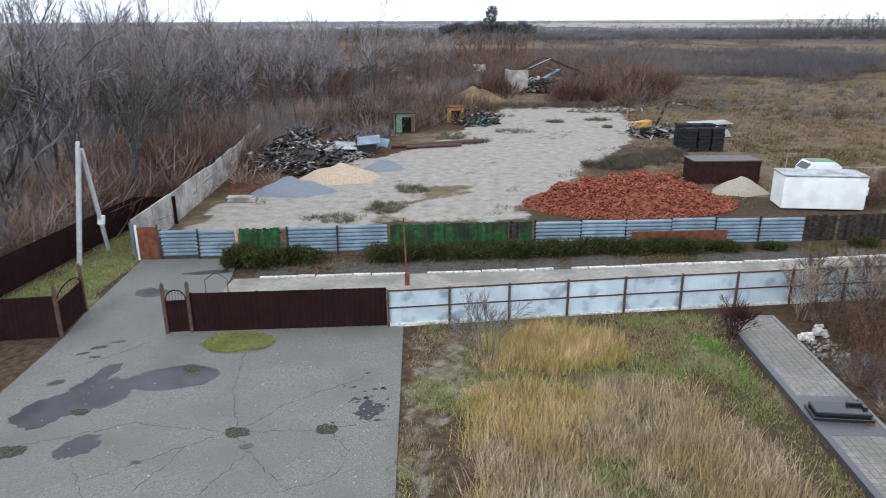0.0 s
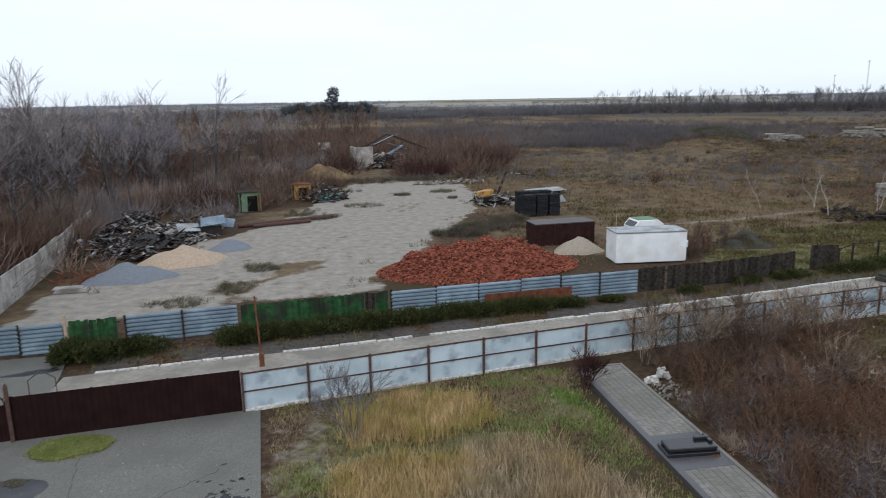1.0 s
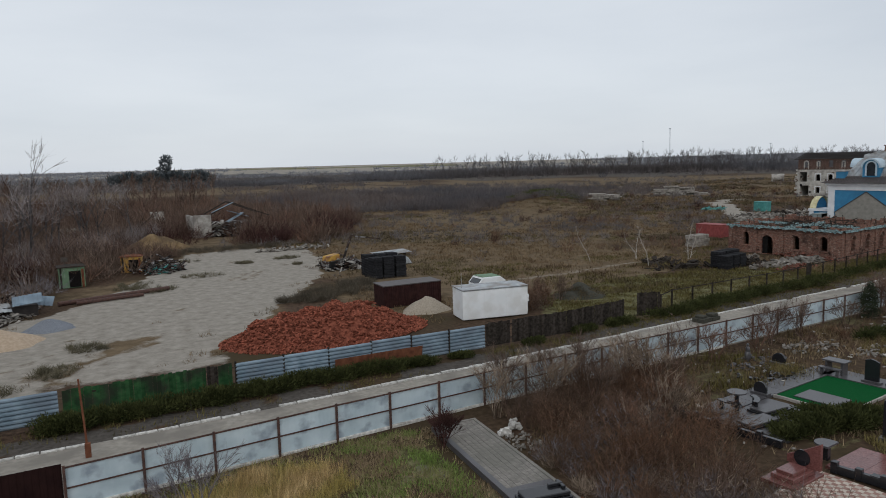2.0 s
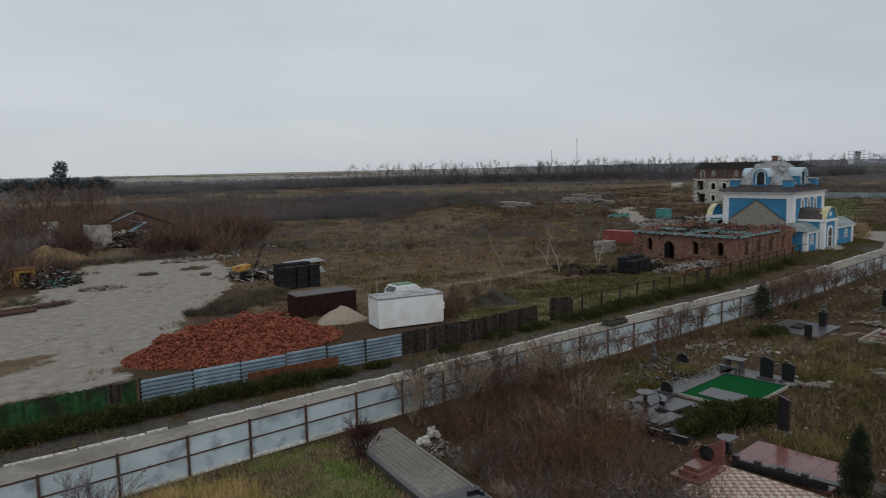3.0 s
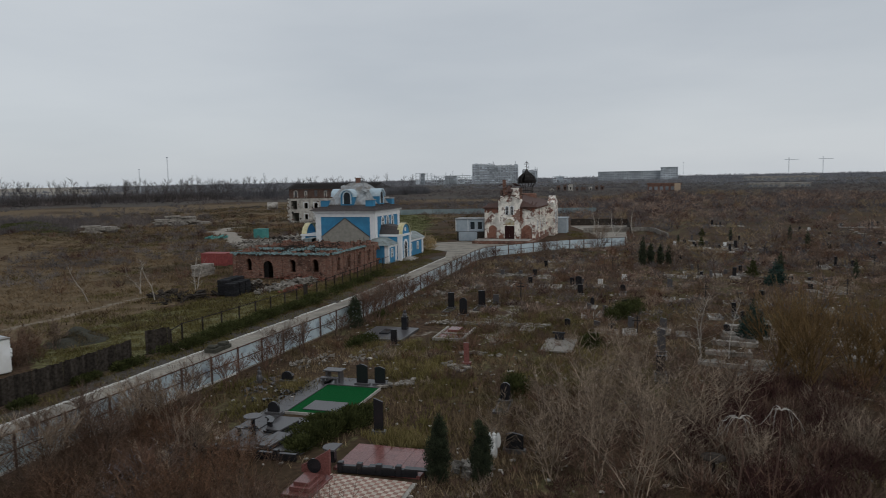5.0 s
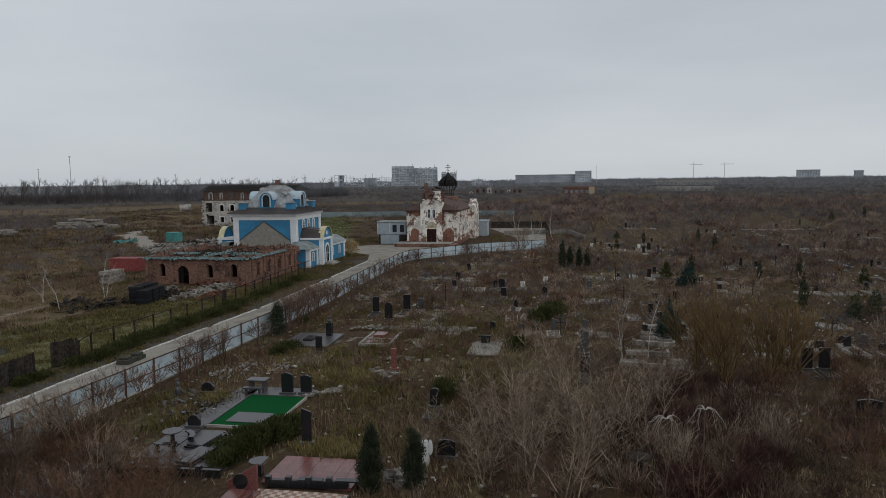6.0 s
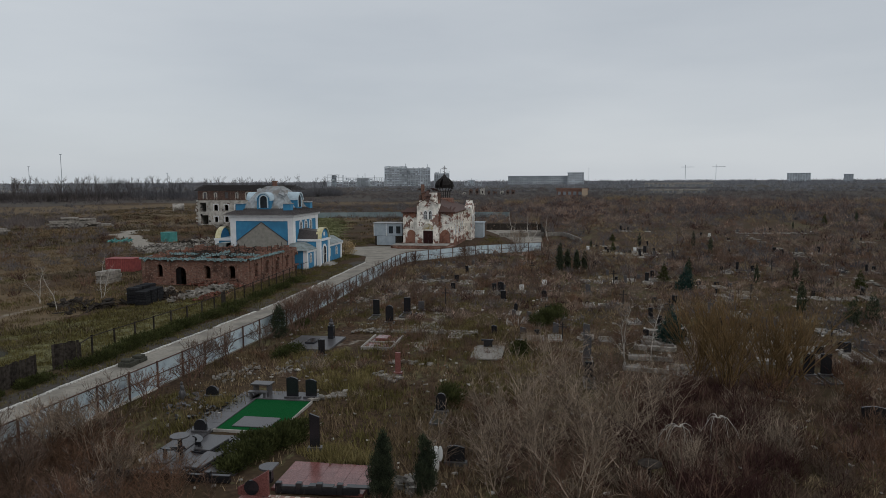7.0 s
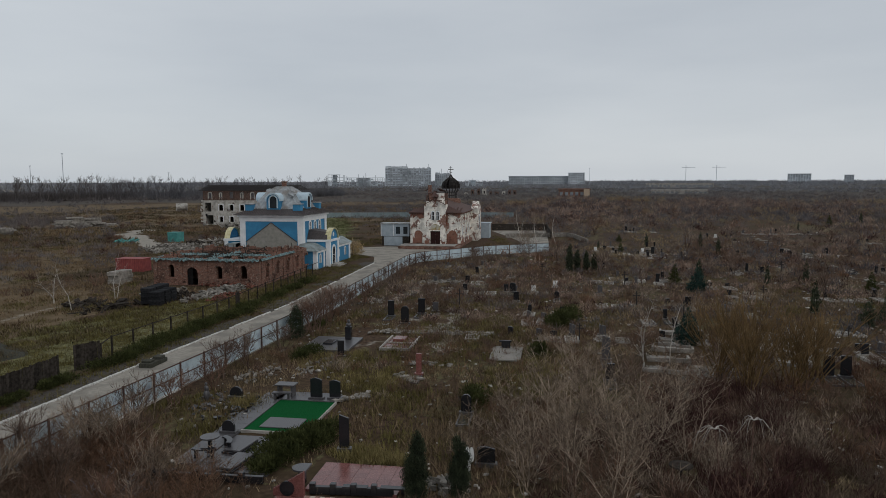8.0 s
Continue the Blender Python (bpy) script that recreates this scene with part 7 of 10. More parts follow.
scatter("brown_stalks", plume, p, g.uniform(0.5, 1.0, len(p)), "tan_grass", "brown withered stalks standing in the pale grass", "grass")
short = [tuft(10 + s, 0.16, 20, 0.14, 0.014, 2.4, False) for s in range(5)]
YARD_EDGE = lambda x: np.interp(x, [p[0] for p in FENCE], [p[1] for p in FENCE]) - 0.2  # noqa: E731
p, g = sow(2900, (-2.2, 12, 12, 30), lambda x, y: (y < YARD_EDGE(x)) * (0.08 + 0.92 * (rough_noise(x, y, 2.4) > 0.5)), 22)
scatter("lawn_grass", short, p, g.uniform(0.6, 1.5, len(p)), "green_grass", "short patchy green grass", "grass")
p, g = sow(700, (-11.6, -8.4, 25.3, 27.4), lambda x, y: np.hypot((x + 10.0) / 1.45, (y - 26.35) / 0.97) < 1, 35, 0.05)
scatter("island_grass", short, p, g.uniform(0.4, 0.9, len(p)), "green_grass", "short green grass on the oval in the asphalt", "grass")
p, g = sow(4200, (-2.2, 12, 12, 30), lambda x, y: (y < YARD_EDGE(x)) * (rough_noise(x + 9, y, 2) > 0.48), 30)
scatter("withered_lawn", short, p, g.uniform(0.6, 1.5, len(p)), "tan_grass", "withered short grass in the yard", "grass")
p, g = sow(1700, (6.2, 12, 20.5, 30), lambda x, y: (y < YARD_EDGE(x)) * (x > 6.2 + 0.5 * np.maximum(26 - y, 0)) * (x < 11.3) * (rough_noise(x + 4, y, 2.2) > 0.52), 44)
scatter("lush_grass", short, p, g.uniform(0.7, 1.5, len(p)), "fresh_grass", "fresh green grass beside the paved path", "grass")
p, g = sow(1500, (-23.8, -18.6, 27, 44.5), lambda x, y: inside([(-23.7, 28), (-18.9, 29.2), (-19.6, 37), (-22.8, 44)], x, y), 23)
scatter("strip_grass", short, p, g.uniform(0.6, 1.5, len(p)), "green_grass", "bright green grass strip below the pole", "grass")
p, g = sow(5200, (30, 75, 44, 66), lambda x, y: inside([(30, 45), (58, 48.5), (72, 53), (64, 60), (45, 60), (33, 55)], x, y) * (near_line(LOT_FENCE, x, y) > 0.3) * (np.hypot(x - 37, y - 54.2) > 2.6) * (0.35 + 0.65 * (rough_noise(x, y, 5) > 0.4)), 24)
scatter("meadow_grass", short, p, g.uniform(0.8, 2.0, len(p)), "olive_grass", "rough green meadow by the wire fence", "grass")
p, g = sow(800, (74, 120, 140, 182), lambda x, y: np.hypot((x - 98) / 14, (y - 163) / 11) < 0.5 + 0.6 * rough_noise(x, y, 8), 137)
p[:, 2] += mounds(p[:, 0], p[:, 1])
scatter("bank_grass", [tuft(310 + s, 0.5, 16, 0.5, 0.06, 2.6, False) for s in range(4)], p, g.uniform(0.5, 1.1, len(p)), "fallow", "rough green grass over the old bank in the field", "grass")
p, g = sow(5200, (110, 235, 60, 145), lambda x, y: inside(FALLOW, x, y), 37)
scatter("fallow_grass", [tuft(300 + s, 0.4, 16, 0.5, 0.06, 2.6, False) for s in range(4)], p, g.uniform(0.5, 1.1, len(p)), "fallow", "even dull green grass of the plot behind the chapel", "grass")
fine = [tuft(360 + s, 0.4, 26, 0.35, 0.014, 1.2, False) for s in range(5)]
for i, (x, y, rx, ry, n) in enumerate(((29.6, 17.3, 1.0, 2.3, 420), (41.8, 24.2, 3.2, 3.4, 440), (60.8, 20.4, 2.4, 3.2, 300), (34.4, 28.6, 1.0, 1.2, 120), (45.6, 28.6, 3.0, 2.4, 240), (47.5, 14.0, 3.0, 2.5, 200), (72, 26, 4.0, 5.0, 260))):
    p, g = sow(n, (x - rx * 1.3, x + rx * 1.3, y - ry * 1.3, y + ry * 1.3), lambda u, v, x=x, y=y, rx=rx, ry=ry: np.hypot((u - x) / rx, (v - y) / ry) < 0.5 + 0.9 * rough_noise(u, v, 1.6), 380 + i)
    scatter("grass_patch", fine, p, g.uniform(0.7, 1.5, len(p)), "lush_grass", "thick yellow-green grass patch between the graves", "grass")
withered = [tuft(20 + s, 0.42, 22, 0.4, 0.02, 1.6, False) for s in range(5)]
p, g = sow(24000, (16, 130, -60, 46), lambda x, y: graves(x, y) * np.clip((rough_noise(x + 3, y, 6) - 0.3) * 3, 0.1, 1) * np.clip(1.3 - x / 130, 0.25, 1), 25)
h, tone = g.uniform(0.5, 1.3, len(p)), rough_noise(p[:, 0] - 20, p[:, 1] + 8, 7)
for sel, mt, lb in ((tone < 0.43, "olive_grass", "olive green grass among the graves"), ((tone >= 0.43) & (tone < 0.6), "dull_grass", "withered brown grass among the graves"), (tone >= 0.6, "tan_grass", "tan dry grass among the graves")):
    scatter("grave_grass", withered, p[sel], h[sel], mt, lb, "grass")
p, g = sow(3000, (24, 66, 10, 36), lambda x, y: graves(x, y) * (rough_noise(x, y + 30, 5) > 0.47), 45)
tone = rough_noise(p[:, 0] + 14, p[:, 1], 4)
for sel, mt, lb in ((tone < 0.5, "olive_grass", "rough olive grass between the plots"), (tone >= 0.5, "dull_grass", "rough brown grass between the plots")):
    scatter("plot_grass", withered, p[sel], g.uniform(0.7, 1.5, sel.sum()), mt, lb, "grass")
p, g = sow(16000, (18, 150, 50, 190), lambda x, y: open_ground(x, y) * (y > 47 + 0.1 * x) * np.clip((rough_noise(x, y, 14) - 0.3) * 3, 0.1, 0.9), 26)
tone = 0.44 + 1.8 * (rough_noise((p[:, 0] * 0.86 - p[:, 1] * 0.5) * 0.3 + 5, p[:, 0] * 0.5 + p[:, 1] * 0.86, 11) - 0.46) - 0.2 * np.clip((p[:, 0] / p[:, 1] - 0.55) * 5, 0, 1) + g.normal(0, 0.03, len(p))
field = [tuft(30 + s, 0.5, 20, 0.5, 0.05, 2.6, False) for s in range(5)]
for sel, mt in ((tone < 0.3, "dark_grass"), ((tone >= 0.3) & (tone < 0.36), "olive_grass"), ((tone >= 0.36) & (tone < 0.5), "field_brown"), (tone >= 0.5, "field_straw")):
    scatter("field_grass", field, p[sel], g.uniform(0.4, 1.1, sel.sum()), mt, "withered grass of the open field", "grass")
p, g = sow(9000, (105, 330, 60, 270), lambda x, y: open_ground(x, y) * (np.hypot(x, y) > 150) * (y > 0.42 * x) * ~inside(FALLOW, x, y) * np.clip((rough_noise(x, y, 18) - 0.3) * 3, 0.15, 0.95), 46)
tone = rough_noise(p[:, 0] + 70, p[:, 1] * 2, 24)
rank = [tuft(330 + s, 0.7, 16, 0.8, 0.12, 2.6, False) for s in range(5)]
for sel, mt in ((tone < 0.48, "dark_grass"), ((tone >= 0.48) & (tone < 0.58), "field_brown"), (tone >= 0.58, "field_straw")):
    scatter("field_grass", rank, p[sel], g.uniform(0.5, 1.2, sel.sum()), mt, "withered grass and weeds of the far field", "grass")
BUILT = (((75.0, 56.2), (-1.5, 17.5, -1.5, 16.5)), ((94.0, 61.5), (-3, 15, -6.5, 17)), ((134.3, 49.3), (-7, 29, -4.5, 13.5)), ((133.6, 60.6), (-8, 3, -8, 8)))


def precinct_grass(x, y):
    """Rough ground round the buildings, clear of their walls and of the forecourt."""
    ok = inside(PRECINCT, x, y) & ~inside([(103.0, 53.2), (105.5, 46.5), (121.0, 39.0), (129, 41), (132.0, 48), (132, 65), (127, 70), (116, 67.5), (111, 59)], x, y)
    c, s = math.cos(radians(CAMP)), math.sin(radians(CAMP))
    for (a, b), (u0, u1, v0, v1) in BUILT:
        u, v = (x - a) * c + (y - b) * s, -(x - a) * s + (y - b) * c
        ok &= ~((u > u0) & (u < u1) & (v > v0) & (v < v1))
    return ok


p, g = sow(5200, (58, 166, 38, 82), precinct_grass, 49)
tone = rough_noise(p[:, 0], p[:, 1], 6)
for sel, mt in ((tone < 0.5, "olive_grass"), (tone >= 0.5, "dull_grass")):
    scatter("precinct_grass", field, p[sel], g.uniform(0.4, 1.0, sel.sum()), mt, "rough grass and weeds round the ruins", "grass")
p, g = sow(160, (58, 166, 38, 82), lambda x, y: precinct_grass(x, y) * (rough_noise(x + 8, y, 6) > 0.5), 51)
scatter("precinct_brush", dome, p, g.uniform(0.3, 0.8, len(p)), "twig", "low brown brush round the ruins", "brush")
p, g = sow(700, (-17, 24, 40, 112), lambda x, y: inside(LOT, x, y) * ((near_line(LOT + LOT[:1], x, y) < 2.2) * 0.45 + (near_line([(-6.6, 47.5), (-5.4, 52), (-3.9, 57.5)], x, y) < 1.2) * 0.8 + (np.hypot(x + 9.7, y - 46) < 2.0) * 0.8 + 0.015), 27)
scatter("lot_weeds", withered, p, g.uniform(0.5, 1.3, len(p)), "dull_grass", "weeds at the rim of the gravel lot", "weeds")
for i, (x, y, rx, ry) in enumerate(((5.7, 87.2, 2.6, 1.8), (0.8, 79.5, 1.6, 2.4), (-2.0, 84.0, 2.0, 2.5), (-9.7, 46.4, 2.3, 1.0), (-4.6, 55.6, 1.5, 1.2), (-6.2, 49.5, 1.2, 1.6), (17.5, 98, 2.0, 1.2), (11.5, 96, 1.3, 0.8), (17.6, 91, 0.7, 0.5), (3.0, 102, 3.0, 1.6), (-2.0, 82, 2.0, 1.2))):
    p, g = sow(130, (x - rx, x + rx, y - ry, y + ry), lambda u, v, x=x, y=y, rx=rx, ry=ry: np.hypot((u - x) / rx, (v - y) / ry) < 0.55 + 0.8 * rough_noise(u, v, 1.5), 50 + i)
    scatter("weed_patch", [spray(170 + k, 0.5, 40, 0.025, 0.8, 0.5, 0.6) for k in range(3)], p[::2], g.uniform(0.5, 1.4, len(p))[::2], "olive_twig", "grey-olive patch of dead weeds on the gravel", "weeds")
for i, (x, y, rx, ry) in enumerate(((17.6, 68.4, 4.6, 3.0), (13.6, 65.6, 3.2, 1.8), (20.5, 71.5, 2.2, 2.0), (7.5, 114.0, 7.0, 4.0), (16.0, 114.5, 6.0, 3.6), (0.5, 110.5, 4.5, 4.0))):
    p, g = sow(420, (x - rx, x + rx, y - ry, y + ry), lambda u, v, x=x, y=y, rx=rx, ry=ry: np.hypot((u - x) / rx, (v - y) / ry) < 0.5 + 0.7 * rough_noise(u, v, 1.5), 650 + i)
    scatter("weed_thicket", [spray(190 + k, 0.9, 60, 0.022, 0.7, 0.5, 0.6) for k in range(4)], p[::2], g.uniform(0.5, 1.3, len(p))[::2], "weed_twig", "dark grey-brown thicket of dead weeds at the rim of the lot", "weeds")
p, g = sow(7000, (-12, 100, 34, 58), lambda x, y: (y > np.interp(x, [p[0] for p in KERB], [p[1] for p in KERB]) + 0.4) * (y < np.interp(x, [p[0] for p in LOT_FENCE], [p[1] for p in LOT_FENCE]) - 0.3) * (rough_noise(x, y, 4) > 0.45 - 0.2 * (x > 20)) * (0.35 + 0.65 * (x > 20)), 58)
scatter("verge_weeds", withered, p, g.uniform(0.4, 1.1, len(p)), "olive_grass", "weeds on the soil strip below the patched fence", "weeds")
p, g = sow(1500, (62, 112, 50, 66), lambda x, y: (near_line([(64, 51.3), (84, 55.3), (104, 60.5), (110, 61)], x, y) < 2.2), 38)
scatter("verge_grass", withered, p, g.uniform(0.5, 1.4, len(p)), "olive_grass", "rough grass between the brick ruin and the wire fence", "weeds")
p, g = sow(60, (62, 112, 50, 66), lambda x, y: (near_line([(64, 51.8), (84, 55.6), (104, 60.5)], x, y) < 1.6), 39)
scatter("verge_brush", dome, p, g.uniform(0.4, 0.9, len(p)), "twig", "brown brush along the wire fence", "brush")
p, g = sow(26, (29.6, 32.4, 50.2, 53.2), lambda x, y: np.hypot(x - 31, y - 51.7) < 1.5, 139)
toned("trailer_bush", mid, p, g.uniform(0.7, 1.25, len(p)), g.uniform(0, 1, len(p)), ((0.5, "red_twig", "brown leafless bush behind the box trailer"), (9, "rust_twig", "rust-brown leafless bush behind the box trailer")), "bush")
p, g = sow(2600, (28, 110, 44, 75), lambda x, y: open_ground(x, y) * (np.hypot(x - 37, y - 54.2) > 2.6) * (y > 44 + 0.15 * x) * (rough_noise(x, y, 6) > 0.42), 43)
scatter("meadow_weeds", withered, p, g.uniform(0.5, 1.3, len(p)), "olive_grass", "olive weeds of the meadow by the wire fence", "weeds")


def leafy(name, blobs, n, material, label, category, seed, leaf=0.16, group="", trunk=None, rise=0.9):
    """An evergreen: sprays of needles laid through uneven bodies (centre, radii), over a short stem."""
    r = np.random.default_rng(seed)
    t = thing(name, label, category, group=group)
    vol = np.array([b[3] * b[4] * b[5] for b in blobs]) ** 0.67
    pick = r.choice(len(blobs), n, p=vol / vol.sum())
    b = np.array(blobs)[pick]
    d = r.normal(size=(n, 3))
    d /= np.linalg.norm(d, axis=1)[:, None]
    q = b[:, :3] + d * b[:, 3:] * (r.uniform(0.3, 1.12, n) ** 0.5 * (1 + 0.22 * np.sin(7 * d[:, 0] + 5 * d[:, 1] + seed)))[:, None]
    q[:, 2] = np.maximum(q[:, 2], 0.03)
    up = d + np.array([0, 0, rise]) + r.normal(0, 0.35, (n, 3))
    up /= np.linalg.norm(up, axis=1)[:, None]
    side = np.cross(up, r.normal(size=(n, 3)))
    side /= np.linalg.norm(side, axis=1)[:, None]
    ln = leaf * r.uniform(0.6, 1.4, n)[:, None]
    v = np.stack([q - side * ln * 0.28, q + side * ln * 0.28, q + up * ln * 1.3], 1).reshape(-1, 3)
    crown = new("crown", big_mesh("crown", v, np.arange(3 * n).reshape(-1, 3), MAT[material]))
    crown.parent = t
    o = Form()
    for x, y, z, a, c, h in (trunk or [(*blobs[0][:3], 0, 0, blobs[0][5])]):
        o.tube((x, y, -0.05), (x, y, max(0.2, z + 0.4 * h)), 0.06, 0.02, 6)
    part("trunk", o, "bark", t)
    return t


def juniper(x, y, rx, ry, h, n, seed, name="juniper_hedge", label="dark green spreading juniper along the patched fence"):
    hr = random.Random(seed)
    blobs = [(x + hr.uniform(-0.85, 0.85) * rx, y + hr.uniform(-0.5, 0.5) * ry, h * hr.uniform(0.3, 0.55), rx * hr.uniform(0.3, 0.55), ry * hr.uniform(0.45, 0.8), h * hr.uniform(0.35, 0.55)) for _ in range(14)]
    leafy(name, blobs, int(n * 3), "juniper", label, "shrub", seed, 0.11, "junipers")


for i, (x, y, rx, ry, h, n) in enumerate(((-12.3, 36.5, 1.6, 1.2, 1.2, 3200), (-10.0, 37.2, 1.4, 0.7, 0.9, 2000), (-4.4, 37.9, 1.5, 0.9, 0.9, 2200), (-1.6, 38.2, 1.9, 0.8, 0.9, 2200), (1.8, 38.6, 1.9, 0.8, 0.9, 2200), (5.2, 39.0, 1.9, 0.75, 0.85, 2200), (8.6, 39.6, 1.9, 0.75, 0.85, 2000),
                                          (12.0, 40.1, 1.9, 0.75, 0.85, 2000), (15.2, 40.7, 1.6, 0.7, 0.8, 1600), (18.6, 41.4, 0.9, 0.5, 0.6, 700), (24.5, 42.3, 0.9, 0.6, 0.6, 700), (29.5, 43.6, 1.3, 0.8, 0.7, 1000), (33.5, 44.2, 1.5, 0.8, 0.8, 1100), (39.0, 44.6, 1.7, 0.8, 0.8, 1300), (43.2, 45.6, 1.9, 0.9, 0.9, 1400),
                                          (47.5, 46.2, 1.9, 0.9, 0.9, 1400), (52.0, 47.0, 1.9, 0.9, 0.9, 1400), (57.0, 47.4, 1.8, 0.9, 0.9, 1200), (62.0, 48.6, 1.8, 0.9, 0.9, 1000), (68.0, 50.0, 1.6, 0.9, 0.9, 900), (74.0, 51.4, 1.6, 0.9, 0.9, 800), (80.0, 52.8, 1.6, 0.9, 0.9, 700))):
    juniper(x, y - float(np.interp(x, [8, 20, 45, 70], [0, 1.1, 1.0, 0.5])), rx * (1.5 if x > 38 else 0.9 if x > 14 else 1.0), ry, h * (0.7 if 14 < x < 36 else 1.0), n, 200 + i)
for i, (x, y, rx, ry, h, n) in enumerate(((28.9, 21.5, 1.5, 1.5, 0.8, 3600), (30.6, 21.2, 1.5, 1.2, 0.75, 2800), (26.6, 21.6, 0.8, 0.8, 0.5, 1200), (66.5, 14.6, 2.6, 1.3, 1.5, 2000), (63.5, 15.2, 1.3, 1.0, 1.2, 900), (45.8, 31.2, 1.4, 0.9, 0.8, 900), (51.8, 14.2, 0.8, 0.8, 1.3, 700), (39.0, 15.2, 0.9, 0.9, 1.3, 900), (56.0, 36.0, 0.8, 0.6, 0.7, 500))):
    juniper(x, y, rx, ry, h, n, 240 + i, "juniper_bush", "dense dark green juniper beside the graves")


def column(x, y, h, w, n, seed, material="thuja", name="thuja", label="narrow dark green thuja standing among the graves"):
    q = random.Random(seed)
    blobs = [(x + q.gauss(0, 0.1) * w, y + q.gauss(0, 0.1) * w, h * z, w * r * q.uniform(0.75, 1.1), w * r * q.uniform(0.75, 1.1), h * q.uniform(0.1, 0.15)) for z, r in (((0.1, 0.82), (0.22, 0.98), (0.36, 1.02), (0.5, 0.96), (0.64, 0.84), (0.78, 0.64), (0.9, 0.36)) if material == "thuja" else ((0.1, 1.15), (0.24, 1.0), (0.4, 0.78), (0.56, 0.55), (0.72, 0.34), (0.88, 0.16)))]
    near = n > 2400
    leafy(name, blobs, int(n * (4.5 if near else 1.6)), material, label, "conifer", seed, (0.06 if near else 0.11) if material == "thuja" else 0.16, "conifers", rise=1.8 if material == "thuja" else 0.5)


for i, (x, y, h, w, n) in enumerate(((26.0, 13.5, 2.9, 0.55, 3600), (26.8, 11.8, 2.7, 0.44, 3000), (50.9, 35.4, 2.9, 0.75, 2600), (103.0, 21.2, 4.0, 0.55, 2300), (104.0, 20.2, 3.2, 0.5, 2000), (104.6, 19.0, 3.0, 0.5, 2000), (105.4, 17.9, 2.8, 0.5, 2000), (72.5, -12, 2.6, 0.7, 900), (75.0, -14, 2.6, 0.8, 900))):
    column(x, y, h, w, n, 300 + i)
for i, (x, y, h, w, n) in enumerate(((90.0, 3.0, 2.9, 1.3, 1600), (60.5, 3.4, 3.0, 1.0, 1900))):
    column(x, y, h, w, n, 320 + i, "spruce", "spruce", "small blue-green spruce among the graves")


def wooden(name, x, y, h, material, label, seed, level=4, fork=3, spread=0.4, rad=0.07, stems=1, droop=0.0, crown="twig", group="bare trees", fine=0, reach=0.13, splay=0.36, wide=0.017):
    """A leafless tree of its own: trunk and limbs, and the fine crown."""
    t = thing(name, label, "tree", pose(x, y, -0.05), group=group)
    v, f = bare_tree(seed, h, level, fork, spread, rad, stems, droop, 0.01)
    if fine:
        v, f = fringe((v, f), seed, fine, h * reach, wide, splay)
    thick = (np.linalg.norm(v[f[:, 0]] - v[f[:, 1]], axis=1) > rad * 0.42) & (f[:, 2] != f[:, 3])
    for nm, sel, mt in (("trunk", thick, material), ("crown", ~thick, crown)):
        if sel.any():
            ob = new(nm, big_mesh(nm, v, tris(f[sel]), MAT[mt]))
            ob.parent = t
    return t


for i, (x, y, h, s) in enumerate(((29.5, 7.6, 5.8, 0.4), (31.5, 5.5, 6.2, 0.42), (27.5, 5.4, 5.0, 0.42), (34.0, 8.6, 5.4, 0.4), (36.5, 4.2, 5.6, 0.4), (31.0, 10.2, 4.4, 0.4), (40.0, 11.0, 4.4, 0.36), (42.5, 3.0, 5.0, 0.38), (33.5, 2.6, 4.6, 0.4), (30.2, 12.6, 3.8, 0.42), (32.4, 9.0, 5.0, 0.42), (34.8, 6.2, 5.4, 0.42), (38.6, 7.6, 5.0, 0.4), (28.2, 9.2, 4.0, 0.44), (45.0, 9.5, 5.0, 0.36), (35.6, 11.4, 3.6, 0.42))):
    t = thing("bare_tree", "spreading pale grey leafless tree over the graves", "tree", pose(x, y, -0.05), group="bare trees")
    v, f = sapling(400 + i, h, 7, 4, 3, 7, 0.026, 0.34, 0.2)
    thick = (np.linalg.norm(v[f[:, 0]] - v[f[:, 1]], axis=1) > 0.02) & (f[:, 2] != f[:, 3])
    for nm, sel in (("trunk", thick), ("crown", ~thick)):
        new(nm, big_mesh(nm, v, tris(f[sel]), MAT["pale_twig"])).parent = t
for i, (x, y, h, k) in enumerate(((47.0, -0.6, 6.4, 26), (49.0, -3.2, 6.0, 24), (50.5, 1.0, 5.6, 20), (51.5, -5.0, 5.0, 18))):
    t = thing("willow", "ochre-brown leafless willow with dense upright twigs", "tree", pose(x, y, -0.05), group="willows")
    v, f = fringe(brush(420 + i, h, k, 2, 4, 0.24, 0.05, 0.3), i, 7, 1.5, 0.016, 0.22)
    part("trunk", Form().tube((0, 0, -0.05), (0, 0, 0.35), 0.3, 0.24, 9), "bark", t, "short stooled trunk")
    ob = tagged(new("crown", big_mesh("crown", v, tris(f), MAT["ochre_twig"])), kind="stuff")
    ob.parent = t
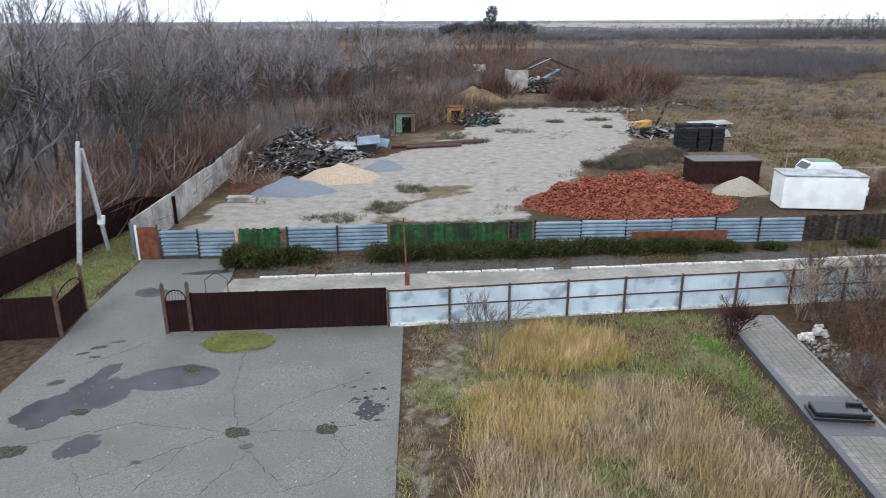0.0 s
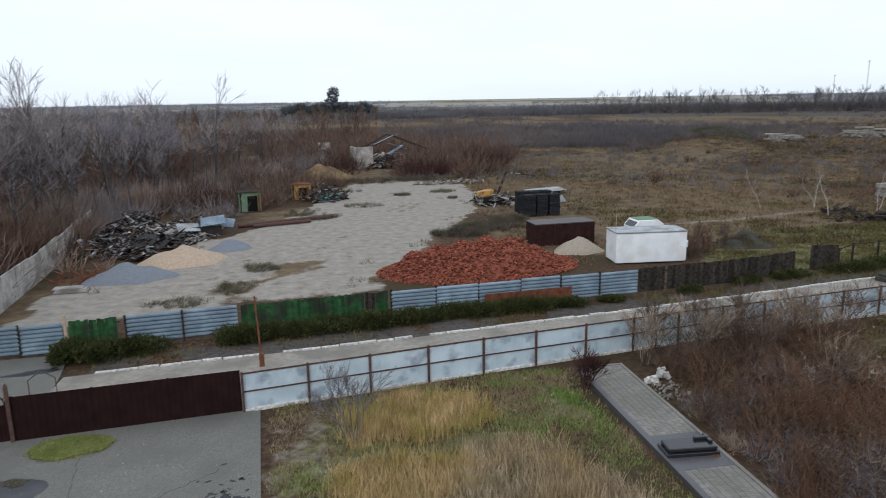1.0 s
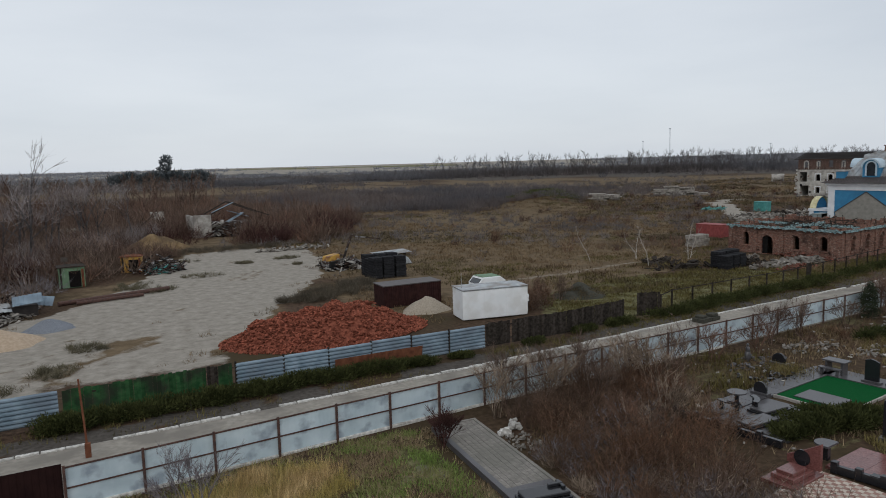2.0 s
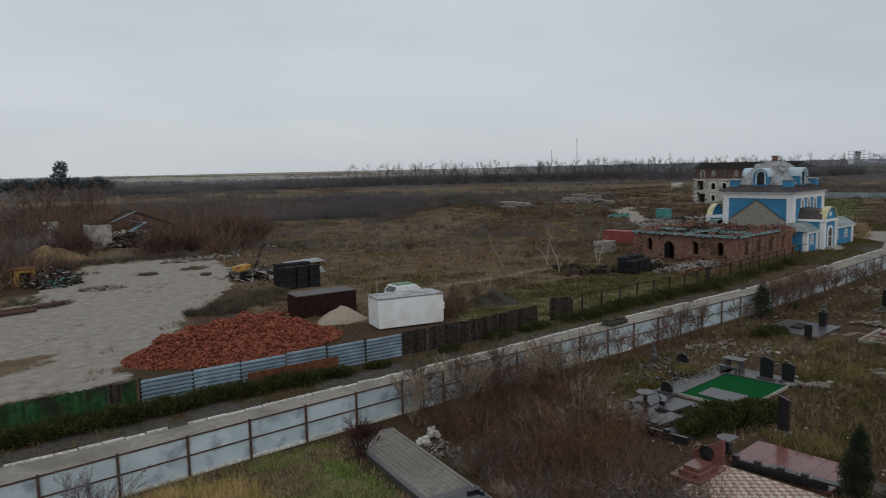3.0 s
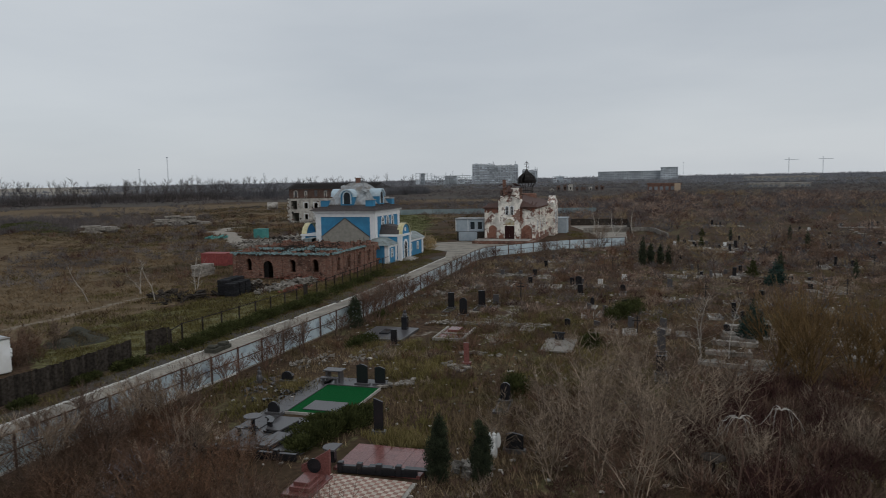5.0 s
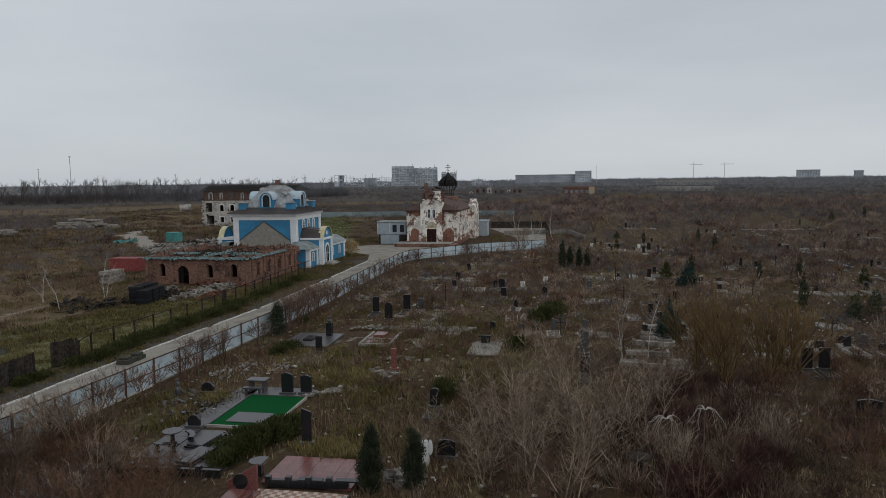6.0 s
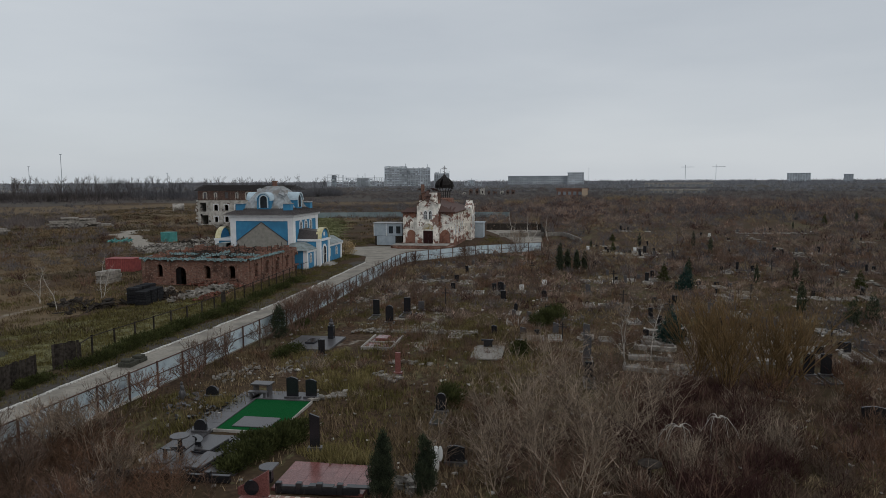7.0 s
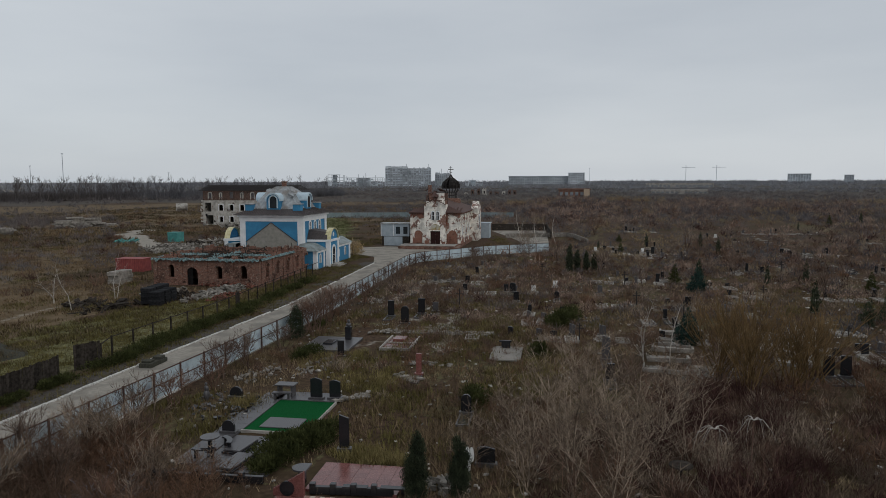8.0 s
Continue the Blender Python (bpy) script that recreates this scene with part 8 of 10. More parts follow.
for i, (x, y, h, st) in enumerate(((52.6, 6.2, 7.0, 2), (53.2, 4.6, 6.0, 1), (54.5, 65.5, 6.2, 1), (56.8, 71.0, 5.6, 2), (61.5, 66.5, 5.8, 2), (51.0, 72.0, 5.0, 1), (140.0, 38.0, 7.5, 2), (146.0, 36.0, 7.0, 2), (150.0, 33.0, 7.0, 1), (112, 76, 5, 1))):
    t = thing("birch", "slender white-barked leafless birch", "tree", pose(x, y, -0.05), group="birches")
    big = 2.0 if x > 100 else 1.0
    v, f = sapling(440 + i, h, st, 3, 4, 9, 0.05 * big, 0.09, 0.12)
    thick = (np.linalg.norm(v[f[:, 0]] - v[f[:, 1]], axis=1) > 0.009 * big) & (f[:, 2] != f[:, 3])
    for nm, sel, mt in (("trunk", thick, "birch"), ("crown", ~thick, "pale_twig")):
        new(nm, big_mesh(nm, v, tris(f[sel]), MAT[mt])).parent = t
for i, (x, y, h, lean) in enumerate(((28.0, 1.5, 4.0, 1), (28.4, 0.3, 4.4, -1))):
    t = thing("weeping_tree", "thin pale grafted tree with arching drooping twigs", "tree", pose(x, y, -0.05), group="weeping trees")
    q = random.Random(460 + i)
    part("trunk", Form().tube((0, 0, 0), (0.14, 0.1, h * 0.3), 0.026, 0.024, 6).tube((0.14, 0.1, h * 0.3), (0.02, -0.08, h * 0.62), 0.024, 0.022, 6).tube((0.02, -0.08, h * 0.62), (0.0, 0.1 * lean, h), 0.022, 0.018, 6), "twig", t)
    o = Form()
    for k in range(8):
        a, rr, last = q.uniform(0, 6.283), q.uniform(0.3, 1.0), Vector((0, 0.1 * lean, h))
        for j in range(1, 6):
            u = j / 5
            nxt = Vector((rr * u * math.cos(a), rr * u * math.sin(a) + 0.1 * lean, h + 0.25 * math.sin(u * 2.4) - 0.9 * u * u * q.uniform(0.6, 1.2)))
            o.tube(last, nxt, 0.016 * (1.2 - u * 0.8), 0.016 * (1.1 - u * 0.9), 4, False)
            last = nxt
    part("crown", o, "birch", t)
for i, (x, y, h, c) in enumerate(((0.9, 24.7, 3.3, "grey_twig"), (11.7, 27.4, 2.0, "maroon_twig"), (12.0, 27.9, 1.8, "maroon_twig"), (17.0, 31.1, 3.4, "twig"), (19.6, 31.3, 3.2, "red_twig"), (22.0, 31.6, 3.4, "twig"), (38.5, 33.4, 3.4, "twig"), (36.0, 32.2, 2.6, "red_twig"), (56.5, 36.2, 3.6, "twig"), (60.0, 37.0, 3.0, "twig"), (53.0, 35.6, 3.4, "twig"), (64.0, 37.4, 3.0, "red_twig"), (47.0, 34.2, 2.4, "twig"), (72.0, 38.0, 3.2, "twig"), (84.0, 40.0, 3.0, "red_twig"), (96.0, 42.0, 3.4, "twig"), (31.3, 52.3, 2.6, "red_twig"), (30.0, 55.8, 2.0, "red_twig"), (26.5, 29.3, 2.2, "twig"), (15.6, 29.6, 3.0, "pale_twig"), (18.2, 29.4, 3.6, "pale_twig"), (20.6, 28.2, 3.2, "twig"), (23.4, 29.6, 3.4, "pale_twig"), (25.2, 31.0, 3.0, "twig"), (28.6, 31.4, 3.2, "twig"), (32.4, 32.2, 2.6, "red_twig"), (41.5, 33.6, 3.0, "twig"), (52.0, 34.4, 4.0, "red_twig"), (54.4, 35.2, 4.2, "twig"), (58.2, 36.2, 4.2, "red_twig"), (62.0, 36.6, 3.6, "twig"), (67.5, 37.2, 3.2, "red_twig"), (78.0, 39.0, 3.6, "twig"), (90.0, 41.0, 3.4, "twig"), (22.5, 24.6, 2.8, "pale_twig"), (19.4, 24.0, 2.4, "red_twig"), (24.4, 28.2, 4.2, "pale_twig"), (104.0, 36.0, 4.2, "twig"), (112.0, 30.0, 4.6, "twig"), (70.0, 30.5, 3.0, "red_twig"), (34.5, 53.4, 2.4, "twig"), (97.5, 34.0, 3.6, "red_twig"), (128.0, 34.0, 5.0, "pale_twig"))):
    wooden("bare_shrub", x, y, h, c, "small leafless shrub growing by the fence", 480 + i, 3, 3, 0.36, 0.03, 8, crown=c, group="bare shrubs", fine=5)
leafy("spruce", [(0, 0, 0.5, 0.75, 0.75, 0.4), (0, 0, 1.1, 0.55, 0.55, 0.4), (0, 0, 1.7, 0.34, 0.34, 0.4), (0, 0, 2.2, 0.16, 0.16, 0.35)], 900, "juniper", "small dark conifer among the far graves", "conifer", 351, 0.16, "conifers").matrix_basis = pose(96, 6, 0)
leafy("thuja", [(0, 0, 0.5, 0.42, 0.42, 0.5), (0, 0, 1.2, 0.44, 0.44, 0.5), (0, 0, 1.9, 0.34, 0.34, 0.45), (0, 0, 2.5, 0.16, 0.16, 0.4)], 900, "thuja", "small dark thuja among the far graves", "conifer", 352, 0.14, "conifers", rise=1.8).matrix_basis = pose(101, 3, 0)
seedlings = [ob for ob in scene.objects if ob.get("label") in ("small dark conifer among the far graves", "small dark thuja among the far graves")]
q = random.Random(353)
for i in range(22):
    x = q.uniform(75, 300)
    y = q.uniform(-0.4, 0.2) * x
    if bool(graves(np.array([x]), np.array([y]))[0]):
        k = q.uniform(0.5, 1.1)
        copy_thing(seedlings[i % 2], pose(x, y, 0, 0, 0, q.uniform(0, 360)) @ Matrix.Diagonal((k, k, k * q.uniform(0.8, 1.3), 1)))
spare = [wooden("bare_tree", x, y, h, "twig", "small leafless tree among the far graves", 520 + i, 3, 3, 0.36, 0.06, 2 + i % 3, crown=c, fine=6) for i, (x, y, h, c) in enumerate(((74.0, 20.5, 4.0, "twig"), (88.0, 9.0, 4.6, "pale_twig"), (98.0, -9.0, 4.4, "red_twig"), (69.0, -1.5, 3.6, "pale_twig")))]
q = random.Random(88)
for i in range(46):
    x = q.uniform(58, 210)
    y = q.uniform(-0.42, 0.24) * x
    if bool(graves(np.array([x]), np.array([y]))[0]):
        copy_thing(spare[i % 4], pose(x, y, -0.05, 0, 0, q.uniform(0, 360)) @ Matrix.Diagonal((1, 1, q.uniform(0.7, 1.3), 1)))
wooden("dead_tree", -29.5, 41.5, 10.5, "bark", "gnarled dark leafless tree at the edge of the wood", 500, 5, 3, 0.42, 0.22, 1, crown="bark", fine=2)
wooden("dead_tree", -33.0, 52.0, 11.0, "bark", "gnarled dark leafless tree at the edge of the wood", 501, 4, 3, 0.42, 0.2, 2, crown="bark", fine=3)
leafy("round_bush", [(112.2, 62.5, 1.5, 1.5, 1.5, 1.4), (112.8, 61.8, 1.2, 1.1, 1.1, 1.1)], 1600, "straw", "round tan withered bush by the chapel", "shrub", 77, 0.2)
leafy("fir", [(114.0, 68.0, 1.4, 1.2, 1.2, 1.4)], 900, "juniper", "dark small fir behind the chapel", "conifer", 78, 0.2, "conifers")

# ---- things on the gravel lot and the field ----
def heap(name, x, y, rx, ry, h, material, label, category, seed, turn=0, rough=0.12):
    """A mound of loose material with an uneven crest."""
    o, n, m = Form(), 30, 9
    ph = random.Random(seed).uniform(0, 6)
    pts = []
    for j in range(m + 1):
        s = j / m
        for i in range(n):
            a = 2 * math.pi * i / n
            w = 1 + 0.1 * math.sin(2 * a + ph) + 0.07 * math.sin(5 * a + 2 * ph)
            px, py = rx * s * w * math.cos(a), ry * s * w * math.sin(a)
            z = h * (1 - s) ** 0.85 * (1 + rough * noise.noise((px * 0.7 + seed, py * 0.7, 0)) * 2) - 0.05
            pts.append((px, py, z if j < m else -0.06))
    faces = [(j * n + i, (j + 1) * n + i, (j + 1) * n + (i + 1) % n, j * n + (i + 1) % n) for j in range(m) for i in range(n)]
    o.add(pts, faces)
    return solid(name, o, material, label, category, pose(x, y, 0, 0, 0, turn), smooth=True)


heap("gravel_heap", -14.6, 54.8, 3.3, 2.3, 1.35, "gravel", "heap of blue-grey crushed gravel", "heap", 1)
heap("gravel_heap", -8.2, 64.5, 2.2, 1.6, 0.9, "gravel", "low heap of grey gravel behind the sand", "heap", 6)
heap("sand_heap", -11.6, 59.8, 3.7, 2.6, 1.5, "sand", "heap of tan building sand", "heap", 2)
heap("sand_heap", 21.9, 55.4, 2.1, 1.8, 1.35, "pale_sand", "steep heap of pale crushed stone beside the container", "heap", 3)
heap("sand_heap", 0.6, 121.4, 5.0, 3.4, 2.6, "ochre_soil", "large heap of dull ochre sand before the wrecked sheds", "heap", 4)
heap("soil_heap", 37.0, 54.2, 2.9, 2.0, 1.1, "crack", "dark heap of soil in the meadow", "heap", 5, rough=0.5)
p, g = sow(150, (34.4, 39.6, 52.4, 56.0), lambda x, y: np.hypot((x - 37) / 2.5, (y - 54.2) / 1.8) < 1, 143)
p[:, 2] = 0.9 * (1 - np.hypot((p[:, 0] - 37) / 2.9, (p[:, 1] - 54.2) / 2.0)) ** 0.85
scatter("heap_weeds", withered, p, g.uniform(0.4, 0.9, len(p)), "dark_grass", "dark dead weeds on the soil heap", "weeds")

# red brick heap
pile = thing("brick_heap", "long heap of loose broken red bricks", "brick heap", pose(12.3, 51.6, 0, 0, 0, 6))


def pile_height(x, y):
    s = math.hypot(x / 7.6, y / 4.6)
    rise = min(1.0, max(0.0, 1.02 - s) * 2.3)
    return rise * rise * (3 - 2 * rise) * (1.5 + 0.3 * math.sin(0.8 * x + 0.6) + 0.22 * math.sin(1.7 * y + x) + 0.16 * math.sin(2.9 * x - y))


core, nn = Form(), 36
pts = [(7.9 * 0.98 * (i / nn * 2 - 1), 4.7 * 0.98 * (j / 20 * 2 - 1)) for j in range(21) for i in range(nn + 1)]
core.add([(x, y, pile_height(x, y) - 0.08) for x, y in pts], [(j * (nn + 1) + i, j * (nn + 1) + i + 1, (j + 1) * (nn + 1) + i + 1, (j + 1) * (nn + 1) + i) for j in range(20) for i in range(nn)])
part("core", core, "bricks", pile)
r, rest = random.Random(12), Form()
one = [Form().box(-w / 2, w / 2, -0.06, 0.06, -0.0325, 0.0325).mesh("brick", MAT["brick_one"]) for w in (0.25, 0.25, 0.17)]
for i in range(5200):
    a, s = r.uniform(0, 6.283), math.sqrt(r.random()) * 1.04
    x, y = 7.9 * s * math.cos(a), 4.7 * s * math.sin(a)
    m = pose(x, y, pile_height(x, y) + r.uniform(-0.02, 0.08), r.uniform(-70, 70), r.uniform(-50, 50), r.uniform(0, 180))
    if i < 290:
        part("brick", one[i % 3], "", pile).matrix_basis = m
    else:
        rest.block(m, r.choice((0.25, 0.25, 0.17, 0.3)), 0.13, 0.075)
part("loose_bricks", rest, "bricks", pile, kind="stuff")
for i, (x, y) in enumerate(((12.6, 57.2), (13.6, 57.0), (13.3, 57.8))):
    o = Form()
    for k in range(60):
        o.block(pose(r.uniform(-0.5, 0.5), r.uniform(-0.4, 0.4), r.uniform(0.05, 1.2), r.uniform(-9, 9), 0, r.uniform(-10, 10)), 0.25, 0.13, 0.08)
    solid("brick_stack", o, "bricks", "leaning stack of red bricks behind the heap", "brick stack", pose(x + 3.4, y - 0.6, 0.0), group="brick stacks", kind="stuff")

cont = thing("storage_container", "dark maroon steel storage container with a grey roof", "container", pose(18.9, 57.9, 0, 0, 0, 4) @ Matrix.Diagonal((0.79, 0.95, 0.8, 1)))
part("front_wall", ribbed(7.2, 2.35, 0.28, 0.04), "dark_rust", cont).matrix_basis = pose(0, 0, 0.1)
part("body", Form().box(0.0, 7.2, 0.02, 2.5, 0.1, 2.45), "dark_rust", cont)
part("roof", Form().box(-0.06, 7.26, -0.08, 2.58, 2.45, 2.56), "brown_roof", cont, "dull dark roof")
part("skid", Form().box(0, 7.2, 0.1, 0.3, -0.02, 0.1).box(0, 7.2, 2.2, 2.4, -0.02, 0.1), "soot_iron", cont)
for x in (0, 7.1):
    part("corner_post", Form().box(x, x + 0.1, -0.06, 0.06, 0, 2.46), "dark_rust", cont)

van = thing("box_trailer", "white insulated box trailer body standing on the ground", "trailer", pose(23.0, 49.9, 0, 0, 0, -4.5) @ Matrix.Diagonal((0.93, 1, 1, 1)))
part("body", Form().box(0, 6.2, 0, 2.5, 0.06, 2.45), "white_paint", van, bevel=0.06)
part("roof", Form().box(-0.06, 6.26, -0.06, 2.56, 2.5, 2.57), "grey_roof", van, "off-white roof edge")
part("base_rail", Form().box(0.1, 6.1, 0.2, 0.4, 0, 0.25).box(0.1, 6.1, 2.1, 2.3, 0, 0.25), "soot_iron", van)
for x in (0.0, 2.05, 4.1, 6.14):
    part("seam", Form().box(x, x + 0.06, -0.02, 0.0, 0.2, 2.5), "white_paint", van)
part("bracket", Form().box(6.2, 6.3, 0.4, 1.55, 0.95, 1.05).box(6.2, 6.7, 0.5, 0.56, 0.99, 1.05).box(6.2, 6.7, 1.39, 1.45, 0.99, 1.05), "soot_iron", van, "dark steel bracket")
ac = part("air_conditioner", Form().box(6.25, 6.62, 0.55, 1.4, 1.05, 1.65), "white_paint", van, "white air conditioner on the end wall", bevel=0.03)
part("fan_grille", Form().tube((6.62, 0.95, 1.35), (6.64, 0.95, 1.35), 0.24, 0.24, 16), "soot_iron", ac)
part("aerial", Form().tube((0.3, 1.0, 2.5), (0.3, 1.0, 3.8), 0.025, 0.015, 6), "grey_roof", van)

cab = thing("lorry_wreck", "wrecked white lorry cab with a green roof behind the trailer", "lorry", pose(27.6, 56.4, 0, 0, 0, 4) @ Matrix.Diagonal((0.66, 0.9, 0.68, 1)))
part("cab", Form().slab([(0, 0.6), (4.4, 0.6), (4.4, 2.6), (3.6, 3.2), (0.8, 3.25), (0, 2.4)], -2.2, 0, UPRIGHT), "white_paint", cab, bevel=0.06)
part("roof_panel", Form().slab([(0.75, 3.26), (3.65, 3.21), (3.65, 3.27), (0.75, 3.32)], -2.0, -0.2, UPRIGHT), "shed_green", cab, "faded green roof")
for x in (0.9, 3.5):
    for y in (0.1, 2.1):
        w = part("wheel", Form().tube((x, y - 0.15, 0.5), (x, y + 0.15, 0.5), 0.5, 0.5, 16), "tyre", cab)
        part("rim", Form().tube((x, y - 0.17, 0.5), (x, y + 0.17, 0.5), 0.26, 0.26, 12), "grey_roof", w)
part("windscreen", Form().slab([(0.02, 2.35), (0.72, 3.1), (0.7, 3.14), (-0.02, 2.4)], -2.0, -0.2, UPRIGHT), "glass", cab)


def block_stack(x, y, turn, n, rows, label):
    """Pallets of black blocks, layer on layer."""
    lay = Form().box(-0.62, 0.62, -0.62, 0.62, 0, 0.27).mesh("block_layer", MAT["black_block"], 0.03)
    for i in range(n):
        t = thing("block_pallet", label, "pallet", pose(x + 1.45 * i * math.cos(radians(turn)), y + 1.45 * i * math.sin(radians(turn)), 0, 0, 0, turn + r.uniform(-4, 4)), group="pallets of black blocks")
        part("pallet_base", Form().box(-0.6, 0.6, -0.6, -0.4, 0, 0.12).box(-0.6, 0.6, 0.4, 0.6, 0, 0.12).box(-0.62, 0.62, -0.62, 0.62, 0.12, 0.15), "dark_wood", t)
        for k in range(rows):
            part("block_layer", lay, "", t).matrix_basis = pose(r.uniform(-0.03, 0.03), r.uniform(-0.03, 0.03), 0.15 + 0.29 * k, 0, 0, r.uniform(-2, 2))


for j in range(3):
    block_stack(23.2, 74.0 + 1.5 * j, 4, 3, 8 - j % 2, "shrouded pallet of black building blocks on the lot")
block_stack(59.6, 58.8, 16, 3, 5, "low pallet of black building blocks by the brick ruin")
block_stack(60.0, 60.3, 16, 3, 6, "low pallet of black building blocks by the brick ruin")


def debris(name, x, y, rx, ry, h, n, material, label, seed, size=(0.3, 1.4), flat=0.06, lean=(0.15, 0.6)):
    """A tip of planks, sheets and lumps, joined, as nobody could count it."""
    q, o = random.Random(seed), Form()
    for i in range(n):
        a, s = q.uniform(0, 6.283), math.sqrt(q.random())
        px, py = rx * s * math.cos(a), ry * s * math.sin(a)
        w = q.uniform(*size)
        o.block(pose(px, py, q.uniform(0.0, h) * (1 - s * 0.8) + 0.04, q.uniform(-35, 35), q.uniform(-35, 35), q.uniform(0, 180)), w, w * q.uniform(*lean), flat * q.uniform(0.5, 2.5))
    return solid(name, o, material, label, "debris", pose(x, y, 0), kind="stuff")


debris("scrap_heap", -16.5, 70.5, 4.8, 6.5, 1.1, 420, "scrap", "tip of rusty scrap and black boards beside the lot", 1, (0.3, 1.9), 0.035, (0.03, 0.22))
debris("scrap_heap", -13.0, 77.0, 3.5, 4.0, 1.2, 320, "scrap", "dark scrap and boards at the edge of the wood", 46, (0.3, 1.9), 0.035, (0.03, 0.22))
debris("sheet_scrap", -14.5, 76.0, 4.0, 4.5, 1.3, 60, "litter", "white and grey scraps strewn over the tip", 47, (0.2, 0.9), 0.02)
debris("gravel_flecks", -9.0, 20.5, 6.0, 6.0, 0.01, 150, "concrete", "pale crumbs of stone strewn on the asphalt", 148, (0.02, 0.08), 0.015)
debris("gravel_flecks", -3.2, 20.0, 0.7, 3.6, 0.01, 90, "concrete", "pale crumbs of stone on the asphalt edge", 48, (0.02, 0.07), 0.015)
debris("scrap_heap", -15.8, 63.0, 2.4, 2.5, 0.8, 60, "scrap", "tip of rusty scrap and black boards beside the lot", 2, (0.3, 1.5), 0.03)
debris("rubble_heap", -14.5, 72.5, 4.5, 7.0, 0.9, 360, "rubble", "grey rubble and pale boards beside the lot", 3, (0.15, 1.0), 0.04, (0.1, 0.5))
debris("scrap_heap", 0.8, 95.0, 3.2, 3.0, 2.4, 120, "scrap", "tangled dark scrap beside the yellow hut", 4, (0.5, 2.4), 0.06, (0.03, 0.2))
debris("scrap_heap", -18.2, 55.0, 2.4, 2.0, 0.7, 60, "rust_sheet", "rusty pipes and rods by the slab wall", 5, (0.8, 2.4), 0.02, (0.02, 0.06))
debris("scrap_heap", 22.2, 85.0, 3.0, 3.0, 1.8, 150, "scrap", "heap of machine scrap behind the black pallets", 6, (0.4, 1.8), 0.06, (0.05, 0.3))
debris("rubble_heap", 20.5, 108.0, 6.0, 2.0, 0.6, 70, "rubble", "low bank of rubble at the end of the lot", 7, (0.4, 1.4))
debris("rubble_heap", 66.0, 57.6, 4.0, 1.0, 0.4, 60, "rubble", "broken masonry in the grass by the brick ruin", 8, (0.3, 1.2), 0.15)
debris("brick_rubble", 66.5, 55.2, 3.0, 1.0, 0.6, 90, "rubble_brick", "spilt red bricks beside the wire fence", 9, (0.2, 0.4), 0.1)
debris("brick_rubble", 74.0, 60.5, 1.2, 4.5, 0.6, 120, "rubble_brick", "red brick rubble at the foot of the ruin", 10, (0.25, 0.5), 0.12)
debris("brick_rubble", 112.0, 100.0, 8.0, 4.0, 1.3, 160, "rubble", "long bank of dull rubble in the field", 11, (0.4, 1.2), 0.3)
debris("rubble_heap", 171.0, 128.0, 4.0, 10.0, 2.2, 130, "rubble", "pale rubble fallen from the shelled house", 12, (0.5, 1.8), 0.3)
debris("plank_heap", 56.5, 62.5, 4.0, 1.6, 0.35, 46, "dark_wood", "old planks and posts lying in the meadow", 13, (0.5, 2.2), 0.07, (0.06, 0.16))
for x, y, n, k in ((-19.6, 66.0, 90, 60), (-20.2, 74.0, 130, 61), (-20.8, 82.0, 120, 62), (-21.4, 90.0, 90, 63)):
    debris("scrap_heap", x, y, 2.2, 4.2, 1.7, n, "scrap", "dark scrap and boards dumped along the slab wall", k, (0.4, 2.2), 0.04, (0.04, 0.3))
    debris("sheet_scrap", x + 0.6, y, 2.0, 4.0, 1.6, n // 5, "litter", "pale sheets thrown on the scrap by the slab wall", k + 20, (0.3, 1.2), 0.02)
for x, y, rx, ry, h, n, mt, lb, k in ((63, 60.5, 4.0, 1.6, 0.7, 90, "dark_wood", "old planks and posts heaped by the black pallets", 90), (70, 58.0, 3.5, 1.2, 0.8, 110, "rubble", "pale broken masonry by the brick ruin", 91), (66, 63.5, 3.0, 2.0, 0.7, 60, "rubble", "broken slabs and planks in the weeds", 92),
                                          (112, 103, 6, 5, 1.4, 220, "rubble", "wide tip of broken masonry and timber", 93), (118, 104, 5, 4, 1.2, 110, "dark_wood", "charred timber on the rubble tip", 94), (126, 104, 8, 4, 1.2, 150, "rubble", "grey rubble behind the brick ruin", 95), (104, 86, 5, 4, 1.0, 110, "rubble_brick", "brick rubble behind the chapel", 96), (122, 125, 3, 2, 0.9, 50, "teal", "torn teal sheets beside the container", 97), (57, 66.5, 2.6, 1.4, 0.5, 50, "dark_wood", "dark rotten timber in the grass", 98)):
    debris("wreckage", x, y, rx, ry, h, n, mt, lb, k, (0.3, 1.7), 0.09, (0.1, 0.5))
tin = thing("tin_lean_to", "black lean-to under loose tilted pale roofing sheets", "shed", pose(-14.4, 70.2, 0, 0, 0, 12) @ Matrix.Diagonal((1.25, 1.2, 1.1, 1)))
part("box", Form().box(1.0, 3.8, 0.3, 1.8, 0, 0.9), "soot_iron", tin)
for w, d, m, mt in ((1.7, 1.3, pose(0.5, -0.35, 0.75, -66, 5, 8), "grey_roof"), (1.9, 1.2, pose(2.2, -0.1, 1.0, -60, -6, -6), "silver"), (1.5, 1.6, pose(-1.5, -0.4, 0.12, -84, 4, 14), "grey_roof"), (1.3, 0.9, pose(3.5, 0.9, 0.8, -40, 10, -14), "silver")):
    part("roof_sheet", ribbed(w, d, 0.3, 0.03), mt, tin).matrix_basis = m
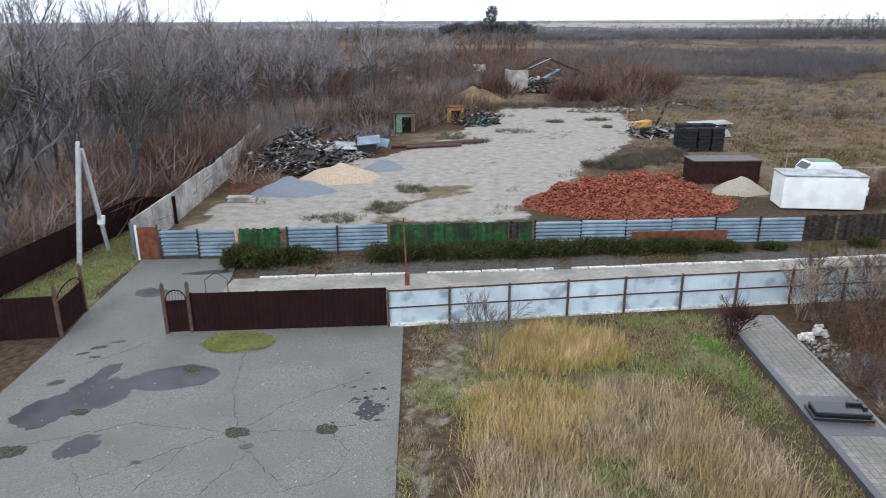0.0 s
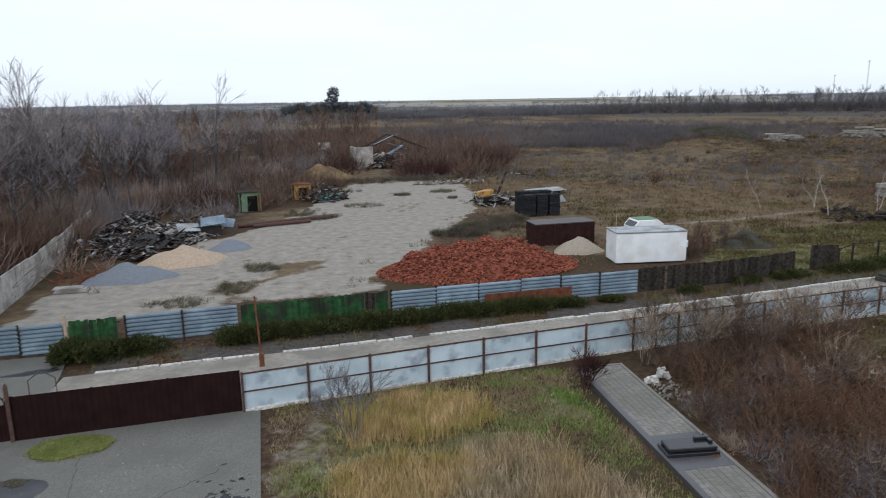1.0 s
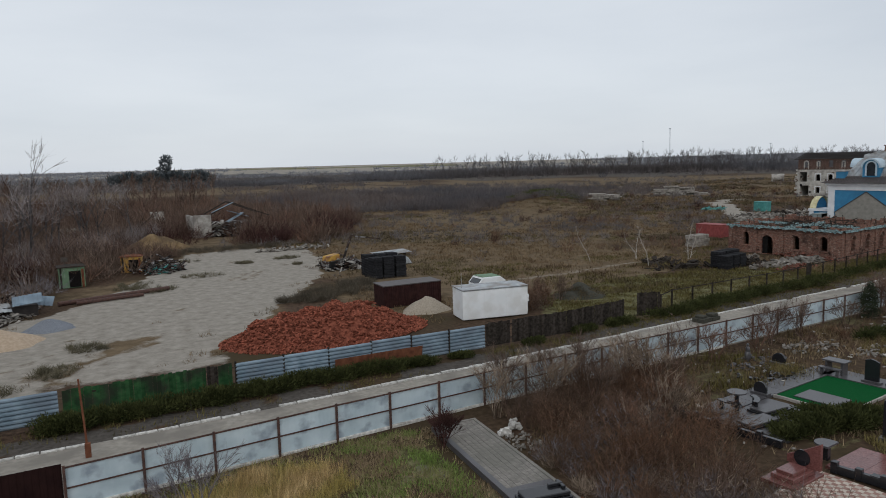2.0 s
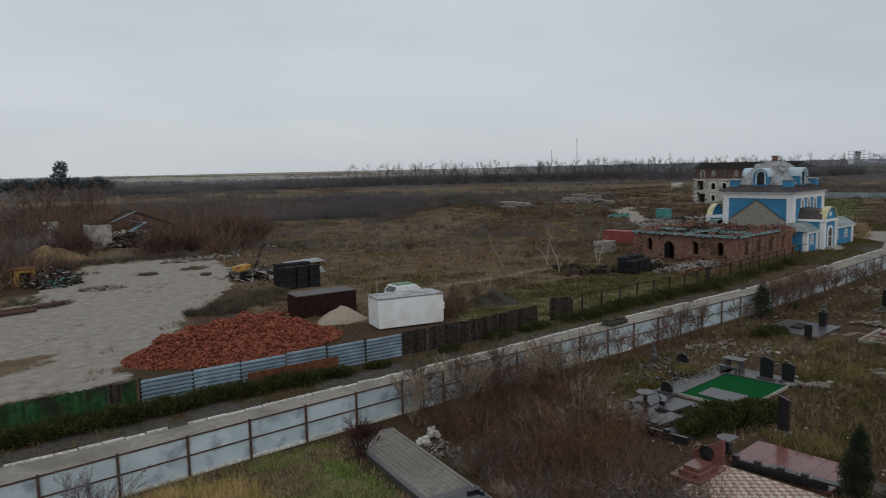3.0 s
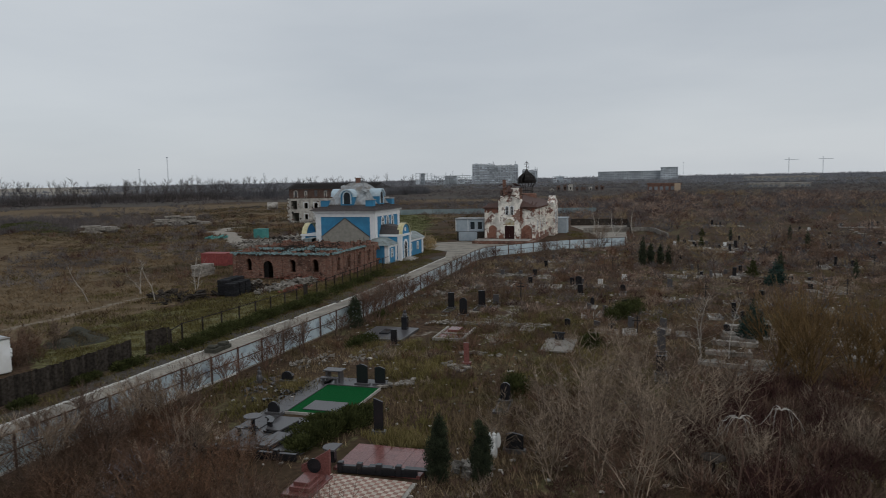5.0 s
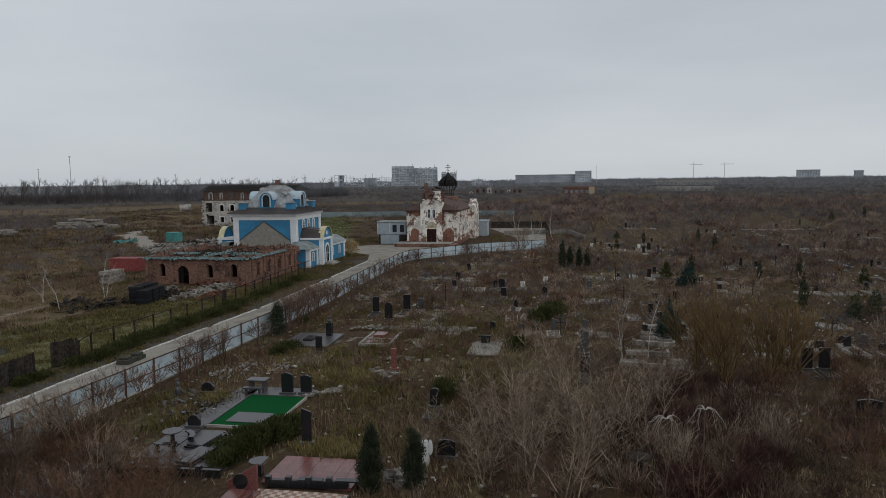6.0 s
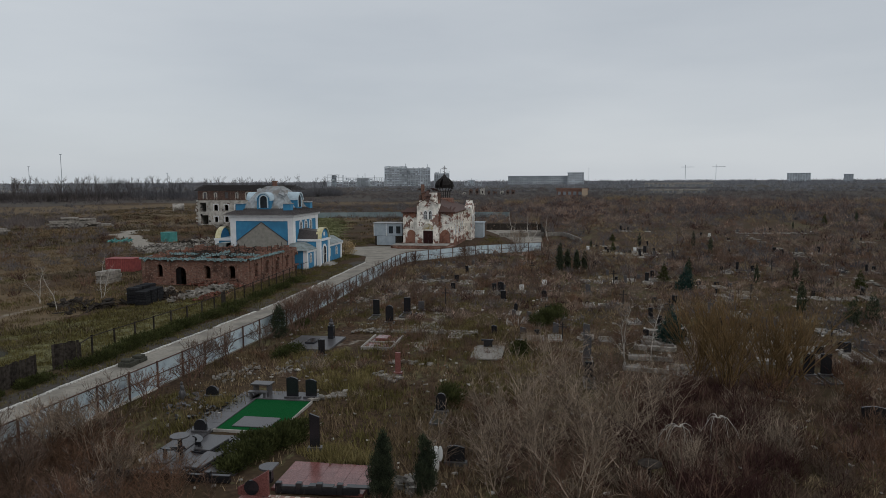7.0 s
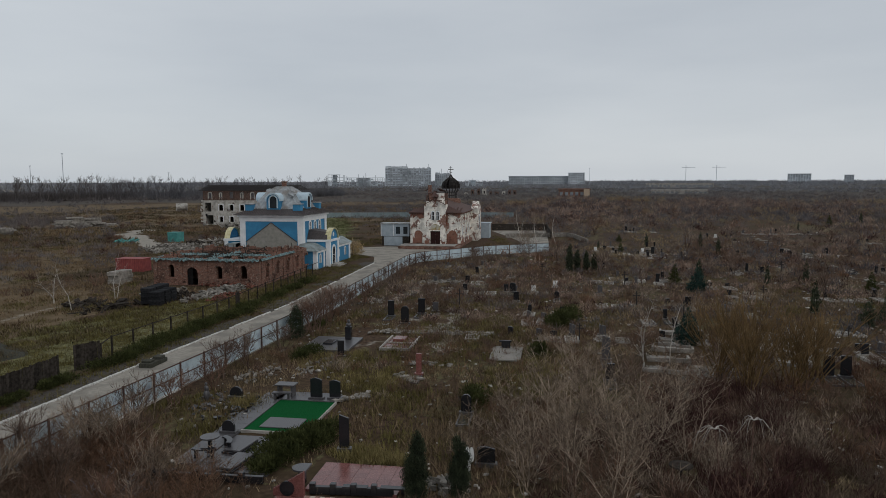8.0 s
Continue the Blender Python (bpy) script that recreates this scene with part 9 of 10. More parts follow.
debris("sheet_scrap", -14.2, 72.0, 3.0, 4.5, 1.2, 46, "litter", "white and grey sheets strewn over the scrap tip", 41, (0.5, 1.6), 0.02)
debris("board_scrap", -15.5, 68.0, 2.4, 4.0, 1.0, 60, "soot_iron", "charred black boards thrown on the scrap tip", 42, (0.8, 2.4), 0.03)
debris("sheet_scrap", 21.8, 83.2, 2.4, 2.2, 1.6, 40, "litter", "pale torn sheets among the machine scrap", 43, (0.4, 1.3), 0.03)
flat = thing("roof_sheet", "grey corrugated roof sheet lying on machine scrap", "sheet", pose(28.9, 90.6, 0.16, 3, -2, 8))
part("sheet", ribbed(5.2, 3.0, 0.25, 0.03), "grey_roof", flat).matrix_basis = pose(0, 3.0, 0.1, 90, 0, 0)
part("support", Form().box(0.2, 0.4, 0.2, 2.6, -0.3, 0.06).box(4.1, 4.3, 0.2, 2.6, -0.3, 0.06), "dark_wood", flat, "rotten timber below the sheet")
debris("sheet_scrap", 12.0, 137.5, 3.0, 2.0, 3.6, 34, "litter", "pale torn roofing strewn in the wrecked shed", 44, (0.8, 2.6), 0.04)
debris("sheet_scrap", 1.2, 94.0, 2.6, 2.4, 1.2, 24, "teal", "pale green scraps beside the yellow hut", 45, (0.3, 0.9), 0.03)
stack = thing("board_stack", "flat stack of pale boards by the slab wall", "boards", pose(-17.8, 51.6, 0, 0, 0, 4))
for x0, x1, y0, y1, z0, z1 in ((-1.1, 1.1, -0.5, 0.5, 0, 0.16), (-1.0, 1.05, -0.45, 0.45, 0.16, 0.26), (-1.2, 0.8, -0.4, 0.5, 0.26, 0.34)):
    part("board", Form().box(x0, x1, y0, y1, z0, z1), "concrete", stack, bevel=0.02)
solid("long_pipe", Form().tube((-8.6, 75.0, 0.25), (1.5, 79.0, 0.25), 0.22, 0.22, 10).tube((-7.0, 74.8, 0.2), (-1.0, 76.6, 0.2), 0.18, 0.18, 10), "rust_steel", "long rusty pipes lying beside the lot", "pipe")


def hut(name, x, y, w, d, h, turn, material, label, roof="grey_roof"):
    t = thing(name, label, "hut", pose(x, y, 0, 0, 0, turn))
    part("wall", Form().box(0, w, 0, d, 0, h), material, t)
    part("roof", Form().slab([(-0.15, h), (w + 0.15, h), (w + 0.15, h + 0.06), (w / 2, h + 0.16), (-0.15, h + 0.1)], -d - 0.15, 0.15, UPRIGHT), roof, t)
    # black sheet on the solid front wall, painted shade of the open doorway
    part("door", Form().box(w * 0.38, w * 0.38 + 1.2, -0.04, 0, 0.05, h * 0.82), "void", t)
    part("board", Form().box(0.1, 0.3, -0.06, -0.03, 0, h), "dark_wood", t)
    part("board", Form().box(w - 0.35, w - 0.1, -0.06, -0.03, 0, h * 0.9), "rust_sheet", t)
    return t


hut("green_hut", -9.6, 86.5, 2.6, 2.2, 2.3, 8, "shed_green", "pale green workman's hut, open and empty", "dark_wood")
hut("yellow_hut", -3.6, 95.5, 2.4, 2.2, 2.0, -6, "yellow", "rusty yellow site hut among scrap", "rust_sheet")
post = solid("lamp_stake", Form().tube((0, 0, 0), (0, 0, 3.2), 0.06, 0.05).box(-0.35, 0.35, -0.1, 0.1, 2.6, 3.1), "bark", "weathered wooden post beside the green hut", "post", pose(-9.3, 90.0, 0))
dig = thing("loader_wreck", "rusty yellow loader wreck with a bent boom", "loader", pose(21.2, 84.2, 0, 0, 0, 20))
part("chassis", Form().box(-1.6, 1.6, -0.8, 0.8, 0.5, 1.1), "scrap", dig)
part("engine_hood", Form().slab([(-1.6, 1.1), (0.3, 1.1), (0.2, 1.9), (-1.5, 1.7)], -0.6, 0.6, UPRIGHT), "yellow", dig, bevel=0.05)
part("boom", Form().bar((1.2, 0, 1.2), (2.6, 0.2, 3.9), 0.22).bar((2.6, 0.2, 3.9), (7.5, 0.6, 3.0), 0.16), "scrap", dig)
for x in (-1.0, 1.0):
    for y in (-0.95, 0.95):
        part("wheel", Form().tube((x, y - 0.18, 0.55), (x, y + 0.18, 0.55), 0.55, 0.55, 14), "tyre", dig)
solid("tarpaulin", Form().slab([(0, 0), (5, 0), (4.4, 0.9), (2.4, 1.5), (0.7, 1.2)], -2.5, 0, UPRIGHT), "grey_roof", "grey tarpaulin over a heap behind the pallets", "tarpaulin", pose(26.0, 82.5, 0, 0, 0, 6), bevel=0.1)

shed = thing("wrecked_shed", "wrecked long shed with torn roof sheets", "shed", pose(7.6, 136.0, 0, 0, 0, 8))
part("end_wall", Form().box(0, 3.2, 0, 0.4, 0, 4.2).box(0, 0.4, 0.4, 7, 0, 4.0), "concrete", shed, "bare pale end wall")
part("wall", Form().box(4.5, 11.5, 1.0, 7.0, 0, 2.4), "scrap", shed)
part("roof_sheet", Form().bar((3.4, 0, 4.6), (7.4, 0, 6.3), 0.7, 0.1).bar((7.0, 2, 4.6), (10.5, 2.2, 3.4), 2.4, 0.08).bar((6.4, 1, 2.6), (9.4, 1.2, 4.2), 1.8, 0.08), "silver", shed, "buckled white roofing sheets")
part("rafter", Form().bar((3.0, 1, 4.0), (7.5, 1, 6.2), 0.2).bar((7.5, 1, 6.2), (14.5, 1, 3.4), 0.2).bar((3.2, 6, 4.0), (7.5, 6, 6.2), 0.2).bar((7.5, 6, 6.2), (14.0, 6, 3.6), 0.2).bar((7.5, 1, 6.2), (7.5, 6, 6.2), 0.2), "dark_wood", shed)
debris("scrap_heap", 14.0, 137.0, 4.5, 2.5, 3.0, 90, "scrap", "collapsed roof timbers of the wrecked shed", 14, (0.8, 3.0))
for x, y, w, h, z in ((0.5, 152.0, 2.6, 3.0, 1.2), (-15.0, 141.0, 4.0, 1.2, 1.3)):
    s = thing("tin_shack", "white-roofed shack half hidden in the scrub", "shack", pose(x, y, 0, 0, 0, 5), group="shacks in the scrub")
    part("wall", Form().box(0, w, 0, 3, 0, z + 0.5), "concrete", s)
    part("roof", Form().bar((w / 2, -0.3, z + 0.4), (w / 2, 2.4, z + h), w, 0.12), "rubble", s)

for i, (x, y, w, d, h, mt, lb) in enumerate(((80.6, 86.2, 4.4, 2.4, 1.9, "red_paint", "faded red steel container by the ruin"), (124.5, 116.0, 2.8, 2.2, 2.1, "teal", "teal metal container by the dirt track"))):
    c = thing("steel_container", lb, "container", pose(x, y, 0, 0, 0, CAMP - 88))
    part("body", Form().box(0, w, 0.02, d, 0, h), mt, c)
    part("front_wall", ribbed(w, h, 0.3, 0.05), mt, c)
    part("roof", Form().box(-0.05, w + 0.05, -0.05, d + 0.05, h, h + 0.1), mt, c)
def slab_stack(x, y, w, d, th, n, turn, label, material="rubble", ragged=0.25):
    q = random.Random(int(x * 13 + y))
    t = thing("slab_stack", label, "slabs", pose(x, y, 0, 0, 0, turn), group="slab stacks")
    for k in range(n):
        part("slab", Form().box(-w / 2, w / 2 * q.uniform(0.7, 1.0), -d / 2, d / 2, 0, th), material, t, bevel=0.04).matrix_basis = pose(ragged * q.uniform(-1, 1), ragged * q.uniform(-0.5, 0.5), k * (th + 0.03), 0, ragged * q.uniform(-1, 1), ragged * q.uniform(-14, 14))


for x, y, s, t in ((72.0, 76.5, 1.0, 10), (59.0, 63.0, 0.5, 30), (57.0, 61.5, 0.45, -20)):
    slab_stack(x, y, 3.4 * s, 1.6 * s, (0.52 if s == 1.0 else 0.36) * s, 3, t, "stack of concrete slabs in the grass" if s == 1.0 else "low stack of dark old timber in the grass", "rubble" if s == 1.0 else "dark_wood")
for x, y, w, n, turn in ((152.5, 179.5, 5, 5, -50), (156, 178, 5, 7, -38), (159.5, 176.5, 6, 6, -60), (164, 174, 5, 2, -45), (124, 173.5, 5, 5, -48), (128, 172, 4, 4, -62), (196, 150, 6, 2, -50)):
    slab_stack(x, y, w, 2.8, 0.42, n, turn, "pale leaning stack of wall panels out in the field", ragged=1.0)
debris("panel_rubble", 156.5, 177.5, 5.5, 3.0, 2.6, 80, "rubble", "broken pale wall panels heaped in the field", 151, (0.8, 3.0), 0.22, (0.3, 0.7))
tank = thing("tank", "pale cylindrical tank lying in the field", "tank", pose(262, 232, 0, 0, 0, -48) @ Matrix.Diagonal((0.85, 0.9, 0.9, 1)))
part("barrel", Form().tube((-3, 0, 2.0), (3, 0, 2.0), 1.7, 1.7, 20), "concrete", tank, smooth=False)
part("cradle", Form().box(-3, -2.4, -1.6, 1.6, 0, 1.2).box(2.4, 3, -1.6, 1.6, 0, 1.2), "concrete", tank)
wt = thing("block_pile", "small pile of dark stone blocks at the edge of the lane", "blocks", pose(39.7, 40.7, 0.03, 0, 0, 14))
for x0, x1, y0, y1, z0, z1 in ((-1.1, 0.1, -0.5, 0.5, 0, 0.34), (0.13, 1.15, -0.55, 0.45, 0, 0.3), (-0.9, -0.25, -0.3, 0.4, 0.345, 0.5), (0.3, 1.0, -0.45, 0.2, 0.305, 0.52)):
    part("block", Form().box(x0, x1, y0, y1, z0, z1), "crack", wt, bevel=0.03)
isl = thing("grass_island", "oval tuft of green moss and grass in the asphalt", "grass", kind="structure")
blot("mound", -10.0, 26.35, 1.45, 0.95, 6, 0.09, "moss", isl, 60, 0.12)

# ---- far buildings on the skyline ----
# far_wall and far_glass bring their haze along as base colour
def slab_block(x, y, w, d, h, turn, label, floors, bays, material="far_wall"):
    t = thing("far_building", label, "building", pose(x, y, 0, 0, 0, turn), group="far buildings")
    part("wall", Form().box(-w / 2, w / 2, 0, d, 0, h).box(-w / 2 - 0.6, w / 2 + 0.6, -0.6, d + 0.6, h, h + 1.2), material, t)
    fh, bw = h / floors, w / bays
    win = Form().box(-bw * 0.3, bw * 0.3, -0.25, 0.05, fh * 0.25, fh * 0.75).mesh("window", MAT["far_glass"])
    for i in range(bays):
        for k in range(floors):
            if (i * 5 + k * 3) % 7 == 2:
                continue
            part("window", win, "", t).matrix_basis = pose(-w / 2 + bw * (i + 0.5), 0, fh * k)
    return t


def far_at(px, d):
    """A place d metres off at an angle to the right of the precinct's axis."""
    a = radians(20.8) - math.atan((px - 784) / 1238)
    return d * math.cos(a), d * math.sin(a), math.degrees(a) - 90


def gutted(px, dist, w, d, h, floors, bays, fill, label, seed, masts=0):
    """A burnt-out frame building: floor decks, columns, and what is left of the infill panels."""
    q = random.Random(seed)
    x, y, a = far_at(px, dist)
    t = thing("ruined_terminal", label, "ruin", pose(x, y, 0, 0, 0, a), group="ruined terminal")
    fh, bw = h / floors, w / bays
    for k in range(floors + 1):
        cut = q.uniform(0, 0.3) * w if k == floors and fill < 0.6 else 0
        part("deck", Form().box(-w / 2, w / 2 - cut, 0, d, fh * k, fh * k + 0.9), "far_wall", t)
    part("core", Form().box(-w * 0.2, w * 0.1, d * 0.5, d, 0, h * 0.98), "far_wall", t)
    # panel added close behind the front to set the openings' shade to mid grey
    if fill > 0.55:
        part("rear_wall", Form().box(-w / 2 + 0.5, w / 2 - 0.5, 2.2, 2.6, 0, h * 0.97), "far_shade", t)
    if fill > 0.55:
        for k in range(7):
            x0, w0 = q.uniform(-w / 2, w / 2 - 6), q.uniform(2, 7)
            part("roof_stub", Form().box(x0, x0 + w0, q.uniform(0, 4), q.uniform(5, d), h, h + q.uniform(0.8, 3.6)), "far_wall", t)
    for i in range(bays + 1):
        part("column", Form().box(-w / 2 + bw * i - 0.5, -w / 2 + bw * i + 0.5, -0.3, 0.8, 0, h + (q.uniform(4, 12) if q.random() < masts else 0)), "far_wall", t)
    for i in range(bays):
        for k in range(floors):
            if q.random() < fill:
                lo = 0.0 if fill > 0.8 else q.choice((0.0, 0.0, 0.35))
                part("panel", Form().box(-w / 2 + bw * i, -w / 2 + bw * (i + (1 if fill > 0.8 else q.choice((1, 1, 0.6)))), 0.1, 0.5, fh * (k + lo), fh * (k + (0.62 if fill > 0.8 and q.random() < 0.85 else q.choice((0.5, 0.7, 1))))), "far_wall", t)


gutted(702, 1600, 50, 30, 44, 8, 9, 0.84, "grey gutted tower of a ruined terminal on the skyline", 1)
gutted(741, 1610, 56, 30, 40, 8, 10, 0.72, "grey gutted block of a ruined terminal on the skyline", 2, 0.2)
gutted(783, 1620, 34, 20, 28, 5, 7, 0.6, "low gutted wing of a ruined terminal on the skyline", 3, 0.4)
gutted(648, 1600, 96, 24, 19, 4, 18, 0.5, "bare frames of a ruined terminal hall on the skyline", 4, 0.25)
gutted(595, 1590, 34, 20, 26, 4, 4, 0.1, "bare frames of a ruined terminal stair on the skyline", 5, 0.3)
x, y, a = far_at(952, 1800)
slab_block(x, y, 150, 20, 22, a, "long grey hospital block on the skyline", 5, 26)
x, y, a = far_at(1019, 1790)
slab_block(x, y, 40, 20, 30, a, "tall grey block on the skyline", 7, 7)
x, y, a = far_at(1412, 2300)
slab_block(x, y, 62, 20, 28, a, "row of pale flats on the skyline", 9, 9)
x, y, a = far_at(1500, 2300)
slab_block(x, y, 24, 20, 24, a, "pale block of flats on the skyline", 8, 4)
x, y, a = far_at(1200, 1200)
slab_block(x, y, 104, 12, 6.5, a, "long pale warehouse among far trees", 1, 16, "concrete")
x, y, a = far_at(1198, 690)
slab_block(x, y, 50, 5, 3.0, a, "low white ruin wall beyond the cemetery", 1, 12, "concrete")
x, y, a = far_at(1012, 560)
slab_block(x, y, 24, 8, 5.5, a, "low ruined brick barracks beyond the cemetery", 1, 6, "ruin_brick")
x, y, a = far_at(1034, 555)
solid("brick_pier", Form().box(-2.2, 2.2, 0, 3, 0, 6.5), "sand", "pale pier of a ruined gate", "pier", pose(x, y, 0, 0, 0, a))
x, y, a = far_at(868, 640)
q = random.Random(141)
for k in range(9):  # what is left of a row of houses
    w, h = q.uniform(2.2, 5.0), q.uniform(2.5, 7.5)
    m = pose(x, y, 0, 0, 0, a) @ pose(-24 + 5.6 * k + q.uniform(-0.8, 0.8), q.uniform(-2, 4), 0, 0, 0, q.uniform(-12, 12))
    frag = thing("wall_fragment", "jagged fragment of a ruined house wall beyond the cemetery", "ruin", m, group="ruined house walls")
    top = [(w / 2 - w * i / 6, h * q.uniform(0.72, 1.0)) for i in range(7)]
    part("wall", Form().slab([(-w / 2, 0), (w / 2, 0)] + top, -0.5, 0, UPRIGHT), "burnt_brick" if k % 3 else "house_wall", frag)
    # black sheet on the wall face stands for a shaded opening
    part("opening", Form().box(-0.6, 0.6, -0.04, 0.02, h * 0.2, h * 0.55), "void", frag)
x, y, a = far_at(830, 1500)
gutted(838, 1500, 36, 14, 13, 2, 5, 0.45, "pale shattered halls on the skyline", 6, 0.3)
for px, d, h in ((114, 900, 44), (57, 1100, 34), (300, 1000, 24), (1042, 1850, 42)):
    x, y, a = far_at(px, d)
    m = thing("mast", "thin floodlight mast on the skyline", "mast", pose(x, y, 0, 0, 0, a), group="masts")
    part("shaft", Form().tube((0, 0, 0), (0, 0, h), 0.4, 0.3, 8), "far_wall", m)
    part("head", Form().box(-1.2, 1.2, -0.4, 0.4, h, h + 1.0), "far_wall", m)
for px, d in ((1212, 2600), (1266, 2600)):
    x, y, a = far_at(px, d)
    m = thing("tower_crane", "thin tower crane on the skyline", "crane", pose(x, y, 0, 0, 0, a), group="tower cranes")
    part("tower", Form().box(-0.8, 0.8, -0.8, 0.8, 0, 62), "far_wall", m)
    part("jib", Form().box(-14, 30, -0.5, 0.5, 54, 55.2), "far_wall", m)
# the domed hall and pines behind the wood
x, y = 12.0, 520.0
# pines in needle colour that already contains the haze
leafy("pine_row", [(x - 32 + 5 * k, y, 6 + 1.0 * ((k * 7) % 3), 4.0, 3.0, 2.6) for k in range(13)], 3600, "far_pine", "low row of pines on the skyline with haze tint", "conifer", 92, 1.6)
leafy("pine", [(x + 1, y - 5, 16.5, 3.4, 3.4, 2.4), (x, y - 5, 12, 3.8, 3.8, 3.0), (x + 1.6, y - 5, 20, 2.9, 2.9, 1.4)], 620, "far_pine", "tall pine on the skyline with haze tint", "conifer", 91, 1.4)

# far white boundary wall and the low wall beyond the church
sheet("church_yard", [(134, 33.0), (137.5, 31.5), (186, 43.0), (181, 57), (163, 47)], -0.2, 0.02, "road", "pale concrete yard behind the church", "yard")
yw = thing("yard_wall", "dark low board wall closing the church yard", "wall")
for a, b in chain([(183.5, 57.5), (187.0, 43.0), (160, 36.0)], 4.0):
    part("panel", Form().box(0.03, (b - a).length - 0.03, -0.1, 0.1, 0, 1.7), "dark_wood", yw).matrix_basis = along(a, b)
bw = thing("boundary_wall", "long whitish panel wall behind the precinct", "wall")
for a, b in chain([(222, 142), (227, 131), (239, 100), (246, 68)], 6.0):
    part("panel", Form().box(0.05, (b - a).length - 0.05, -0.1, 0.1, 0, 1.9), "teal_grey", bw).matrix_basis = along(a, b)
lw = thing("low_wall", "low grey wall round the plot behind the church", "wall")
for a, b in chain([(160, 47), (168, 33), (150, 26)], 5.0):
    part("panel", Form().box(0, (b - a).length, -0.15, 0.15, 0, 1.0), "rubble", lw).matrix_basis = along(a, b)

# ---- the path and the graves ----
walkway = thing("paved_path", "raised path of grey concrete pavers with a kerb", "path", kind="structure")
part("bed", Form().box(12.2, 14.2, 8, 29.4, -0.1, 0.2), "paver", walkway)
part("edging", Form().box(11.95, 12.2, 8, 29.4, -0.1, 0.25), "grey_granite", walkway, "dark concrete edge")
part("edging", Form().box(14.2, 14.35, 8, 29.4, -0.1, 0.25), "paver", walkway)
part("edging", Form().box(12.05, 14.35, 29.4, 29.55, -0.1, 0.25), "paver", walkway)
o = Form()
for j in range(170):
    for i in range(8):
        o.box(12.22 + 0.247 * i, 12.45 + 0.247 * i, 8.02 + 0.1256 * j, 8.135 + 0.1256 * j, 0.2, 0.215 + 0.004 * ((i * 7 + j * 3) % 3))
part("pavers", o, "paver", walkway, kind="stuff")
part("plate", Form().box(12.2, 14.2, 19.6, 22.2, 0.2, 0.228), "grey_granite", walkway, "plain grey slab across the path", bevel=0.01)
fallen = thing("fallen_slab", "black polished gravestone lying on the paved path", "gravestone", pose(13.1, 20.9, 0.22, 0, 0, -4))
part("plinth", Form().box(-1.0, 1.0, -0.5, 0.45, 0, 0.14), "black_granite", fallen, bevel=0.02)
part("slab", Form().box(-0.9, 0.95, -0.4, 0.4, 0.15, 0.3), "black_granite", fallen, bevel=0.03)
part("cross_bar", Form().box(0.3, 0.9, 0.15, 0.3, 0.3, 0.42).box(0.75, 0.9, -0.1, 0.5, 0.3, 0.4), "black_granite", fallen, bevel=0.02)
debris("wreath", 14.0, 20.3, 0.6, 0.5, 0.25, 60, "rust_sheet", "faded red wreath remains on the path", 30, (0.1, 0.25), 0.05)


def lumps(name, x, y, parts_, material, label, category, turn=0):
    """A carved figure: smooth bodies in one mesh."""
    o = Form()
    for px, py, z, rx, ry, rz in parts_:
        o.lathe([(math.sin(math.pi * k / 7) * 1.0 + 0.001, -math.cos(math.pi * k / 7)) for k in range(8)], 10, Matrix.Translation((px, py, z)) @ Matrix.Diagonal((rx, ry, rz, 1)))
    o.v = [(a + 0.07 * noise.noise((a * 9, b * 9, c * 7)), b + 0.07 * noise.noise((b * 9, c * 7, a * 9 + 4)), c) for a, b, c in o.v]
    return solid(name, o, material, label, category, pose(x, y, 0, 0, 0, turn), smooth=True)


debris("broken_statue", 15.7, 28.0, 0.35, 0.3, 0.55, 22, "kerb", "weathered white stone figure broken in the brush", 131, (0.1, 0.3), 0.13, (0.5, 0.9))
debris("broken_statue", 14.95, 27.5, 0.3, 0.25, 0.25, 12, "kerb", "broken white stone ornament by the path", 132, (0.1, 0.28), 0.12, (0.5, 0.9))
lumps("angel_statue", 29.3, 12.3, [(0, 0, 0.45, 0.2, 0.18, 0.5), (0, 0, 0.95, 0.15, 0.14, 0.22), (0, 0, 1.22, 0.09, 0.09, 0.1), (0.08, 0.2, 0.95, 0.05, 0.12, 0.38), (0.08, -0.2, 0.95, 0.05, 0.12, 0.38)], "marble", "white stone angel with folded wings", "statue", 200)
debris("rubble_heap", 15.3, 26.2, 0.7, 1.6, 0.12, 90, "rubble", "pale stones strewn beside the path", 31, (0.06, 0.22), 0.05)
debris("rubble_heap", 27.6, 12.6, 1.0, 1.0, 0.5, 70, "rubble", "broken grey stones at the angel's grave", 32, (0.2, 0.5), 0.1)

# green turf plot
G = pose(30.2, 25.55, 0, 0, 0, 11.5)
turf = thing("turf_plot", "grave plot laid with bright artificial turf and a pale slab", "grave plot", G)
part("turf", Form().box(0, 5.3, -3.5, 0, 0, 0.14), "turf", turf)
part("edging", Form().box(-0.1, 0.0, -3.6, 0.1, 0, 0.18).box(-0.1, 5.4, -3.6, -3.5, 0, 0.17), "concrete", turf, "white edging", bevel=0.01)
part("edging", Form().box(0, 5.42, 0.0, 0.12, 0, 0.2).box(5.3, 5.42, -3.5, 0, 0, 0.2), "grey_granite", turf, bevel=0.01)
part("slab", Form().box(0.5, 2.1, -2.9, -0.7, 0.14, 0.2), "grey_granite", turf, "pale wet stone slab", bevel=0.02)
pav = thing("paved_plot", "polished grey granite paving round the graves", "paving", G, kind="structure")
for i in range(12):
    part("paving_slab", Form().box(-4.6 + i * 0.95, -3.67 + i * 0.95, 0.14, 1.5, -0.05, 0.1), "grey_granite", pav)
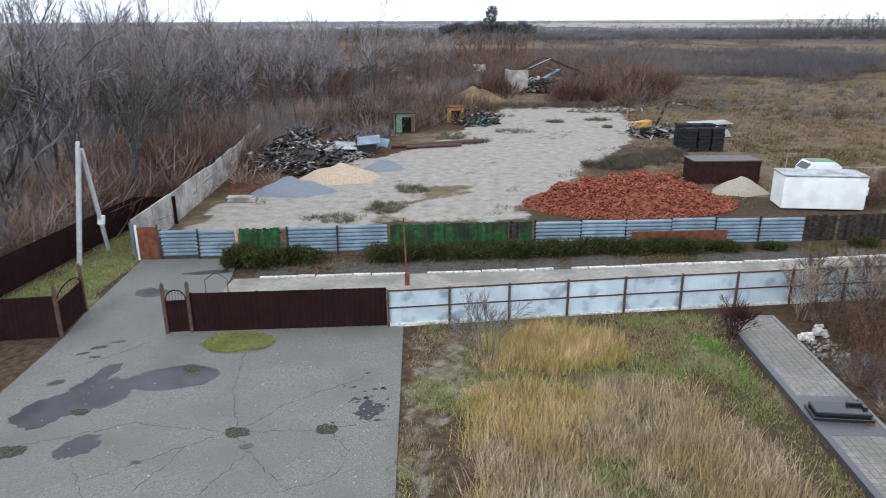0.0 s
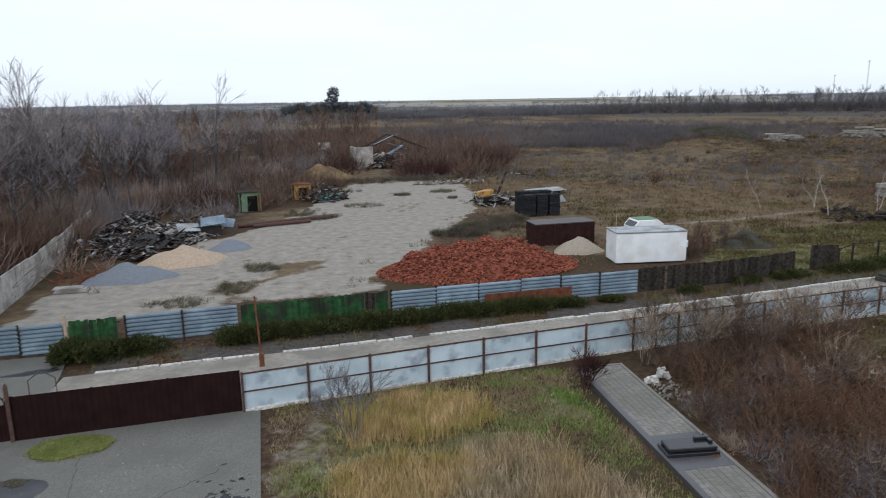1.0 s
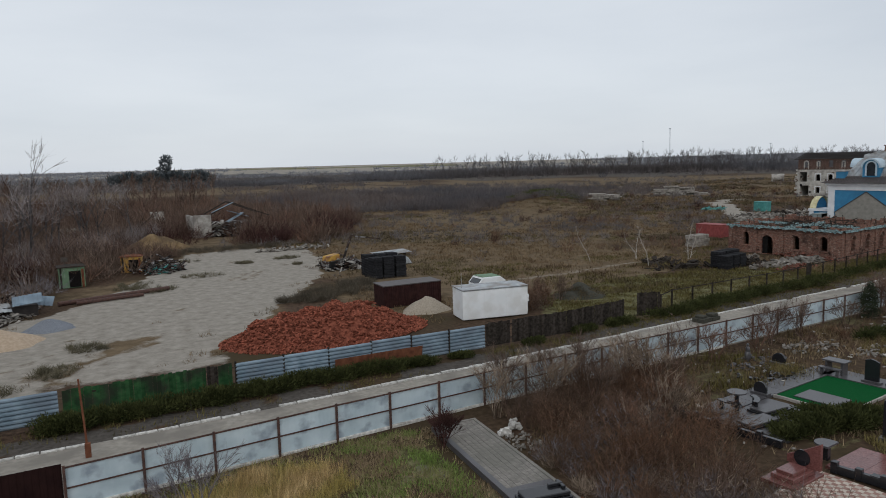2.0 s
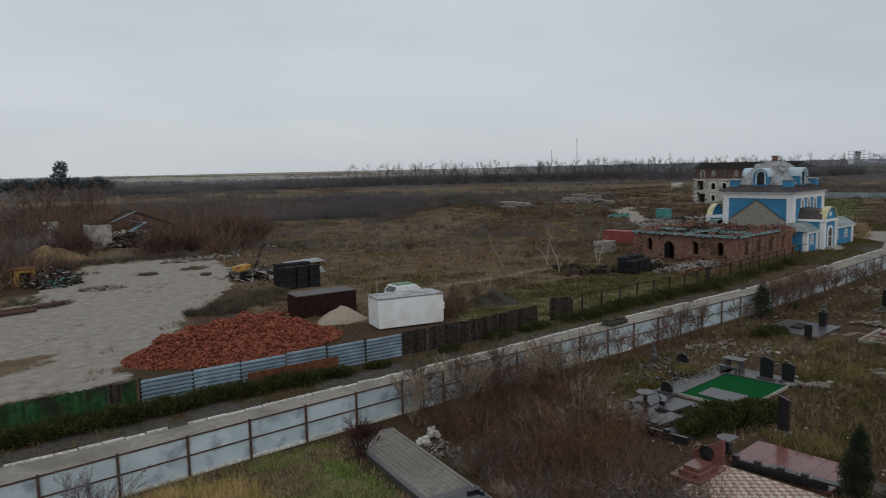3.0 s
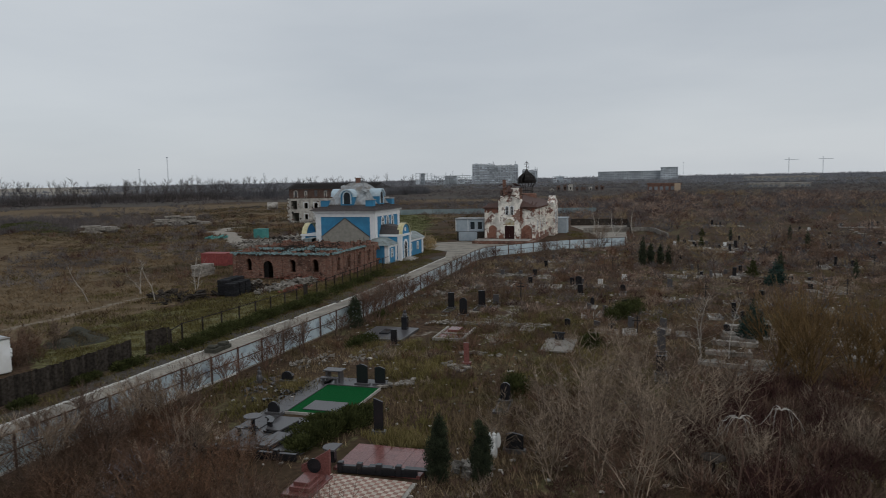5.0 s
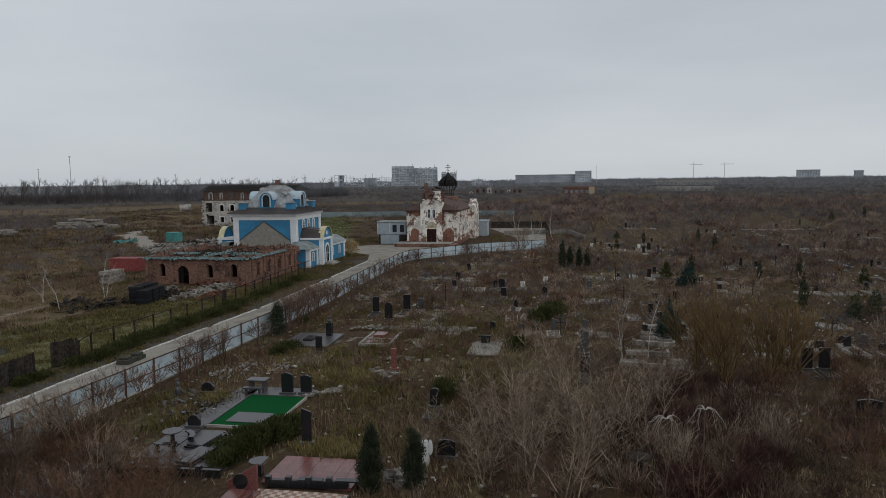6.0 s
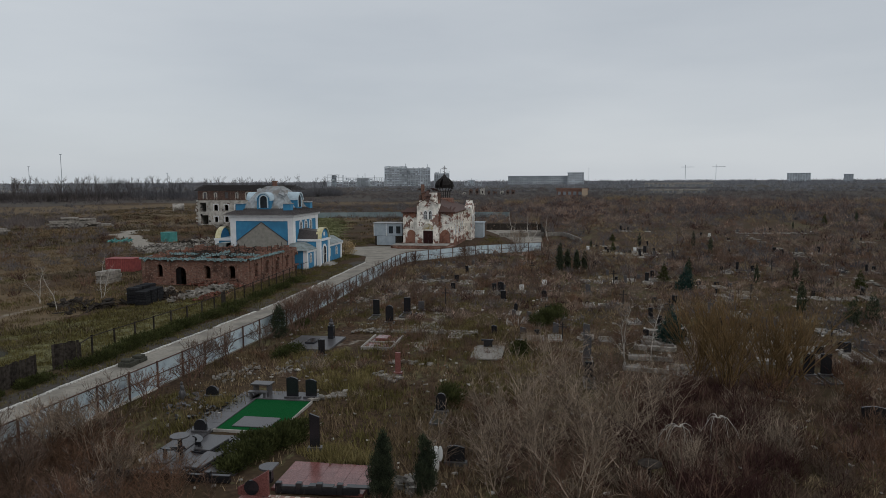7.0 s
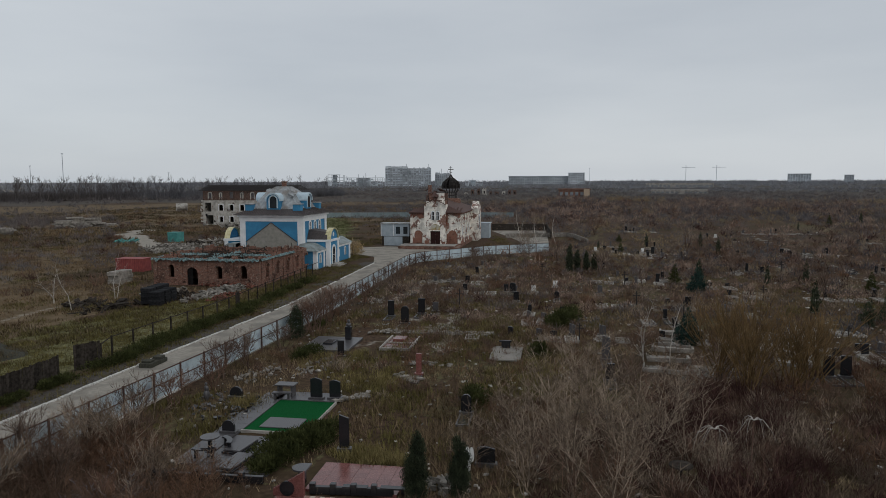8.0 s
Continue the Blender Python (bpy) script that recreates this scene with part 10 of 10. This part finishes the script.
for i in range(5):
    for j in range(5):
        part("paving_slab", Form().box(-5.2 + i * 0.92, -4.3 + i * 0.92, -3.6 + j * 0.74, -2.88 + j * 0.74, -0.05, 0.08 + 0.006 * ((i + j) % 2)), "grey_granite", pav)
part("paving_slab", Form().box(5.5, 7.2, -3.4, 0.6, -0.05, 0.1), "grey_granite", pav)
for x, y, w in ((-2.3, -1.0, 1.9), (-4.3, -1.6, 2.1)):
    g = thing("grave_slab", "flat polished dark granite grave slab", "grave slab", G @ pose(x, y, 0.09, 0, 0, -8), group="flat grave slabs")
    part("base", Form().box(-w / 2, w / 2, -0.55, 0.55, 0, 0.1), "black_granite", g, bevel=0.01)
    part("slab", Form().box(-w / 2 + 0.1, w / 2 - 0.1, -0.45, 0.45, 0.1, 0.2), "grey_granite", g, bevel=0.02)
dw = thing("grave_wall", "low black granite wall with short posts", "wall")
for a, b in chain([(23.8, 25.9), (25.1, 20.6)], 1.1) + chain([(25.0, 18.0), (26.0, 14.5)], 0.9):
    part("wall_block", Form().box(0, (b - a).length - 0.04, -0.1, 0.1, 0, 0.35), "black_granite", dw, bevel=0.015).matrix_basis = along(a, b)
    part("post", Form().box(-0.13, 0.13, -0.13, 0.13, 0, 0.5), "black_granite", dw, bevel=0.02).matrix_basis = along(a, b)

rt = thing("round_table", "round stone table on a turned leg in the paved plot", "table", pose(27.2, 25.3, 0.1))
part("tabletop", Form().tube((0, 0, 0.72), (0, 0, 0.78), 0.48, 0.48, 24), "grey_granite", rt)
part("leg", Form().lathe([(0.3, 0), (0.12, 0.12), (0.1, 0.5), (0.22, 0.72)], 12), "black_granite", rt)
for a in (200, 320):
    b = thing("curved_bench", "curved dark stone bench beside the round table", "bench", pose(27.2, 25.3, 0.1, 0, 0, a), group="curved benches")
    ring = [(rr * math.cos(radians(k)), rr * math.sin(radians(k))) for rr, ks in ((1.1, range(-35, 36, 10)), (0.82, range(35, -36, -10))) for k in ks]
    part("seat", Form().slab(ring, 0.42, 0.48), "black_granite", b)
    for k in (-25, 25):
        part("leg", Form().tube((0.96 * math.cos(radians(k)), 0.96 * math.sin(radians(k)), 0), (0.96 * math.cos(radians(k)), 0.96 * math.sin(radians(k)), 0.42), 0.11, 0.08), "black_granite", b)
tb = thing("picnic_table", "pale stone table with a bench beside black gravestones", "table", G @ pose(6.3, 0.0, 0.1))
part("tabletop", Form().box(-0.4, 0.4, -0.65, 0.65, 0.72, 0.8), "grey_granite", tb, bevel=0.01)
part("leg", Form().box(-0.3, 0.3, -0.5, -0.38, 0, 0.72).box(-0.3, 0.3, 0.38, 0.5, 0, 0.72), "grey_granite", tb)
part("bench", Form().box(-0.95, -0.6, -0.6, 0.6, 0.4, 0.47).box(-0.9, -0.65, -0.5, -0.4, 0, 0.4).box(-0.9, -0.65, 0.4, 0.5, 0, 0.4), "grey_granite", tb)


def stone(x, y, w, h, turn, shape, material="black_granite", label="", slab=True, d=0.14):
    """An upright gravestone on its plinth; shapes: flat, round, wave, slant."""
    t = thing("gravestone", label or "upright polished black gravestone on a plinth", "gravestone", pose(x, y, 0, 0, 0, turn), group="gravestones")
    hw, z0 = w / 2, 0.22
    head = dict(flat=[(hw, h), (-hw, h)], slant=[(hw, h * 0.9), (-hw, h)], wave=[(hw, h * 0.9), (hw * 0.4, h * 0.97), (-hw * 0.2, h), (-hw, h * 0.93)],
                round=[(hw * math.cos(math.pi * k / 10), h - hw + hw * math.sin(math.pi * k / 10)) for k in range(11)])[shape]
    part("stele", Form().slab([(-hw, z0), (hw, z0)] + head, -d / 2, d / 2, UPRIGHT), material, t, bevel=0.012)
    part("plinth", Form().box(-hw - 0.12, hw + 0.12, -0.2, 0.2, 0, z0), material if material != "black_granite" else "grey_granite", t, bevel=0.012)
    if slab:
        part("grave_kerb", Form().box(-hw - 0.1, -hw, -1.9, -0.2, -0.02, 0.12).box(hw, hw + 0.1, -1.9, -0.2, -0.02, 0.12).box(-hw - 0.1, hw + 0.1, -2.0, -1.9, -0.02, 0.12), "grey_granite", t)
        part("bed", Form().box(-hw, hw, -1.9, -0.2, -0.02, 0.06), "crack", t)
    return t


F = -78  # gravestones face the lane's end
stone(29.7, 19.0, 0.5, 1.95, F + 8, "slant", label="tall narrow black gravestone beside the red paving", slab=False)
stone(36.5, 24.7, 0.75, 1.45, F, "wave", label="black gravestone beside the stone table", slab=False)
stone(36.9, 23.6, 0.7, 1.3, F, "wave", label="black gravestone beside the stone table", slab=False)
stone(29.7, 26.1, 0.72, 0.8, F, "round", label="round-headed black gravestone on the paved plot", slab=False)
stone(35.0, 29.6, 0.85, 0.8, F, "round", label="broad round black gravestone amid broken ornaments", slab=False)
stone(43.8, 20.8, 0.38, 1.6, F, "flat", "red_granite", "red granite stele with a leaning base")
stone(46.3, 28.4, 0.5, 1.4, F, "flat", label="black stele standing in dry grass")
stone(59.5, 28.8, 0.75, 1.8, F, "round", label="arched black gravestone before pale gravel")
stone(62.4, 31.6, 0.65, 1.7, F, "flat", label="broad black gravestone in the back row")
stone(64.6, 29.2, 0.7, 1.7, F, "flat", label="broad black gravestone in the back row")
stone(66.2, 28.3, 0.6, 1.1, F, "flat", "grey_granite", "grey gravestone in the back row")
stone(37.1, 15.0, 0.6, 1.25, F, "round", label="dark oval gravestone in withered grass")
stone(30.4, 11.7, 0.85, 1.0, F, "wave", "black_granite", "broad black gravestone behind the angel", slab=False)
stone(52.8, -6.0, 0.7, 1.6, F, "flat", label="black gravestone in brush")
stone(53.2, -7.1, 0.7, 1.6, F, "flat", label="black gravestone in brush")
stone(52.3, 9.0, 0.6, 2.0, F, "slant", "grey_granite", "tall grey stele beside a birch")
stone(46.8, 8.0, 0.6, 1.3, F, "flat", label="black gravestone under bare trees")
stone(43.0, -8.0, 1.3, 1.2, F, "wave", label="broad dark gravestone in brush")

# red monument and red paving
red = thing("red_paving", "polished red granite paving wet with rain", "paving", pose(25.2, 17.9, 0, 0, 0, 11.5), kind="structure")
for i in range(6):
    for j in range(7):
        part("paving_slab", Form().box(i * 0.5, i * 0.5 + 0.495, -3.6 + j * 0.6, -3.01 + j * 0.6, -0.05, 0.1 + 0.003 * ((i * 3 + j) % 3)), "red_granite", red)
mon = thing("red_monument", "stepped red granite monument with a slanting black stele", "gravestone", pose(23.0, 18.3, 0, 0, 0, 11.5) @ Matrix.Diagonal((0.86, 0.86, 0.86, 1)))
part("step", Form().box(-1.3, 1.3, -0.8, 0.8, 0, 0.2), "red_granite", mon, bevel=0.02)
part("step", Form().box(-0.9, 1.0, -0.55, 0.55, 0.2, 0.42), "red_granite", mon, bevel=0.02)
part("slab", Form().box(-0.7, 0.5, -0.4, 0.4, 0.42, 0.6), "red_granite", mon, bevel=0.02)
part("stele", Form().slab([(-0.85, 0.42), (0.75, 0.42), (0.75, 0.8), (0.1, 1.15), (-0.85, 1.75)], -0.1, 0.1, pose(0.9, 0, 0, 0, 0, 0) @ SIDEWAYS), "red_granite", mon, bevel=0.02)
part("disc", Form().tube((0.75, 0.0, 0.85), (0.83, 0.0, 0.85), 0.38, 0.38, 20), "black_granite", mon, "round black plaque")
bench = thing("stone_bench", "small grey stone table beside the red monument", "table", pose(25.6, 18.9, 0.1, 0, 0, 11.5))
part("top", Form().slab([(0.45 * math.cos(math.pi * k / 8), 0.45 * math.sin(math.pi * k / 8)) for k in range(9)] + [(-0.45, -0.3), (0.45, -0.3)], 0.66, 0.74), "grey_granite", bench)
part("leg", Form().box(-0.12, 0.12, -0.15, 0.15, 0, 0.66), "black_granite", bench)
for s in (0.25, 0.75):
    b = thing("black_bench", "low black granite bench at the edge of the red paving", "bench", pose(25.35 + 0.9 * s, 17.0 - 3.2 * s, 0.05, 0, 0, -76), group="black benches")
    part("seat", Form().box(-0.55, 0.55, -0.16, 0.16, 0.26, 0.33), "black_granite", b)
    for x in (-0.45, 0.45):
        part("leg", Form().box(x - 0.06, x + 0.06, -0.13, 0.13, 0, 0.26), "black_granite", b)
chk = thing("checker_paving", "cream and red chequered concrete paving", "paving", pose(20.9, 17.3, 0, 0, 0, 11.5), kind="structure")
part("bed", Form().box(-0.1, 3.8, -3.9, 0.4, -0.06, 0.03), "concrete", chk)
tiles = {c: Form().box(0, 0.214, 0, 0.214, 0.0, 0.05).mesh("tile", MAT[c]) for c in ("tile_light", "tile_red")}
for i in range(17):
    for j in range(18):
        part("tile", tiles["tile_light" if (i + j) % 2 else "tile_red"], "", chk).matrix_basis = pose(i * 0.22, -3.7 + j * 0.22, 0.03)

# the plots further off
pl = thing("black_plot", "polished black granite plot with a bust on a column", "grave plot", pose(49.2, 29.6, 0, 0, 0, 11.5))
part("floor", Form().box(-1.5, 3.2, -0.6, 3.4, 0, 0.2), "grey_granite", pl, bevel=0.02)
part("column", Form().box(2.2, 2.7, 0.2, 0.7, 0.2, 1.3), "black_granite", pl, bevel=0.02)
part("slab", Form().box(0.2, 1.7, 1.2, 2.0, 0.2, 0.34), "black_granite", pl, bevel=0.02)
lumps("bust", 51.5, 30.5, [(0, 0, 1.45, 0.2, 0.24, 0.18), (0, 0, 1.75, 0.14, 0.14, 0.17)], "grey_granite", "weathered grey stone bust on a column", "bust")
rp = thing("red_plot", "red granite grave plot with white kerbs", "grave plot", pose(49.6, 26.6, 0, 0, 0, 11.5))
part("floor", Form().box(0, 4.4, -2.3, 0, 0, 0.1), "red_granite", rp)
part("kerb", Form().box(-0.12, 0, -2.4, 0.1, 0, 0.25).box(0, 4.5, -2.42, -2.3, 0, 0.25).box(0, 4.5, 0, 0.12, 0, 0.25).box(2.1, 2.2, -2.3, 0, 0, 0.2), "concrete", rp)
part("slab", Form().box(2.6, 3.9, -1.4, -0.4, 0.1, 0.35), "red_granite", rp, bevel=0.02)
pp = thing("pale_plot", "pale concrete grave slab with a dark cross base", "grave slab", pose(49.4, 17.4, 0, 0, 0, 11.5))
part("slab", Form().box(0, 4.4, -2.4, 0, 0, 0.12), "paver", pp, bevel=0.02)
part("base", Form().box(3.6, 4.0, -1.4, -0.7, 0.16, 0.6).box(3.7, 3.8, -1.5, -0.5, 0.6, 0.75), "black_granite", pp)
pt = thing("parasol_table", "dark table with a tilted top under bare trees", "table", pose(31.6, 2.9, 0))
part("top", Form().lathe([(0.55, 0.85), (0.53, 0.92), (0.1, 1.0)], 10), "dark_wood", pt)
part("leg", Form().tube((0, 0, 0), (0, 0, 0.9), 0.09, 0.07), "black_granite", pt)
for x, y, m, lab in ((34.0, 30.6, "grey_granite", "broken dark ornaments heaped by the fence"), (33.2, 28.4, "black_granite", "broken black stones heaped by the fence"), (40.5, 31.6, "rubble", "pale stones in the grass by the fence"), (43.5, 28.8, "rubble", "pale broken stones in dry grass"), (52.0, 1.0, "rubble", "pale broken kerbs under the willow"), (66.0, -5.0, "rubble", "pale broken kerbs among far graves"), (58.5, 24.2, "rubble", "strewn pale stones before the arched stone"), (70.0, 37.5, "rubble", "pale rubble below the fence"), (80.0, 33.0, "rubble", "pale rubble below the fence"), (47.5, 2.6, "rubble", "pale broken kerbs under the willow"), (84.0, -1.0, "rubble", "pale slabs among far graves")):
    debris("grave_rubble", x, y, 2.6, 1.3, 0.15, 60, m, lab, int(x * 7 + y), (0.08, 0.36), 0.06, (0.3, 0.9))
lumps("statue", 34.0, 31.1, [(0, 0, 0.35, 0.2, 0.18, 0.4), (0, 0, 0.8, 0.12, 0.15, 0.22), (0, 0, 1.08, 0.09, 0.09, 0.11)], "grey_granite", "weathered pale stone figure by the fence", "statue")

# the many small graves towards the far side, in rows
gr = random.Random(77)
base = [stone(75, 22, 0.6, 1.2, F, "flat"), stone(78, 18, 0.55, 1.0, F, "round"), stone(81, 24, 0.7, 1.3, F, "wave"), stone(84, 14, 0.55, 1.1, F, "slant", "grey_granite", "upright grey gravestone on a plinth"), stone(87, 20, 0.6, 0.9, F, "flat", "marble", "upright white gravestone on a plinth", False)]
bed = thing("grave_bed", "pale concrete grave bed sunk in the weeds", "grave bed", pose(56.5, 21.0, 0, 0, 0, F), group="grave beds")
part("kerb", Form().box(-0.6, -0.48, -1.1, 1.1, -0.1, 0.16).box(0.48, 0.6, -1.1, 1.1, -0.1, 0.16).box(-0.48, 0.48, -1.1, -0.98, -0.1, 0.16).box(-0.48, 0.48, 0.98, 1.1, -0.1, 0.16), "concrete", bed)
part("fill", Form().box(-0.48, 0.48, -0.98, 0.98, -0.1, 0.09), "rubble", bed)


def free(x, y):
    return y < float(np.interp(x, [p[0] for p in FENCE] + [400], [p[1] for p in FENCE] + [40])) - 2 and not (y > 24 and x > 118) and not bool(inside(PLOTS[2], np.array([x]), np.array([y]))[0])


for c in range(100):
    d, a = 60 + 145 * gr.random() ** 1.15, radians(gr.uniform(-25, 23))
    cx, cy = d * math.cos(a), d * math.sin(a)
    kind = gr.choice((0, 0, 1, 1, 2, 3))
    for k in range(gr.randint(2, 6)):
        s = radians(F + gr.uniform(-6, 6))
        x, y = cx + 1.9 * k * math.cos(s) + gr.uniform(-0.7, 0.7), cy + 1.9 * k * math.sin(s) + gr.uniform(-0.6, 0.6)
        if not free(x, y):
            continue
        if gr.random() < 0.62:
            copy_thing(base[4 if gr.random() < 0.05 else gr.choice((kind, kind, 0, 3))], pose(x, y, -gr.uniform(0, 0.3), gr.uniform(-3, 3), gr.uniform(-4, 4), F + gr.uniform(-8, 8)) @ Matrix.Diagonal((gr.uniform(0.6, 1.05), 1, gr.uniform(0.5, 1.2), 1)))
        if gr.random() < 0.7:
            copy_thing(bed, pose(x - 1.5, y - 0.3, -gr.uniform(0, 0.06), 0, 0, F + gr.uniform(-6, 6)) @ Matrix.Diagonal((1, gr.uniform(0.8, 1.3), 1, 1)))


def cross(x, y, h):
    t = thing("grave_cross", "thin dark iron grave cross", "cross", pose(x, y, 0, 0, 0, F + gr.uniform(-15, 15)), group="grave crosses")
    part("upright", Form().box(-0.05, 0.05, -0.03, 0.03, 0, h), "soot_iron", t)
    part("arm", Form().box(-0.4, 0.4, -0.03, 0.03, h * 0.72, h * 0.72 + 0.08), "soot_iron", t)
    part("arm", Form().box(-0.2, 0.2, -0.03, 0.03, h * 0.86, h * 0.86 + 0.07), "soot_iron", t)


for x, y, h in ((69.5, 4.0, 2.2), (68.6, 26.5, 2.3), (76.0, 9.0, 1.8), (85.0, -4.0, 1.8), (58.0, 12.0, 1.6), (92.0, 12.0, 1.9), (97, 24, 1.9), (64, -9, 1.7), (110, -8, 2), (120, 6, 2)):
    cross(x, y, h)

# a broken slab path, and paved aisles with pale kerbs between grave rows
o, q = Form(), random.Random(55)
for (ax, ay), (bx, by) in zip(TRAIL, TRAIL[1:]):
    reach = math.hypot(bx - ax, by - ay)
    for k in range(int(reach * 1.5)):
        f = q.random()
        if math.sin(f * reach * 0.5 + ax) < -0.55:
            continue
        o.block(pose(ax + (bx - ax) * f, ay + (by - ay) * f + q.gauss(0, 0.45), 0.1, q.uniform(-4, 4), q.uniform(-4, 4), q.uniform(0, 25)), q.uniform(0.5, 1.3), q.uniform(0.3, 0.7), 0.1)
solid("slab_path", o, "rubble", "broken pale slab path crossing the overgrown graves", "path", kind="stuff")
for x0, y0, n, turn in ((50.5, 4.6, 5, -6), (55.6, -4.2, 5, -9)):
    for k in range(n):
        t = thing("grave_row_kerb", "long grey weathered kerb round a weedy grave row", "kerb", pose(x0 + 3.3 * k, y0 - 0.45 * k * (1 if y0 < 0 else 0.2), 0, 0, 0, F + turn + q.uniform(-3, 3)), group="grave row kerbs")
        w = q.uniform(1.1, 1.7)
        part("kerb", Form().box(-w, w, -0.13, 0.13, -0.05, q.uniform(0.2, 0.34)).box(-w, -w + 0.18, 0.13, 1.5, -0.05, 0.2).box(w - 0.18, w, 0.13, 1.5, -0.05, 0.2), "rubble", t, bevel=0.02)
        part("slab", Form().box(-w + 0.2, w * q.uniform(-0.1, 0.7), 0.15, 1.3, -0.05, 0.12), "paver", t, bevel=0.02)

for line, wide, n in ((((55.3, 30.2), (56.6, 26.5), (57.8, 20.0)), 0.75, 150), (((86, 38), (88, 33)), 1.6, 70), (((36.8, 23.4), (38.6, 21.8)), 0.5, 30), (((43.4, 22.4), (42.2, 20.2)), 0.5, 26), (((46.6, 22.8), (46.8, 19.4)), 0.35, 26)):
    o = Form()
    for k in range(n):
        f = q.random() * (len(line) - 1)
        (ax, ay), (bx, by) = line[int(f)], line[int(f) + 1]
        f -= int(f)
        o.block(pose(ax + (bx - ax) * f + q.uniform(-wide, wide), ay + (by - ay) * f + q.uniform(-0.2, 0.2), 0.12, q.uniform(-5, 5), q.uniform(-5, 5), q.uniform(-20, 20)), q.uniform(0.25, 0.55), q.uniform(0.2, 0.4), q.uniform(0.05, 0.14))
    solid("paving_remnant", o, "rubble", "pale worn paving stones between grave plots", "paving", kind="stuff")

# pale scraps, chips and fallen stones all over the burial ground
o, q = Form(), random.Random(99)
n = 0
while n < 1900:
    x = 24 + 110 * q.random() ** 1.5
    y = q.uniform(-35, 42)
    if y > float(np.interp(x, [p[0] for p in FENCE] + [400], [p[1] for p in FENCE] + [40])) - 0.8 or not bool(open_ground(np.array([x]), np.array([y]))[0]):
        continue
    w = q.uniform(0.05, 0.26) * (0.8 + x / 120)
    o.block(pose(x, y, q.uniform(0.02, 0.12), q.uniform(-20, 20), q.uniform(-20, 20), q.uniform(0, 180)), w, w * q.uniform(0.3, 0.9), q.uniform(0.03, 0.1))
    n += 1
solid("strewn_litter", o, "litter", "pale scraps and chips of stone strewn among the graves", "litter", kind="stuff")
